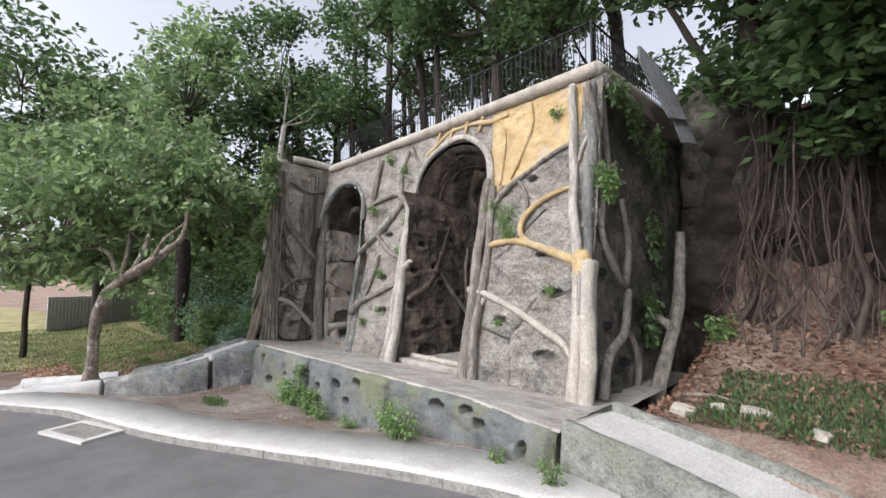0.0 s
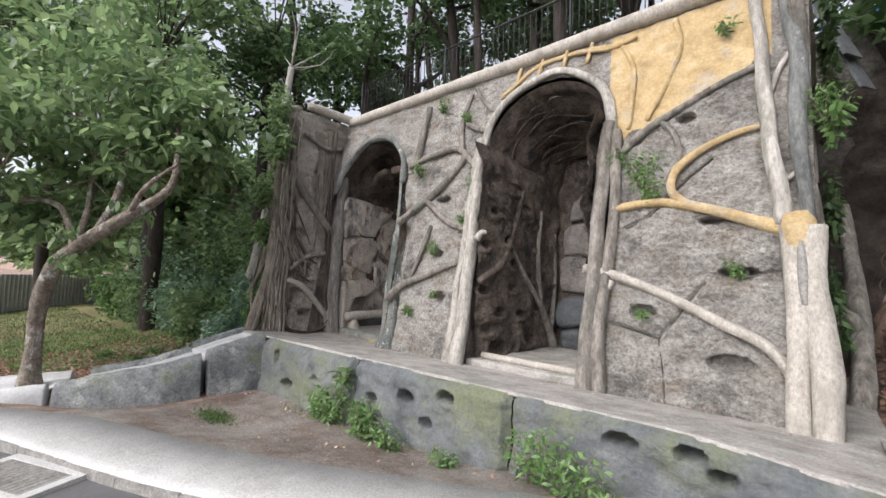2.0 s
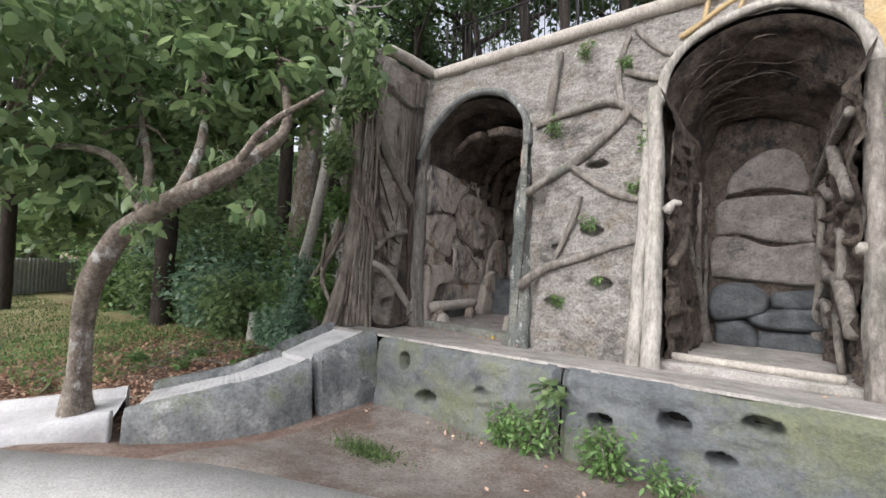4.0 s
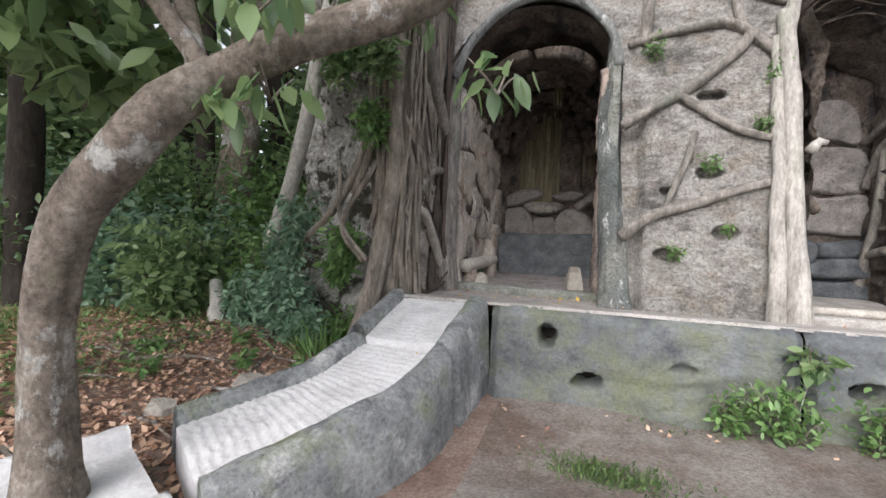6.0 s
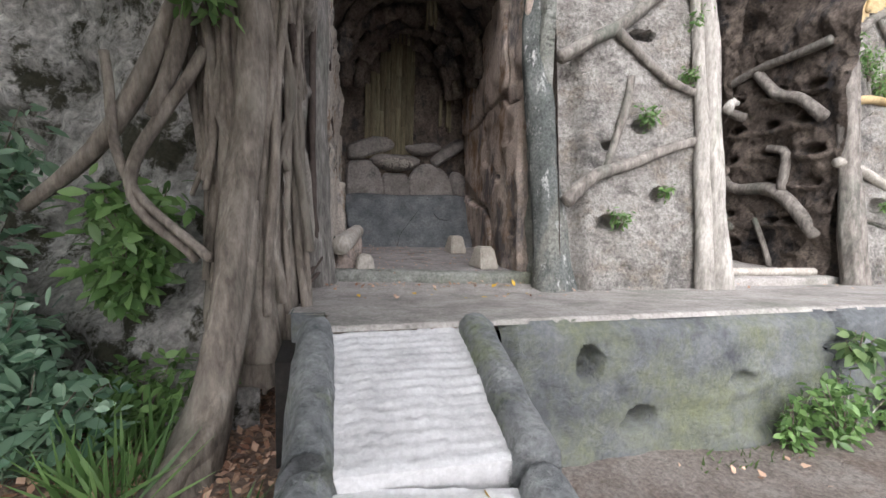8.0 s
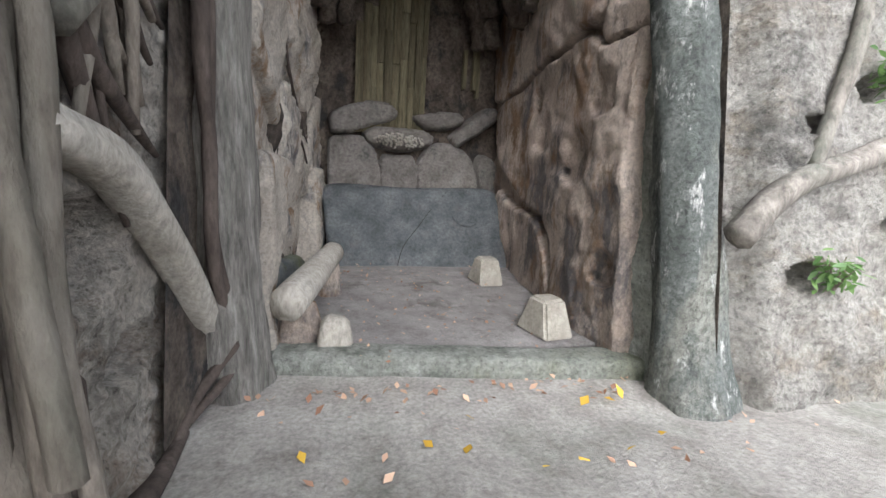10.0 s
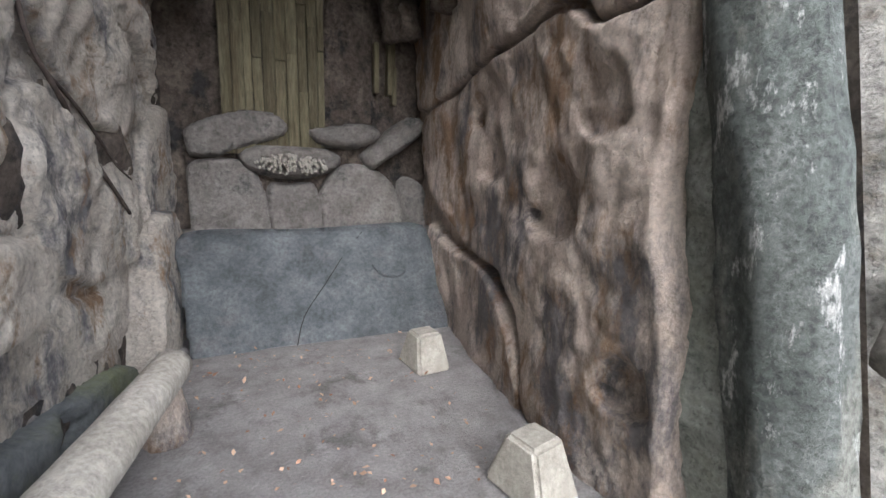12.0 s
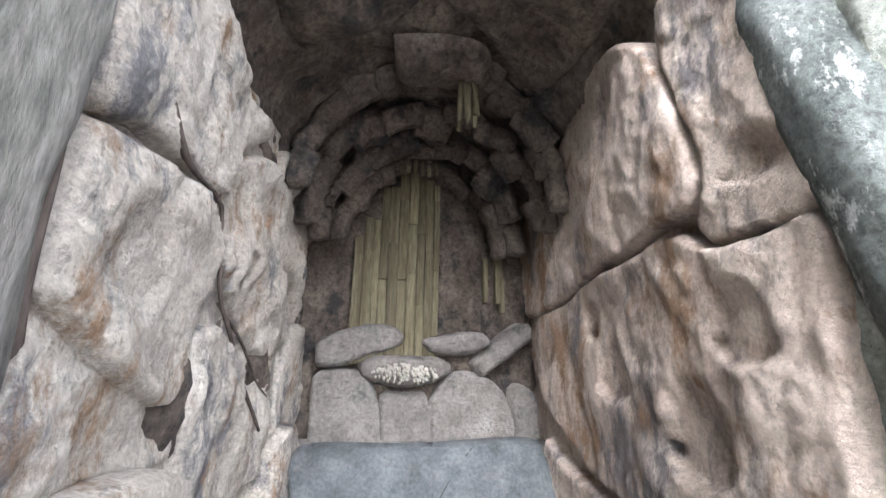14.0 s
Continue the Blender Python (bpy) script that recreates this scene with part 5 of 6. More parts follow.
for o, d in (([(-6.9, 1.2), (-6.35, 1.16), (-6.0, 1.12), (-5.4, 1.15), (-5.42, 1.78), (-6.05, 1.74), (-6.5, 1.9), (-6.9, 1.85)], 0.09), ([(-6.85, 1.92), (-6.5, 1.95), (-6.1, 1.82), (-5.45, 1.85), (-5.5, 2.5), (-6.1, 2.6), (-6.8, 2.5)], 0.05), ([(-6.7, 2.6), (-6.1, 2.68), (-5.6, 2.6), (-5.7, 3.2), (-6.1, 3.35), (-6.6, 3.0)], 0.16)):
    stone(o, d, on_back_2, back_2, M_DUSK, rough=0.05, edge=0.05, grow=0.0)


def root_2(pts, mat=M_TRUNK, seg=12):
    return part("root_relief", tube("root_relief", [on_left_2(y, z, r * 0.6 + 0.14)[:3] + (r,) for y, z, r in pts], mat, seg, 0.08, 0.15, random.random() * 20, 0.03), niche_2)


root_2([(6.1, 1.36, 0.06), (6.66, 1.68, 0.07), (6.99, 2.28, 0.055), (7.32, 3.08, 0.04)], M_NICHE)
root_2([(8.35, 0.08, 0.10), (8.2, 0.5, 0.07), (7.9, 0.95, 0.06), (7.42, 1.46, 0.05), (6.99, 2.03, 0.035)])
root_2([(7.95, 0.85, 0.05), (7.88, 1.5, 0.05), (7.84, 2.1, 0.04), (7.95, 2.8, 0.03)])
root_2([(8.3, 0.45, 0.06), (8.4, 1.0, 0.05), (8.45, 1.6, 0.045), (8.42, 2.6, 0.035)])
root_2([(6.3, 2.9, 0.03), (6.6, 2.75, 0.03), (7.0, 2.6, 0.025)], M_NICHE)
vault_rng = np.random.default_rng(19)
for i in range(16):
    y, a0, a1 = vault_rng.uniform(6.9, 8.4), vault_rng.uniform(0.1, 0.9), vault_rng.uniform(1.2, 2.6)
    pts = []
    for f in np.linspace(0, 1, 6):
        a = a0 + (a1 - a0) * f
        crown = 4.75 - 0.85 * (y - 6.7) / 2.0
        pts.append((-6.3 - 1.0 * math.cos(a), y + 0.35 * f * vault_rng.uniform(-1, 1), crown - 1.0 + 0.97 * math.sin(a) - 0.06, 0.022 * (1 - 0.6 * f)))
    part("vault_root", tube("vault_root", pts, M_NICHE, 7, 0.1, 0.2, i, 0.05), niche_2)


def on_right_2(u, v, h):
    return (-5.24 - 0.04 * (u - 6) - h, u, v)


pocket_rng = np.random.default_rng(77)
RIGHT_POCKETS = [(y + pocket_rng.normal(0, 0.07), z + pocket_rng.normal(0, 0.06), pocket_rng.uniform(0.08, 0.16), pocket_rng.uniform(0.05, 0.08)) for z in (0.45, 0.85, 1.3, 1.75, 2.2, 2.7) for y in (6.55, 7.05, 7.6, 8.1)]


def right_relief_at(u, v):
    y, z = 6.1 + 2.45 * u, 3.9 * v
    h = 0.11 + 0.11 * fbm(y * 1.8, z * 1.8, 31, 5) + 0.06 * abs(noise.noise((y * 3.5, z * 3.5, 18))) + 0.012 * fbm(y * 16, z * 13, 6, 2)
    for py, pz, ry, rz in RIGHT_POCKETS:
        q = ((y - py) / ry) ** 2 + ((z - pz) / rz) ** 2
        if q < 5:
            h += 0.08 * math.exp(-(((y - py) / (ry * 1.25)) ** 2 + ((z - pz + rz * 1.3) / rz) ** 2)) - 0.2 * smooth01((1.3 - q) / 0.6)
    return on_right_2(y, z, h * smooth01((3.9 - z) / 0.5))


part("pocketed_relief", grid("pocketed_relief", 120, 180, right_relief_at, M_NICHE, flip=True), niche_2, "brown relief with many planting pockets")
for pts in ([(8.64, 2.6, 0.05), (7.87, 2.9, 0.06), (7.37, 3.05, 0.06), (6.37, 3.2, 0.06)], [(7.36, 3.0, 0.07), (7.02, 2.63, 0.08), (6.67, 2.51, 0.08), (6.33, 2.21, 0.08)], [(8.48, 1.9, 0.06), (8.05, 2.55, 0.07), (7.47, 2.37, 0.07)], [(7.81, 1.66, 0.06), (7.54, 1.28, 0.08), (6.94, 1.25, 0.09), (6.57, 1.0, 0.09), (6.25, 0.6, 0.08)], [(8.39, 0.8, 0.06), (7.82, 0.9, 0.07), (7.45, 0.61, 0.07)], [(7.05, 1.86, 0.05), (6.78, 1.75, 0.06), (6.77, 1.25, 0.06)], [(8.5, 0.1, 0.07), (8.2, 1.3, 0.06), (8.1, 2.5, 0.05)], [(7.1, 0.8, 0.04), (6.9, 0.4, 0.04), (6.8, 0.1, 0.04)]):
    part("root_relief", tube("root_relief", [on_right_2(y, z, 0.17) + (r,) for y, z, r in pts], M_TRUNK, 12, 0.07, 0.15, random.random() * 20, 0.02), niche_2)
thing("white_log", "pale smooth cement log lying at the cave mouth", "log", tube("white_log", [(-7.2, 6.25, 0.135, 0.055), (-6.3, 6.2, 0.135, 0.055), (-5.5, 6.15, 0.135, 0.055)], M_PALE, 14, 0.1, 0.04))

# ---- railing ----
railing = thing("railing", "black wrought-iron railing on the platform edge", "railing")


def bar(name, a, b, r, seg=6):
    return part(name, tube(name, [(*a, r), (*b, r)], M_IRON, seg, 5.0, 0.0), railing)


RX0, RX1, RY0, RY1, RZ0, RZ1 = -11.6, -3.2, 6.9, 11.3, 5.48, 6.32
for z in (RZ0 + 0.06, RZ1):
    bar("rail", (RX0, RY0, z - 0.08), (RX1, RY0, z), 0.02)
    bar("rail", (RX1, RY0, z), (RX1 + 0.1, RY1, z), 0.02)
picket = tube("picket", [(0, 0, 0, 0.009), (0, 0, RZ1 - RZ0, 0.009)], M_IRON, 5, 5.0, 0.0)
scroll = tube("scroll", [(0.05 * math.cos(a), 0, 0.2 + 0.05 * math.sin(a), 0.007) for a in np.linspace(0, 2 * math.pi, 9)], M_IRON, 5, 0.03, 0.0)
n = int((RX1 - RX0) / 0.115)
for i in range(n + 1):
    x = RX0 + (RX1 - RX0) * i / n
    ob = part("picket", picket, railing)
    ob.matrix_world = pose(x, RY0, RZ0 - 0.05 * (1 - i / n))
n = int((RY1 - RY0) / 0.115)
for i in range(1, n + 1):
    ob = part("picket", picket, railing)
    ob.matrix_world = pose(RX1 + 0.1 * i / n, RY0 + (RY1 - RY0) * i / n, RZ0)
    for zz in (0.0, 0.2, 0.4):
        ob = part("scroll", scroll, railing)
        ob.matrix_world = pose(RX1 + 0.1 * i / n, RY0 + (RY1 - RY0) * (i - 0.5) / n, RZ0 + zz, 0, 0, 90)
for x in (RX0, -8.8, -6.0, RX1):
    bar("post", (x, RY0, 5.3), (x, RY0, RZ1 + 0.03), 0.024, 8)


# ---- trees ----
def tree(name, label, trunk, boughs, crowns, leaf_mat, bark, leaf_size=0.12, per=900, seed=0, seg=12, hollow=0.5, droop=0.3, twigs=6, group="", fine=False):
    """trunk and boughs: lists of (x, y, z, r); crowns: (centre, radii) clouds of leaves, each fed by twigs from the nearest bough end."""
    rng = np.random.default_rng(seed)
    th = thing(name, label, "tree", group=group)
    part("trunk", tube("trunk", trunk, bark, seg, 0.12, 0.12, seed, 0.02), th)
    ends = []
    for b in boughs:
        part("bough", tube("bough", b, bark, max(6, seg - 4), 0.15, 0.12, seed + 1, 0.03), th)
        ends += [np.array(q[:3]) for q in b[1:]]
    if not ends:
        ends = [np.array(q[:3]) for q in trunk[1:]]
    for c, r in crowns:
        c = np.array(c, float)
        near = min(ends, key=lambda e: np.linalg.norm(e - c))
        pts = []
        k = max(3, int(per / 40))
        for j in range(k):
            d = rng.normal(0, 1, 3)
            d /= np.linalg.norm(d)
            tip = c + d * np.array(r) * rng.uniform(hollow, 1.0)
            pts.append(tip + rng.normal(0, 1, (40, 3)) * np.array(r) * 0.17)
            if j < twigs:
                mid = (near + tip) / 2 + rng.normal(0, 0.12, 3)
                part("twig", tube("twig", [(*near, 0.025), (*mid, 0.018), (*tip, 0.006)], bark, 5, 0.3, 0.1), th)
        part("crown", leaves("crown", np.concatenate(pts), leaf_mat, leaf_size, 2.1 if fine else 1.9, seed + 3, droop, fine=fine), th)
    return th


# the broad-leaved tree over the ramp
tree("broadleaf_tree", "leaning broad-leaved tree with a grey-brown trunk beside the ramp",
     [(-12.42, 1.26, -0.85, 0.22), (-12.40, 1.26, -0.32, 0.14), (-12.45, 1.28, 0.18, 0.112), (-12.42, 1.28, 0.55, 0.108), (-12.30, 1.29, 0.96, 0.112), (-12.04, 1.33, 1.25, 0.115), (-11.82, 1.38, 1.49, 0.112), (-11.71, 1.55, 1.68, 0.105)],
     [[(-11.71, 1.55, 1.68, 0.105), (-11.47, 1.63, 1.81, 0.10), (-11.30, 1.70, 1.89, 0.098), (-11.0, 1.78, 1.98, 0.095), (-10.75, 1.9, 2.10, 0.09), (-10.68, 2.15, 2.32, 0.08), (-10.62, 2.45, 2.65, 0.065), (-10.75, 2.6, 3.1, 0.05), (-11.1, 2.7, 3.7, 0.035), (-11.4, 2.8, 4.3, 0.02)],
      [(-11.75, 1.5, 1.62, 0.05), (-12.2, 1.75, 2.3, 0.05), (-12.9, 1.9, 3.0, 0.04), (-13.6, 2.0, 3.8, 0.03)],
      [(-11.3, 1.7, 1.9, 0.06), (-11.45, 2.0, 2.6, 0.05), (-11.9, 2.2, 3.5, 0.04), (-12.2, 2.3, 4.6, 0.03)],
      [(-11.71, 1.55, 1.68, 0.05), (-12.5, 1.4, 2.45, 0.045), (-13.6, 0.6, 2.5, 0.03)],
      [(-10.72, 2.0, 2.2, 0.05), (-10.3, 2.1, 2.6, 0.035), (-9.7, 2.3, 2.9, 0.02)]],
     [((-12.2, 2.0, 4.6), (1.6, 1.5, 1.0)), ((-13.6, 1.6, 3.6), (1.6, 1.5, 0.9)), ((-13.9, 0.3, 2.6), (1.5, 1.3, 0.7)), ((-12.6, 2.6, 3.4), (1.1, 1.0, 0.6)), ((-11.4, 2.6, 3.3), (1.0, 0.9, 0.5)),
      ((-14.6, 1.2, 4.6), (1.5, 1.5, 0.9)), ((-12.9, 0.4, 3.9), (1.3, 1.2, 0.8)), ((-13.2, 1.8, 2.3), (1.0, 1.0, 0.5)), 
      ((-15.6, 0.2, 4.4), (1.6, 1.6, 1.1)), ((-14.4, -0.6, 3.4), (1.4, 1.3, 0.8)), ((-13.4, 2.6, 5.6), (1.7, 1.5, 1.0)), ((-15.2, 1.6, 5.8), (1.8, 1.6, 1.0)), ((-15.4, -0.4, 2.4), (1.2, 1.2, 0.6)), ((-11.4, 3.0, 4.2), (1.2, 1.0, 0.7)), ((-16.6, 1.8, 6.9), (1.9, 1.6, 1.1)), ((-17.2, 0.2, 5.6), (1.6, 1.6, 1.0))],
     M_LEAF, M_BARK, 0.095, 1000, 11, 20, 0.35, 0.4, 9, fine=True)

# forest on the platform and behind
rng = np.random.default_rng(21)
spots = [(-12.6, 9.5), (-11.3, 10.4), (-10.0, 9.8), (-8.8, 11.0), (-7.6, 9.9), (-6.3, 11.2), (-4.8, 12.5), (-14.2, 9.0), (-15.5, 10.5), (-17.0, 8.8), (-13.4, 12.0), (-9.4, 13.5), (-18.5, 11), (-16, 13.5), (-6.8, 14.5), (-20.5, 9.2)]
for i, (x, y) in enumerate(spots):
    z0 = 4.9 if x > -12 else ground_z(x, y) - 0.2
    h = rng.uniform(8, 11) + 5.3 - z0
    r = rng.uniform(0.11, 0.24)
    lean = rng.normal(0, 0.5, 2)
    trunk = [(x, y, z0, r * 1.2), (x + lean[0] * 0.3, y + lean[1] * 0.3, z0 + h * 0.35, r), (x + lean[0], y + lean[1], z0 + h * 0.8, r * 0.6)]
    boughs, crowns = [], []
    for k in range(5):
        f = rng.uniform(0.3, 0.8)
        a = rng.uniform(0, 2 * math.pi)
        s = np.array([x + lean[0] * f, y + lean[1] * f, z0 + h * f])
        e = s + np.array([math.cos(a) * rng.uniform(1.2, 2.4), math.sin(a) * rng.uniform(1.2, 2.4), rng.uniform(0.6, 1.8)])
        boughs.append([(*s, r * 0.5), (*((s + e) / 2 + rng.normal(0, 0.2, 3)), r * 0.35), (*e, r * 0.15)])
        crowns.append((e, (1.5, 1.5, 0.9)))
    tree("forest_tree", "tall dark-trunked tree with small leaves behind the platform", trunk, boughs, crowns, M_LEAF_FAR, M_DARKBARK, 0.12, 720, 100 + i, 10, 0.2, 0.2, 3, "forest trees")
# bigger trees on the bank to the right
for i, (x, y, r) in enumerate([(-1.6, 11.0, 0.28), (0.6, 10.6, 0.4), (3.0, 9.0, 0.25), (5.0, 11, 0.3), (2.0, 13, 0.3)]):
    z0 = ground_z(x, y) - 0.2
    h = 10
    crowns = [((x + rng.normal(0, 1.6), y + rng.normal(0, 1.2) - 1.2, z0 + rng.uniform(4.0, 8)), (1.6, 1.5, 0.9)) for k in range(3 if i == 0 else 10)]
    if i == 1:
        # from (1.5, 5.4, 6.0) on: unseen crowns added to shade the bank
        crowns += [(c, (1.5, 1.4, 0.8)) for c in ((1.0, 8.2, 4.9), (0.0, 8.9, 5.3), (2.6, 7.6, 5.0), (1.7, 7.0, 5.6), (3.4, 8.2, 5.4), (0.6, 9.2, 4.4), (1.9, 8.6, 4.1), (1.5, 5.4, 6.0), (3.0, 5.0, 6.4), (0.9, 6.4, 6.3), (2.3, 6.3, 5.6), (3.8, 6.2, 5.8), (0.2, 5.6, 6.8), (-0.6, 6.6, 7.4), (1.6, 4.0, 7.6), (3.6, 3.6, 7.6), (2.4, 7.4, 7.6), (4.8, 5.0, 7.0), (-1.2, 8.2, 7.6), (0.6, 8.0, 8.2))]
    boughs = [[(x, y, z0 + 2.5, r * 0.5), (x - 0.6, y - 0.6, z0 + 4, r * 0.35), (x - 1.2, y - 1.2, z0 + 5.5, r * 0.2)], [(x, y, z0 + 3, r * 0.5), (x + 1, y - 0.5, z0 + 4.4, r * 0.35), (x + 1.8, y - 1.0, z0 + 6, r * 0.2)]]
    tree("bank_tree", "large dark tree with aerial roots on the earth bank", [(x, y, z0, r * 1.5), (x + 0.1, y, z0 + 2, r), (x, y, z0 + 8, r * 0.5)], boughs, crowns, M_LEAF_FAR, M_DARKBARK, 0.14, 1100, 300 + i, 14, 0.2, 0.2, 3, "bank trees")

# tall trees left of the grotto and over the lawn's edge
for i, (x, y, z0, h) in enumerate([(-18.5, 4.4, -0.5, 11), (-21.5, 5.0, -0.5, 11.5), (-25.5, 2.6, -0.5, 12), (-27.0, -1.5, -0.6, 11), (-27, 6.0, -0.5, 12), (-19.5, 0.2, -0.6, 11), (-20.0, -2.4, -0.7, 12), (-18.0, 7.4, 0.2, 12), (-23, -4.5, -0.7, 11)]):
    r = 0.07 if x == -19.5 else 0.16 + 0.05 * rng.random()
    crowns = [((x + rng.normal(0, 1.5), y + rng.normal(0, 1.3), z0 + h * rng.uniform(0.52, 1.0)), (1.7, 1.6, 1.1)) for k in range(9)]
    if i == 0:
        crowns += [(c, (1.8, 1.6, 1.1)) for c in ((-17.5, 3.6, 9.5), (-19.0, 3.4, 9.0), (-16.0, 4.2, 10.0), (-20.5, 3.5, 9.8), (-18.2, 4.0, 11.2))]
    boughs = [[(x, y, z0 + h * 0.45, r * 0.6), (x + 0.8 * sx, y - 0.4 * sx, z0 + h * 0.6, r * 0.4), (x + 1.6 * sx, y - 0.5, z0 + h * 0.75, r * 0.2)] for sx in (-1, 1)]
    tree("shade_tree", "tall leafy shade tree at the edge of the lawn", [(x, y, z0 - 0.3, r * 1.3), (x + 0.1, y, z0 + h * 0.4, r), (x, y, z0 + h * 0.8, r * 0.5)], boughs, crowns, M_LEAF_FAR if i % 2 else M_LEAF, M_DARKBARK, 0.13, 480, 900 + i, 10, 0.2, 0.2, 3, "shade trees")
# far trees past the lawn
for i in range(16):
    x, y = rng.uniform(-62, -24), rng.uniform(4.5, 16)
    z0 = -0.6
    crowns = [((x + rng.normal(0, 2), y + rng.normal(0, 2), z0 + rng.uniform(2.5, 8)), (2.2, 2.2, 1.5)) for k in range(6)]
    tree("park_tree", "leafy park tree past the lawn", [(x, y, z0 - 0.6, 0.3), (x, y, z0 + 3, 0.22), (x, y, z0 + 7, 0.1)], [], crowns, M_LEAF, M_BARK, 0.3, 400, 500 + i, 8, 0.2, 0.2, 0, "park trees")
# the white tree trunk leaning by the crag
tree("pale_tree", "slender pale-barked tree leaning by the crag", [(-14.7, 5.5, -0.5, 0.17), (-14.62, 5.52, 0.4, 0.14), (-14.2, 5.7, 2.2, 0.12), (-13.9, 5.9, 4.5, 0.11), (-13.6, 6.0, 7.0, 0.08)], [], [((-13.6, 6.2, 8.2), (1.8, 1.6, 1.2))], M_LEAF_FAR, M_WHITEBARK, 0.12, 450, 41, 14)
tree("mottled_tree", "thick mottled trunk at the forest edge", [(-17.2, 7.2, -0.5, 0.55), (-17.1, 7.25, 1.0, 0.38), (-16.9, 7.4, 3.5, 0.34), (-16.8, 7.5, 7.0, 0.28)], [], [((-16.8, 7.5, 7.4), (2.2, 2, 1.2))], M_LEAF_FAR, M_BARK, 0.13, 1000, 43, 18)


# ---- crag left of the grotto ----
def crag_at(u, v):
    x, z = -15.0 + 2.72 * u, -0.8 + 6.0 * v
    y = 5.6 + 0.35 * v + 1.2 * (1 - u) ** 2 + 0.35 * fbm(x * 0.9, z * 0.9, 3, 5) + 0.12 * abs(fbm(x * 3, z * 3, 6)) - 0.5 * smooth01((0.22 - v) / 0.1)
    return (x, y, z)


crag = tagged(new("crag", grid("crag", 80, 120, crag_at, M_CRAG)), "mottled limestone crag with moss beside the grotto", "rock", kind="structure")


# strangler roots over the crag and wing end
def root_bundle(name, label, lines, mat, seed=0):
    th = thing(name, label, "roots")
    for i, pts in enumerate(lines):
        part("root", tube("root", pts, mat, 12 if pts[0][3] > 0.07 else 8, 0.09, 0.2, seed + i * 3.3, 0.04), th)
    return th


rng = np.random.default_rng(5)
lines = [[(-12.6, 4.5, -0.8, 0.2), (-12.47, 4.65, -0.2, 0.13), (-12.37, 4.8, 0.5, 0.10), (-12.3, 5.0, 1.4, 0.10), (-12.28, 5.1, 2.6, 0.09), (-12.3, 5.2, 4.5, 0.08)],
         [(-12.32, 5.2, -0.4, 0.30), (-12.28, 5.27, 0.4, 0.22), (-12.25, 5.35, 1.6, 0.2), (-12.27, 5.4, 3.2, 0.2), (-12.35, 5.5, 5.4, 0.18)],
         [(-12.24, 5.0, -0.2, 0.13), (-12.25, 5.1, 0.5, 0.10), (-12.24, 5.2, 1.6, 0.09), (-12.2, 5.3, 3.4, 0.09), (-12.3, 5.4, 5.2, 0.08)],
         [(-12.16, 5.2, -0.1, 0.08), (-12.17, 5.25, 0.7, 0.06), (-12.17, 5.3, 2.0, 0.05), (-12.12, 5.45, 4.8, 0.06)],
         [(-12.7, 4.3, -0.75, 0.1), (-12.5, 4.5, -0.45, 0.09), (-12.35, 4.75, 0.1, 0.07), (-12.3, 4.95, 0.9, 0.06)],
         [(-12.45, 5.1, -0.3, 0.12), (-12.42, 5.15, 1.2, 0.09), (-12.45, 5.3, 3.5, 0.08), (-12.5, 5.4, 5.2, 0.07)]]
for i in range(85):
    x = rng.uniform(-12.66, -12.04)
    y = 5.42 - 0.3 * math.cos((x + 12.3) * 4) + rng.normal(0, 0.05)
    lines.append([(x + rng.normal(0, 0.06), y - 0.1, rng.uniform(-0.5, 1.2), rng.uniform(0.012, 0.035)), (x + rng.normal(0, 0.07), y, 1.6, 0.028), (x + rng.normal(0, 0.08), y + 0.06, 2.8, 0.025), (x + rng.normal(0, 0.1), y + 0.15, 5.0, 0.02)])
for i in range(12):
    y = rng.uniform(5.45, 6.0)
    lines.append([(-12.08 + rng.normal(0, 0.02), y - 0.4 + rng.normal(0, 0.1), 2.4, 0.02), (-12.02, y - 0.15 + rng.normal(0, 0.1), 1.8, 0.022), (-12.04, y + rng.normal(0, 0.1), 1.4 + rng.normal(0, 0.15), 0.014)])
root_bundle("strangler_roots", "thick grey strangler fig roots gripping the wall end", lines, M_ROOT, 3)
lines = [[(-12.5, 5.4, 3.0, 0.04), (-12.85, 5.25, 2.0, 0.055), (-13.2, 5.2, 1.3, 0.06), (-13.7, 5.2, 0.8, 0.04)], [(-12.6, 5.2, 1.9, 0.04), (-13.0, 5.0, 1.0, 0.04), (-12.6, 4.9, 0.5, 0.03)], [(-13.2, 5.2, 1.8, 0.03), (-13.0, 5.0, 1.0, 0.03), (-12.5, 4.8, 0.55, 0.03)], [(-12.5, 5.3, 3.2, 0.06), (-12.7, 5.2, 2.2, 0.06), (-12.9, 5.1, 1.4, 0.05)]]
root_bundle("crag_roots", "slim roots crossing the crag", lines, M_ROOT, 7)
lines = []
for i in range(110):
    x = rng.choice((-1.5, -0.9, -0.2, 0.5, 1.3)) + rng.normal(0, 0.16) if i % 4 else rng.uniform(-2.2, 2.4)
    y = 9.4 + 0.35 * abs(x + 0.6) + rng.normal(0, 0.3)
    z1 = rng.uniform(2.8, 6.0)
    zb = ground_z(x, y) - 0.1
    w = rng.uniform(0.005, 0.02) * (2.6 if i % 12 == 0 else 1)
    lines.append([(x + rng.normal(0, 0.2), y - 0.3, zb, w * 1.3)] + [(x + rng.normal(0, 0.11) + (0.4 - 0.45 * x) * 0.5 * f * f - 0.2 * f, y + 0.5 * f + rng.normal(0, 0.06), zb + (z1 - zb) * f, w) for f in (0.15, 0.3, 0.5, 0.7, 0.85, 1.0)])
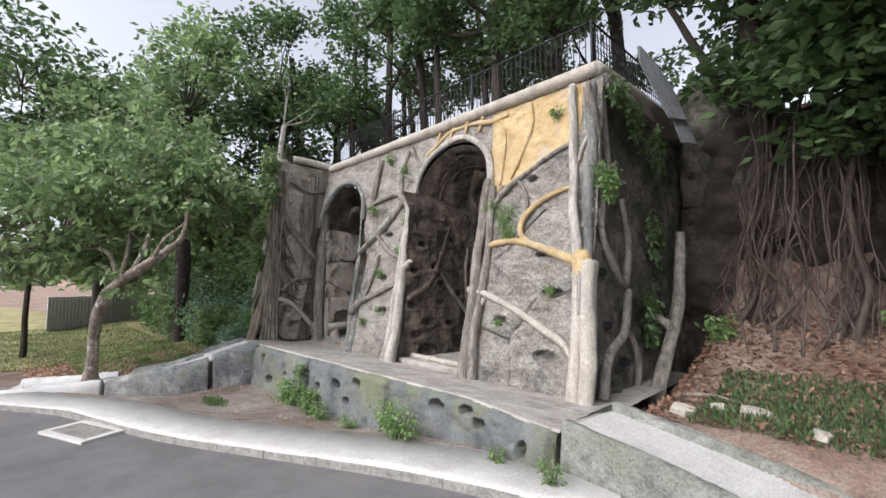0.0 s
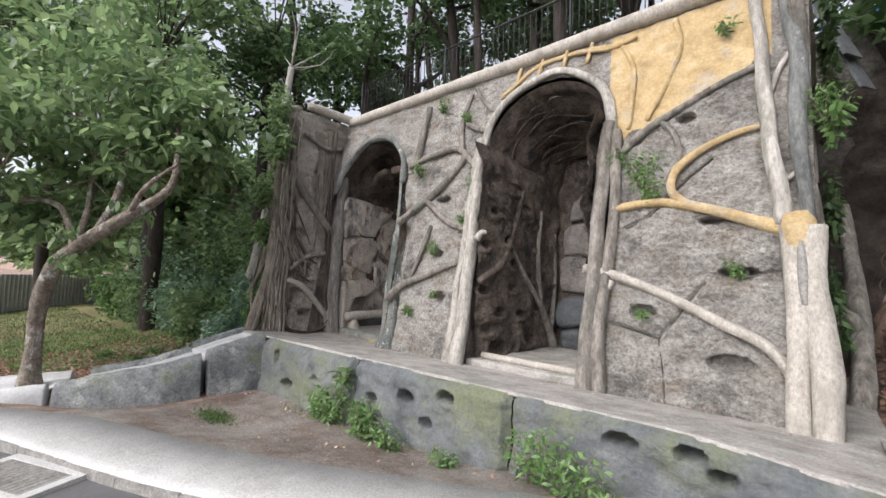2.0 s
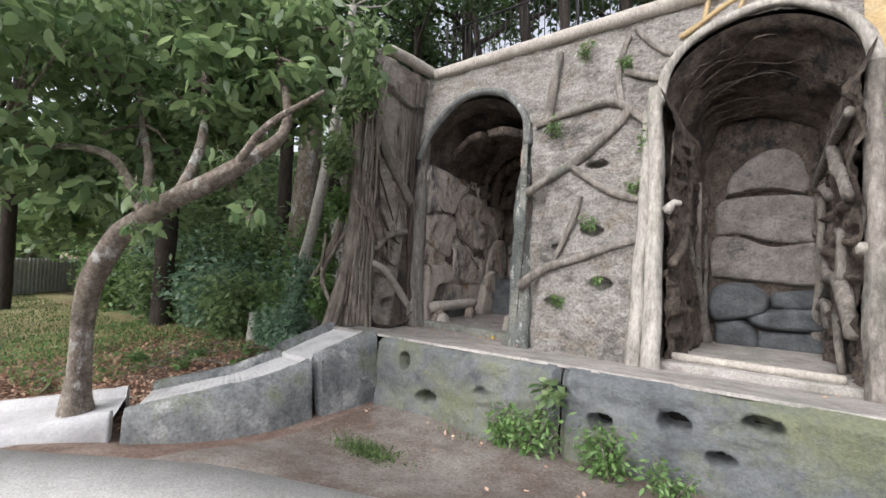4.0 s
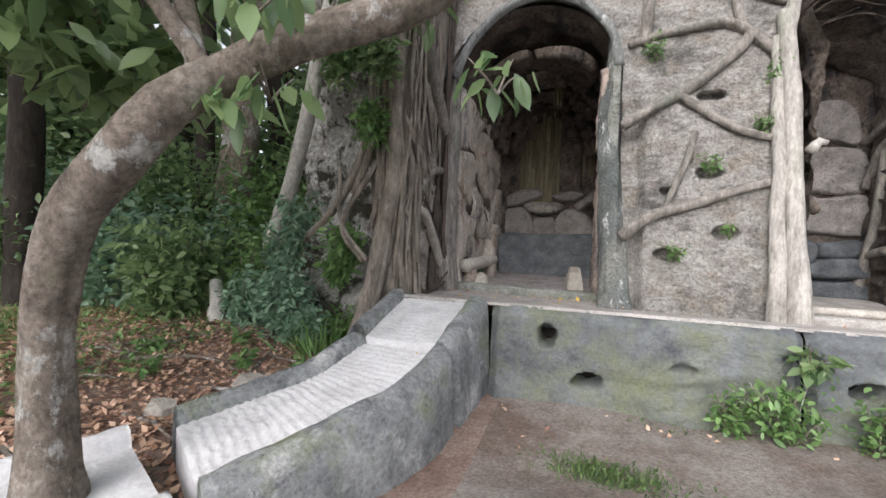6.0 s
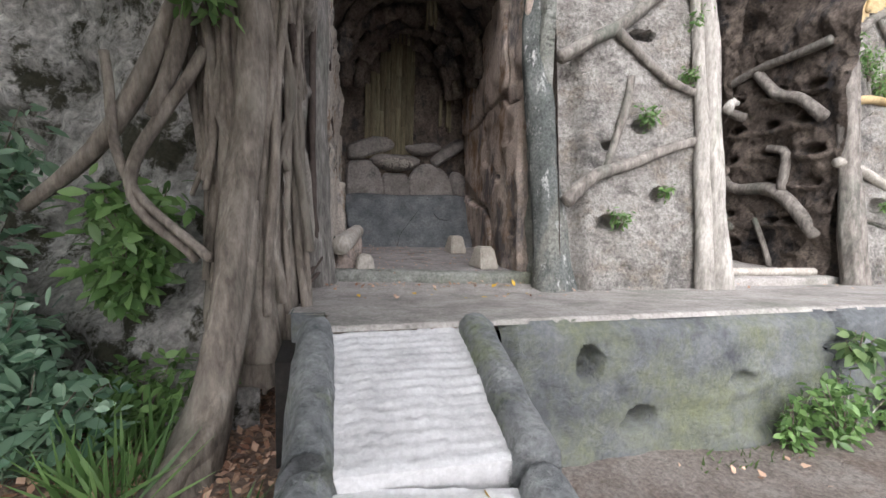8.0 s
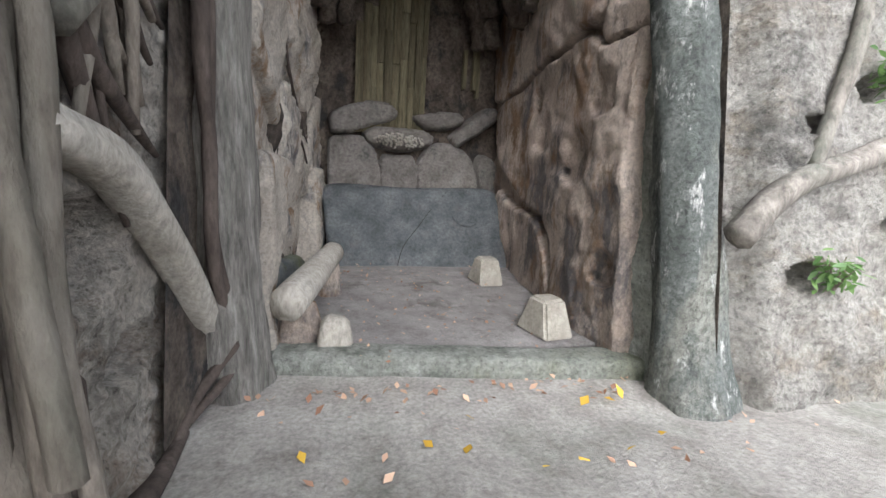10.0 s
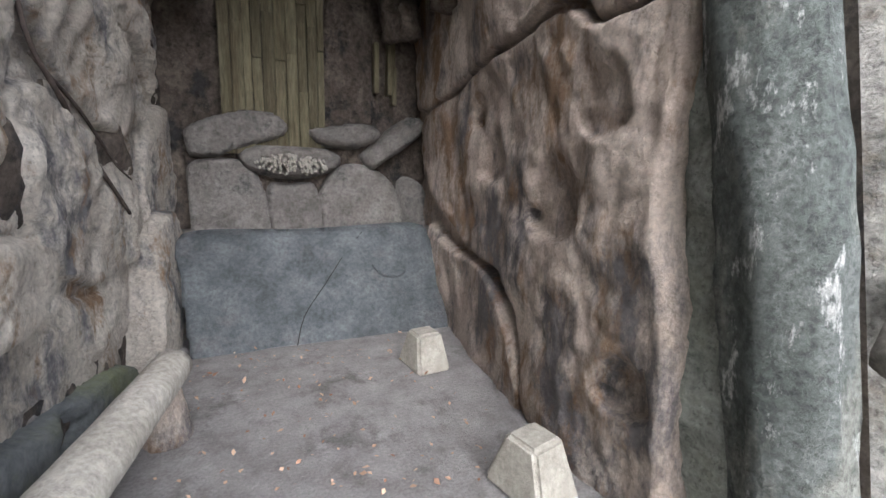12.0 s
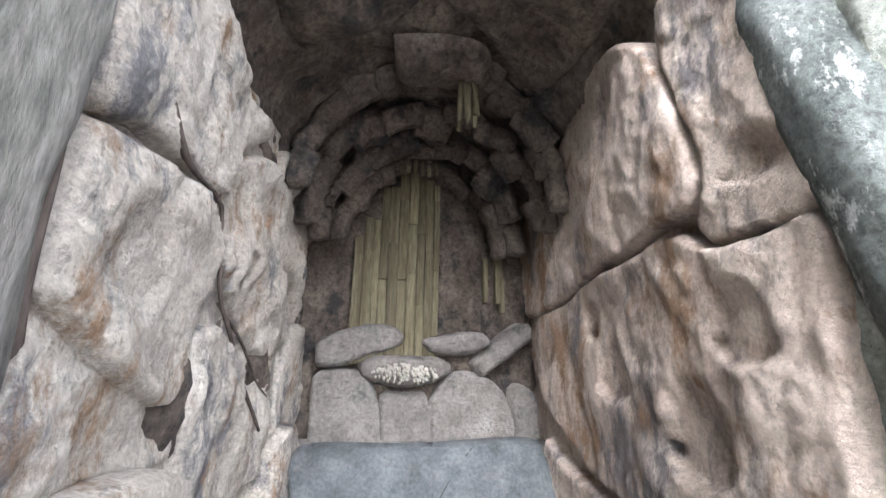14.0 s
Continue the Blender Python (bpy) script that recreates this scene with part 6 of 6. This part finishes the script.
root_bundle("hanging_roots", "curtain of reddish aerial roots on the earth bank", lines, M_REDROOT, 9)


def bank_at(u, v):
    x, z = -3.0 + 9 * u, -0.3 + 5.6 * v
    return (x, 10.3 + 0.6 * v + 0.5 * fbm(x * 0.8, z * 0.8, 2) + 0.15 * fbm(x * 3, z * 3, 1) - 0.12 * max(0, x), z)


tagged(new("bank_wall", grid("bank_wall", 80, 60, bank_at, material("dark_earth_bank", [(0.035, 0.028, 0.024), (0.10, 0.08, 0.068)], 3, 0.98, 1.0, 15, bump_dist=0.06))), "dark earth and rubble bank under the trees", "bank", kind="structure")
FORK = root_bundle("forked_trunk", "grey forked dead trunk standing by the side wall", [[(-2.56, 7.55, -0.25, 0.17), (-2.54, 7.7, 0.1, 0.12), (-2.50, 8.1, 0.65, 0.11), (-2.50, 8.6, 1.25, 0.115), (-2.54, 8.9, 1.8, 0.10), (-2.58, 9.15, 2.3, 0.095), (-2.6, 9.3, 2.7, 0.08)], [(-2.5, 8.25, 0.85, 0.08), (-2.6, 8.2, 1.02, 0.085), (-2.75, 8.1, 1.12, 0.06), (-2.85, 8.05, 1.16, 0.03)]], M_TRUNK, 2)

# fence
fence = thing("fence", "grey corrugated sheet fence past the lawn", "fence")
for i in range(9):
    def sheet(u, v, i=i):
        s = (i + u) * 0.9
        return (-28.4 - s * 0.55 + 0.05 * math.sin(u * 2 * math.pi * 5), 1.0 + s * 0.8 + 0.06 * math.cos(u * 2 * math.pi * 5), -0.8 + 1.8 * v)
    part("sheet", grid("sheet", 40, 1, sheet, M_FENCE), fence)


# ---- shrubs and ground cover ----
def shrub(name, label, centre, radii, n, mat, size, seed, stems=6, length=1.9, droop=0.2, category="shrub"):
    rng = np.random.default_rng(seed)
    th = thing(name, label, category)
    base = Vector((centre[0], centre[1], centre[2] - radii[2]))
    pts = []
    for k in range(stems):
        a = rng.uniform(0, 2 * math.pi)
        tip = Vector((centre[0] + math.cos(a) * radii[0] * rng.uniform(0.3, 0.9), centre[1] + math.sin(a) * radii[1] * rng.uniform(0.3, 0.9), centre[2] + radii[2] * rng.uniform(0.1, 0.9)))
        mid = (base + tip) / 2 + Vector((0, 0, 0.1 * radii[2]))
        part("stem", tube("stem", [(*base, 0.008), (*mid, 0.006), (*tip, 0.003)], M_BARK, 5, 0.2, 0.1), th)
        q = rng.uniform(0.25, 1, (n // stems, 1))
        pts.append(np.array(base) + (np.array(tip) - np.array(base)) * q + rng.normal(0, 1, (n // stems, 3)) * np.array(radii) * 0.22)
    part("foliage", leaves("foliage", np.concatenate(pts), mat, size, length, seed, droop, fine=size < 0.09), th)
    return th


def gz(x, y):
    return ground_z(x, y)


for i, (x, y, r, h, m, s) in enumerate([(-15.2, 5.2, 0.6, 0.35, M_LEAF, 0.06), (-16.6, 6.0, 1.2, 0.8, M_LEAF, 0.08), (-14.0, 4.9, 0.7, 0.45, M_BLUELEAF, 0.06), (-13.4, 4.5, 0.5, 0.35, M_BLUELEAF, 0.055), (-18.5, 6.2, 1.8, 1.4, M_LEAF_FAR, 0.10), (-18.5, 5.0, 0.8, 0.35, M_LEAF, 0.07), (-20.5, 6.5, 2.0, 1.6, M_LEAF_FAR, 0.11), (-14.6, 5.2, 0.6, 0.8, M_FERN, 0.05), (-13.0, 4.9, 0.4, 0.3, M_FERN, 0.05), (-16.8, 6.1, 1.3, 1.1, M_BLUELEAF, 0.075), (-18.8, 5.8, 1.5, 1.0, M_BLUELEAF, 0.08), (-22, 5.8, 2.0, 1.3, M_LEAF, 0.1)]):
    shrub("shrub", "leafy green undergrowth at the forest edge", (x, y, gz(x, y) + h * 0.9), (r, r * 0.8, h), int(1700 * r), m, s, 600 + i, 12)
for i, (x, y, r, h, m, sz) in enumerate([(-15.6, 4.6, 0.9, 0.75, M_LEAF, 0.075), (-17.2, 4.9, 1.1, 1.0, M_BLUELEAF, 0.075), (-19.2, 4.6, 1.3, 1.15, M_LEAF, 0.085), (-15.9, 6.3, 1.0, 1.5, M_FERN, 0.07), (-17.8, 6.4, 1.3, 1.7, M_LEAF, 0.085), (-20.4, 5.4, 1.5, 1.5, M_BLUELEAF, 0.09), (-14.9, 6.9, 0.7, 1.6, M_FERN, 0.06), (-22.5, 4.6, 1.4, 1.0, M_FERN, 0.09)]):
    shrub("hedge_shrub", "lush green shrub filling the forest edge", (x, y, gz(x, y) + h * 0.9), (r, r * 0.8, h), int(2100 * r), m, sz, 660 + i, 14)
for i, (x, y, r, h) in enumerate([(-15.6, 8.6, 1.4, 2.2), (-17.5, 8.6, 1.8, 2.2), (-19.8, 8.2, 2.0, 2.4), (-22.3, 8.0, 2.2, 2.2), (-16.4, 10.0, 2.0, 3.4), (-19.0, 10.4, 2.4, 3.6), (-22.5, 10.0, 2.5, 3.4), (-13.6, 9.2, 1.2, 2.8)]):
    shrub("thicket", "dense dark green thicket under the forest trees", (x, y, gz(x, y) + h * 0.9), (r, r * 0.7, h), 2000, M_LEAF, 0.15, 640 + i, 14)
for i, (x, y, r, h, s) in enumerate([(-4.6, 3.75, 0.5, 0.28, 0.035), (-5.0, 3.9, 0.3, 0.3, 0.035), (-7.6, 4.0, 0.3, 0.28, 0.035), (-8.2, 3.95, 0.45, 0.3, 0.045), (-7.4, 3.9, 0.35, 0.28, 0.045), (-8.6, 4.0, 0.2, 0.25, 0.045), (-6.9, 3.9, 0.3, 0.2, 0.035), (-2.35, 3.95, 0.2, 0.2, 0.03), (-3.1, 4.0, 0.15, 0.15, 0.03), (-6.0, 3.9, 0.25, 0.12, 0.03)]):
    shrub("weed", "small green weed at the foot of the wall", (x, y, gz(x, y) + h * 0.9), (r, r * 0.4, h), int(260 * r / 0.3), M_FERN, s * 0.8, 700 + i, 11, 2.3, category="weed")
for i, (x, z, r) in enumerate([(-4.75, 3.0, 0.35), (-4.6, 2.7, 0.25), (-5.1, 3.2, 0.2), (-8.3, 1.95, 0.18), (-7.65, 3.2, 0.22), (-7.7, 2.5, 0.15), (-9.0, 3.6, 0.2), (-3.75, 4.75, 0.15), (-3.62, 1.62, 0.14), (-8.12, 1.12, 0.1), (-8.7, 0.8, 0.14), (-4.6, 1.05, 0.1), (-2.85, 3.45, 0.3), (-8.6, 4.9, 0.2), (-7.9, 4.5, 0.18)]):
    shrub("wall_fern", "small fern rooted in a wall hole", (x, face_y(z) - 0.08, z), (r, 0.12, r * 0.8), int(650 * r), M_FERN, 0.026, 800 + i, 6, 2.6, 0.3, "fern")


# litter and grass
def scatter(name, label, n, area, mat, size, seed, lift=0.012, droop=0.0, category="leaves", length=1.7):
    rng = np.random.default_rng(seed)
    pts = []
    for k in range(n):
        x, y, z = area(rng)
        pts.append((x, y, z + lift))
    return thing(name, label, category, leaves(name, np.array(pts), mat, size, length, seed, droop, up=1.5), kind="stuff")


def on_ground(x0, x1, y0, y1):
    def f(rng):
        x, y = rng.uniform(x0, x1), rng.uniform(y0, y1)
        return x, y, ground_z(x, y)
    return f


scatter("leaf_litter", "dry brown leaf litter on the bank", 22000, on_ground(-18.5, -12.1, 0.2, 6.0), M_LITTER, 0.042, 31)
scatter("ground_cover", "low green ground cover among the leaf litter", 5000, on_ground(-19.5, -14.2, 1.2, 5.4), M_FERN, 0.035, 41, 0.04, -0.3, "plants", 2.2)
scatter("leaf_litter", "dry brown leaf litter below the roots, coloured as in shade", 11000, on_ground(-2.4, 4.5, 5.7, 9.8), M_LITTER_SHADED, 0.055, 32)
scatter("leaf_litter", "sparse fallen leaves on the soil bed", 260, on_ground(-10.6, -3.0, 2.6, 4.2), M_LITTER, 0.035, 33)
scatter("bank_grass", "short green grass on the bank", 12000, on_ground(-1.6, 4.5, 5.7, 7.8), M_LEAF_FAR, 0.022, 34, 0.0, -1.0, "grass", 4.5)
scatter("fallen_leaves", "yellow fallen leaves on the terrace", 14, lambda r: (r.uniform(-11.6, -9.8), r.uniform(5.6, 6.1), 0.02), M_YELLOW, 0.05, 35)
scatter("cave_litter", "dry leaves and crumbs on the cave floor", 60, lambda r: (r.uniform(-11.4, -9.9), 8.9 - 2.0 * r.random() ** 1.4, 0.112), M_LITTER, 0.022, 36)
scatter("step_litter", "dry leaves gathered along the step", 70, lambda r: (r.uniform(-11.9, -9.6), 6.36 - 0.25 * r.random() ** 2, 0.012), M_LITTER, 0.03, 37)


# ---- small things ----
# drain grate in the road
drain = thing("drain_grate", "grey slotted drain cover in a pale concrete surround", "drain")
DZ = road_level(-9.2) - 0.09
for a, b in (((-9.75, 0.58), (-8.6, 0.68)), ((-9.75, 1.10), (-8.6, 1.2)), ((-9.75, 0.68), (-9.64, 1.10)), ((-8.71, 0.68), (-8.6, 1.10))):
    part("surround", block("surround", (*a, DZ - 0.05), (*b, DZ + 0.018), M_PAVE, 0.0, 0.008), drain)
for i in range(13):
    part("bar", block("bar", (-9.63 + i * 0.071, 0.67, DZ - 0.03), (-9.572 + i * 0.071, 1.11, DZ + 0.012), M_KERB, 0, 0.004), drain)
drain.matrix_world = Matrix.Translation((-8.8, 0.85, 0.02)) @ pose(0, 0, 0, 0, 0, 22) @ Matrix.Translation((9.2, -0.9, 0))

# boards leaning on the platform corner, blue tarpaulin, wall on the bank
for i, (p0, p1, w) in enumerate([((-3.16, 9.0, 6.7), (-2.45, 8.9, 4.9), 0.2), ((-2.9, 9.3, 6.2), (-2.3, 9.0, 4.4), 0.16)]):
    a, b = Vector(p0), Vector(p1)
    d, sd = (b - a), Vector((0.5, 0.86, 0))
    v = [a - sd * 0.03, a + sd * 0.03, b + sd * w, b - sd * w, a + d * 0.25 + sd * w, a + d * 0.25 - sd * w]
    v = [q + o for o in (Vector((0.02, -0.01, 0)), Vector((-0.02, 0.01, 0))) for q in v]
    f = [(0, 1, 4, 5), (5, 4, 2, 3), (7, 6, 11, 10), (10, 11, 9, 8), (0, 6, 7, 1), (1, 7, 10, 4), (4, 10, 8, 2), (2, 8, 9, 3), (3, 9, 11, 5), (5, 11, 6, 0)]
    thing("leaning_board", "grey weathered pointed board leaning at the platform corner", "board", mesh("leaning_board", v, f, M_GREYBOARD, False), "leaning boards")
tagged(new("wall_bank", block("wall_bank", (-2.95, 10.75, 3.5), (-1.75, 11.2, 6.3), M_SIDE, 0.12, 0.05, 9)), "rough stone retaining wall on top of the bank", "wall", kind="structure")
thing("tarpaulin", "crumpled blue tarpaulin lying on the bank wall", "tarpaulin", block("tarpaulin", (-2.75, 10.75, 6.27), (-1.8, 11.2, 6.42), M_TARP, 0.05, 0.03, 5))

# broken pale slabs, dead stump and fallen sticks on the bank
def rubble(x, y, w, h, rot, label="broken pale stone slab on the leaf litter"):
    o = [(-w, -h * 0.7), (w * 0.3, -h), (w, -h * 0.2), (w * 0.7, h * 0.8), (-w * 0.2, h), (-w * 0.9, h * 0.4)]
    v = [(a, b, 0) for a, b in o] + [(a * 0.96, b * 0.96, 0.06 + 0.01 * i) for i, (a, b) in enumerate(o)]
    n = len(o)
    f = [tuple(range(n, 2 * n))] + [(i, (i + 1) % n, n + (i + 1) % n, n + i) for i in range(n)]
    ob = thing("stone_slab", label, "stone", mesh("stone_slab", v, f, M_PALE, False), "broken slabs")
    ob.matrix_world = pose(x, y, ground_z(x, y) - 0.01, 4, 6, rot)


for q in ((-13.0, 3.35, 0.18, 0.13, 20), (-12.95, 2.95, 0.15, 0.12, 80), (-12.68, 2.88, 0.17, 0.11, 130), (-12.45, 3.6, 0.16, 0.11, 10), (-12.28, 3.3, 0.15, 0.13, 60), (-13.3, 2.6, 0.12, 0.1, 30)):
    rubble(*q)
for i, (x, y, w) in enumerate([(-1.7, 5.95, 0.14), (-1.0, 6.2, 0.18), (-0.4, 5.9, 0.12), (0.5, 6.4, 0.16), (-1.4, 6.3, 0.1), (1.2, 6.0, 0.15)]):
    rubble(x, y, w, w * 0.7, 40 * i, "pale broken stone in the grass")
thing("tree_stump", "bleached broken tree stump among shrubs", "stump", tube("tree_stump", [(-14.9, 4.75, -0.7, 0.15), (-14.9, 4.77, -0.2, 0.11), (-14.97, 4.8, 0.12, 0.08)], M_WHITEBARK, 12, 0.08, 0.25, 4.0))
rng = np.random.default_rng(55)
for i in range(26):
    x, y = rng.uniform(-15.5, -12.9), rng.uniform(1.4, 4.4)
    a, L = rng.normal(0.5, 0.7), rng.uniform(0.4, 1.5)
    x2, y2 = x + L * math.cos(a), y + L * math.sin(a)
    if x2 > -12.3:
        continue
    thing("fallen_stick", "dry fallen stick on the leaf litter", "stick", tube("fallen_stick", [(x, y, ground_z(x, y) + 0.03, 0.018), ((x + x2) / 2, (y + y2) / 2 + rng.normal(0, 0.06), ground_z((x + x2) / 2, (y + y2) / 2) + 0.04, 0.016), (x2, y2, ground_z(x2, y2) + 0.03, 0.008)], M_BARK, 6, 0.2, 0.1), "fallen sticks")
thing("fallen_stick", "dry fallen stick below the side wall", "stick", tube("fallen_stick", [(-2.1, 6.9, ground_z(-2.1, 6.9) + 0.05, 0.03), (-1.6, 6.8, ground_z(-1.6, 6.8) + 0.05, 0.03), (-1.2, 6.6, ground_z(-1.2, 6.6) + 0.04, 0.02)], M_BARK, 8, 0.1, 0.1), "fallen sticks")

# plants on the crag
for i, (x, y, z, r, m, s) in enumerate([(-13.0, 5.1, 0.75, 0.35, M_FERN, 0.06), (-13.1, 5.05, 0.4, 0.25, M_FERN, 0.06), (-13.9, 5.2, 1.1, 0.4, M_BLUELEAF, 0.05), (-14.1, 5.2, 0.5, 0.4, M_BLUELEAF, 0.05), (-12.6, 5.0, 2.4, 0.35, M_FERN, 0.05), (-12.4, 4.9, 3.2, 0.4, M_LEAF, 0.05), (-12.0, 4.95, 4.4, 0.5, M_LEAF, 0.055), (-12.7, 5.3, 4.3, 0.6, M_LEAF, 0.06), (-13.5, 5.6, 3.6, 0.5, M_LEAF, 0.06), (-13.6, 4.6, 0.0, 0.45, M_BLUELEAF, 0.05), (-14.3, 4.7, -0.1, 0.5, M_BLUELEAF, 0.05), (-12.15, 5.0, 5.2, 0.5, M_LEAF, 0.055)]):
    shrub("crag_plant", "glossy green plant growing on the crag", (x, y, z), (r, r * 0.5, r), int(500 * r / 0.4), m, s, 1100 + i, 9, 2.4, 0.3, "plant")
for i, (x, y, h, n) in enumerate([(-12.85, 4.3, 0.5, 60), (-13.1, 4.35, 0.4, 40), (-12.2, 3.9, 0.25, 30)]):
    pts = np.array([x, y, gz(x, y)]) + np.random.default_rng(i).normal(0, 1, (n, 3)) * np.array([0.08, 0.08, 0.0])
    thing("grass_tuft", "tuft of long green grass blades", "grass", leaves("grass_tuft", pts, M_FERN, 0.025, h / 0.025, 70 + i, -1.05), "grass tufts")
for i, (x, y) in enumerate([(-12.35, 3.55), (-12.75, 3.75), (-12.25, 2.9), (-13.4, 3.6), (-14.0, 3.0), (-14.6, 3.5), (-13.8, 4.1), (-15.0, 2.6)]):
    shrub("seedling", "small broad-leaved seedling in the litter", (x, y, gz(x, y) + 0.12), (0.16, 0.16, 0.12), 46, M_FERN, 0.05, 1200 + i, 5, 2.4, 0.1, "plant")
shrub("broad_plant", "broad-leaved plant rooted in the wall joint", (-8.05, 4.05, 0.0), (0.18, 0.12, 0.14), 60, M_LEAF, 0.06, 1300, 6, 2.2, 0.3, "plant")

# hanging leaf sprays of the near tree
for i, (c, r, n) in enumerate([((-11.25, 1.3, 1.95), 0.3, 26), ((-11.2, 1.35, 1.55), 0.16, 12), ((-10.35, 1.95, 1.75), 0.22, 22), ((-11.6, 1.5, 1.6), 0.25, 26), ((-10.9, 2.2, 2.35), 0.35, 40)]):
    shrub("leaf_spray", "hanging spray of large green leaves", c, (r, r, r * 0.5), n, M_LEAF, 0.075, 1400 + i, 4, 2.2, 0.7, "leaves")

# leaves and dust on cave floor and terrace
rng = np.random.default_rng(66)
scatter("cave_leaves", "dry leaf crumbs on the cave floor", 160, lambda r: (r.uniform(-11.5, -9.8), r.uniform(6.5, 8.8), 0.108), M_LITTER, 0.018, 36, 0.004)
scatter("terrace_leaves", "scattered dry leaves on the terrace", 60, lambda r: (r.uniform(-11.8, -3.0), r.uniform(5.5, 5.95), 0.03), M_LITTER, 0.03, 37, 0.01)
thing("yellow_leaf", "single yellow leaf on the ramp step", "leaf", leaves("yellow_leaf", np.array([(-11.22, 3.24, -0.085)]), M_YELLOW, 0.075, 1.5, 3, 0.0, up=3), "fallen yellow leaves")
scatter("lawn_grass", "short dry lawn grass", 16000, on_ground(-30, -16.5, -1.5, 4.0), M_GRASS, 0.02, 38, 0.02, -1.0, "grass", 4.0)
scatter("bed_grass", "thin patch of low grass in the soil bed", 900, lambda r: (lambda x, y: (x, y, ground_z(x, y) + 0.02))(-9.65 + 0.22 * r.normal(), 2.98 + 0.10 * r.normal()), M_GRASS, 0.014, 44, 0.0, -0.7, "grass", 4.0)
scatter("edge_grass", "small grass along the bed wall", 500, lambda r: (r.uniform(-9.6, -3), r.uniform(3.9, 4.08), -0.76 + 0.03 * r.random()), M_GRASS, 0.015, 39, 0.0, -0.9, "grass", 5.0)

# undergrowth on the right-hand bank, ivy on the side wall
for i, (x, y, r, h, m, sz) in enumerate([(1.7, 8.1, 0.7, 0.5, M_LEAF_FAR, 0.08), (2.7, 7.6, 0.8, 0.5, M_LEAF_FAR, 0.08), (1.0, 8.7, 0.5, 0.4, M_FERN, 0.06), (2.2, 8.8, 0.6, 1.0, M_LEAF_FAR, 0.09), (3.4, 8.2, 0.9, 1.1, M_LEAF_FAR, 0.1), (0.4, 9.1, 0.4, 0.3, M_FERN, 0.05), (1.6, 9.3, 0.35, 0.9, M_LEAF, 0.13), (-1.9, 8.7, 0.3, 0.25, M_FERN, 0.05)]):
    shrub("bank_shrub", "dark leafy shrub on the earth bank", (x, y, ground_z(x, y) + h * 0.9), (r, r * 0.7, h), int(900 * r), m, sz, 1500 + i, 9)
for i, (y, z, r) in enumerate([(6.5, 3.3, 0.3), (8.0, 1.4, 0.4), (8.3, 2.6, 0.5), (7.6, 4.6, 0.45), (8.6, 4.2, 0.5), (7.9, 0.9, 0.3), (6.9, 4.9, 0.3)]):
    shrub("ivy", "dark green creeper on the side wall", (-2.75, y, z), (0.12, r, r), int(700 * r), M_LEAF_FAR if i else M_FERN, 0.05, 1600 + i, 8, 2.0, 0.6, "creeper")
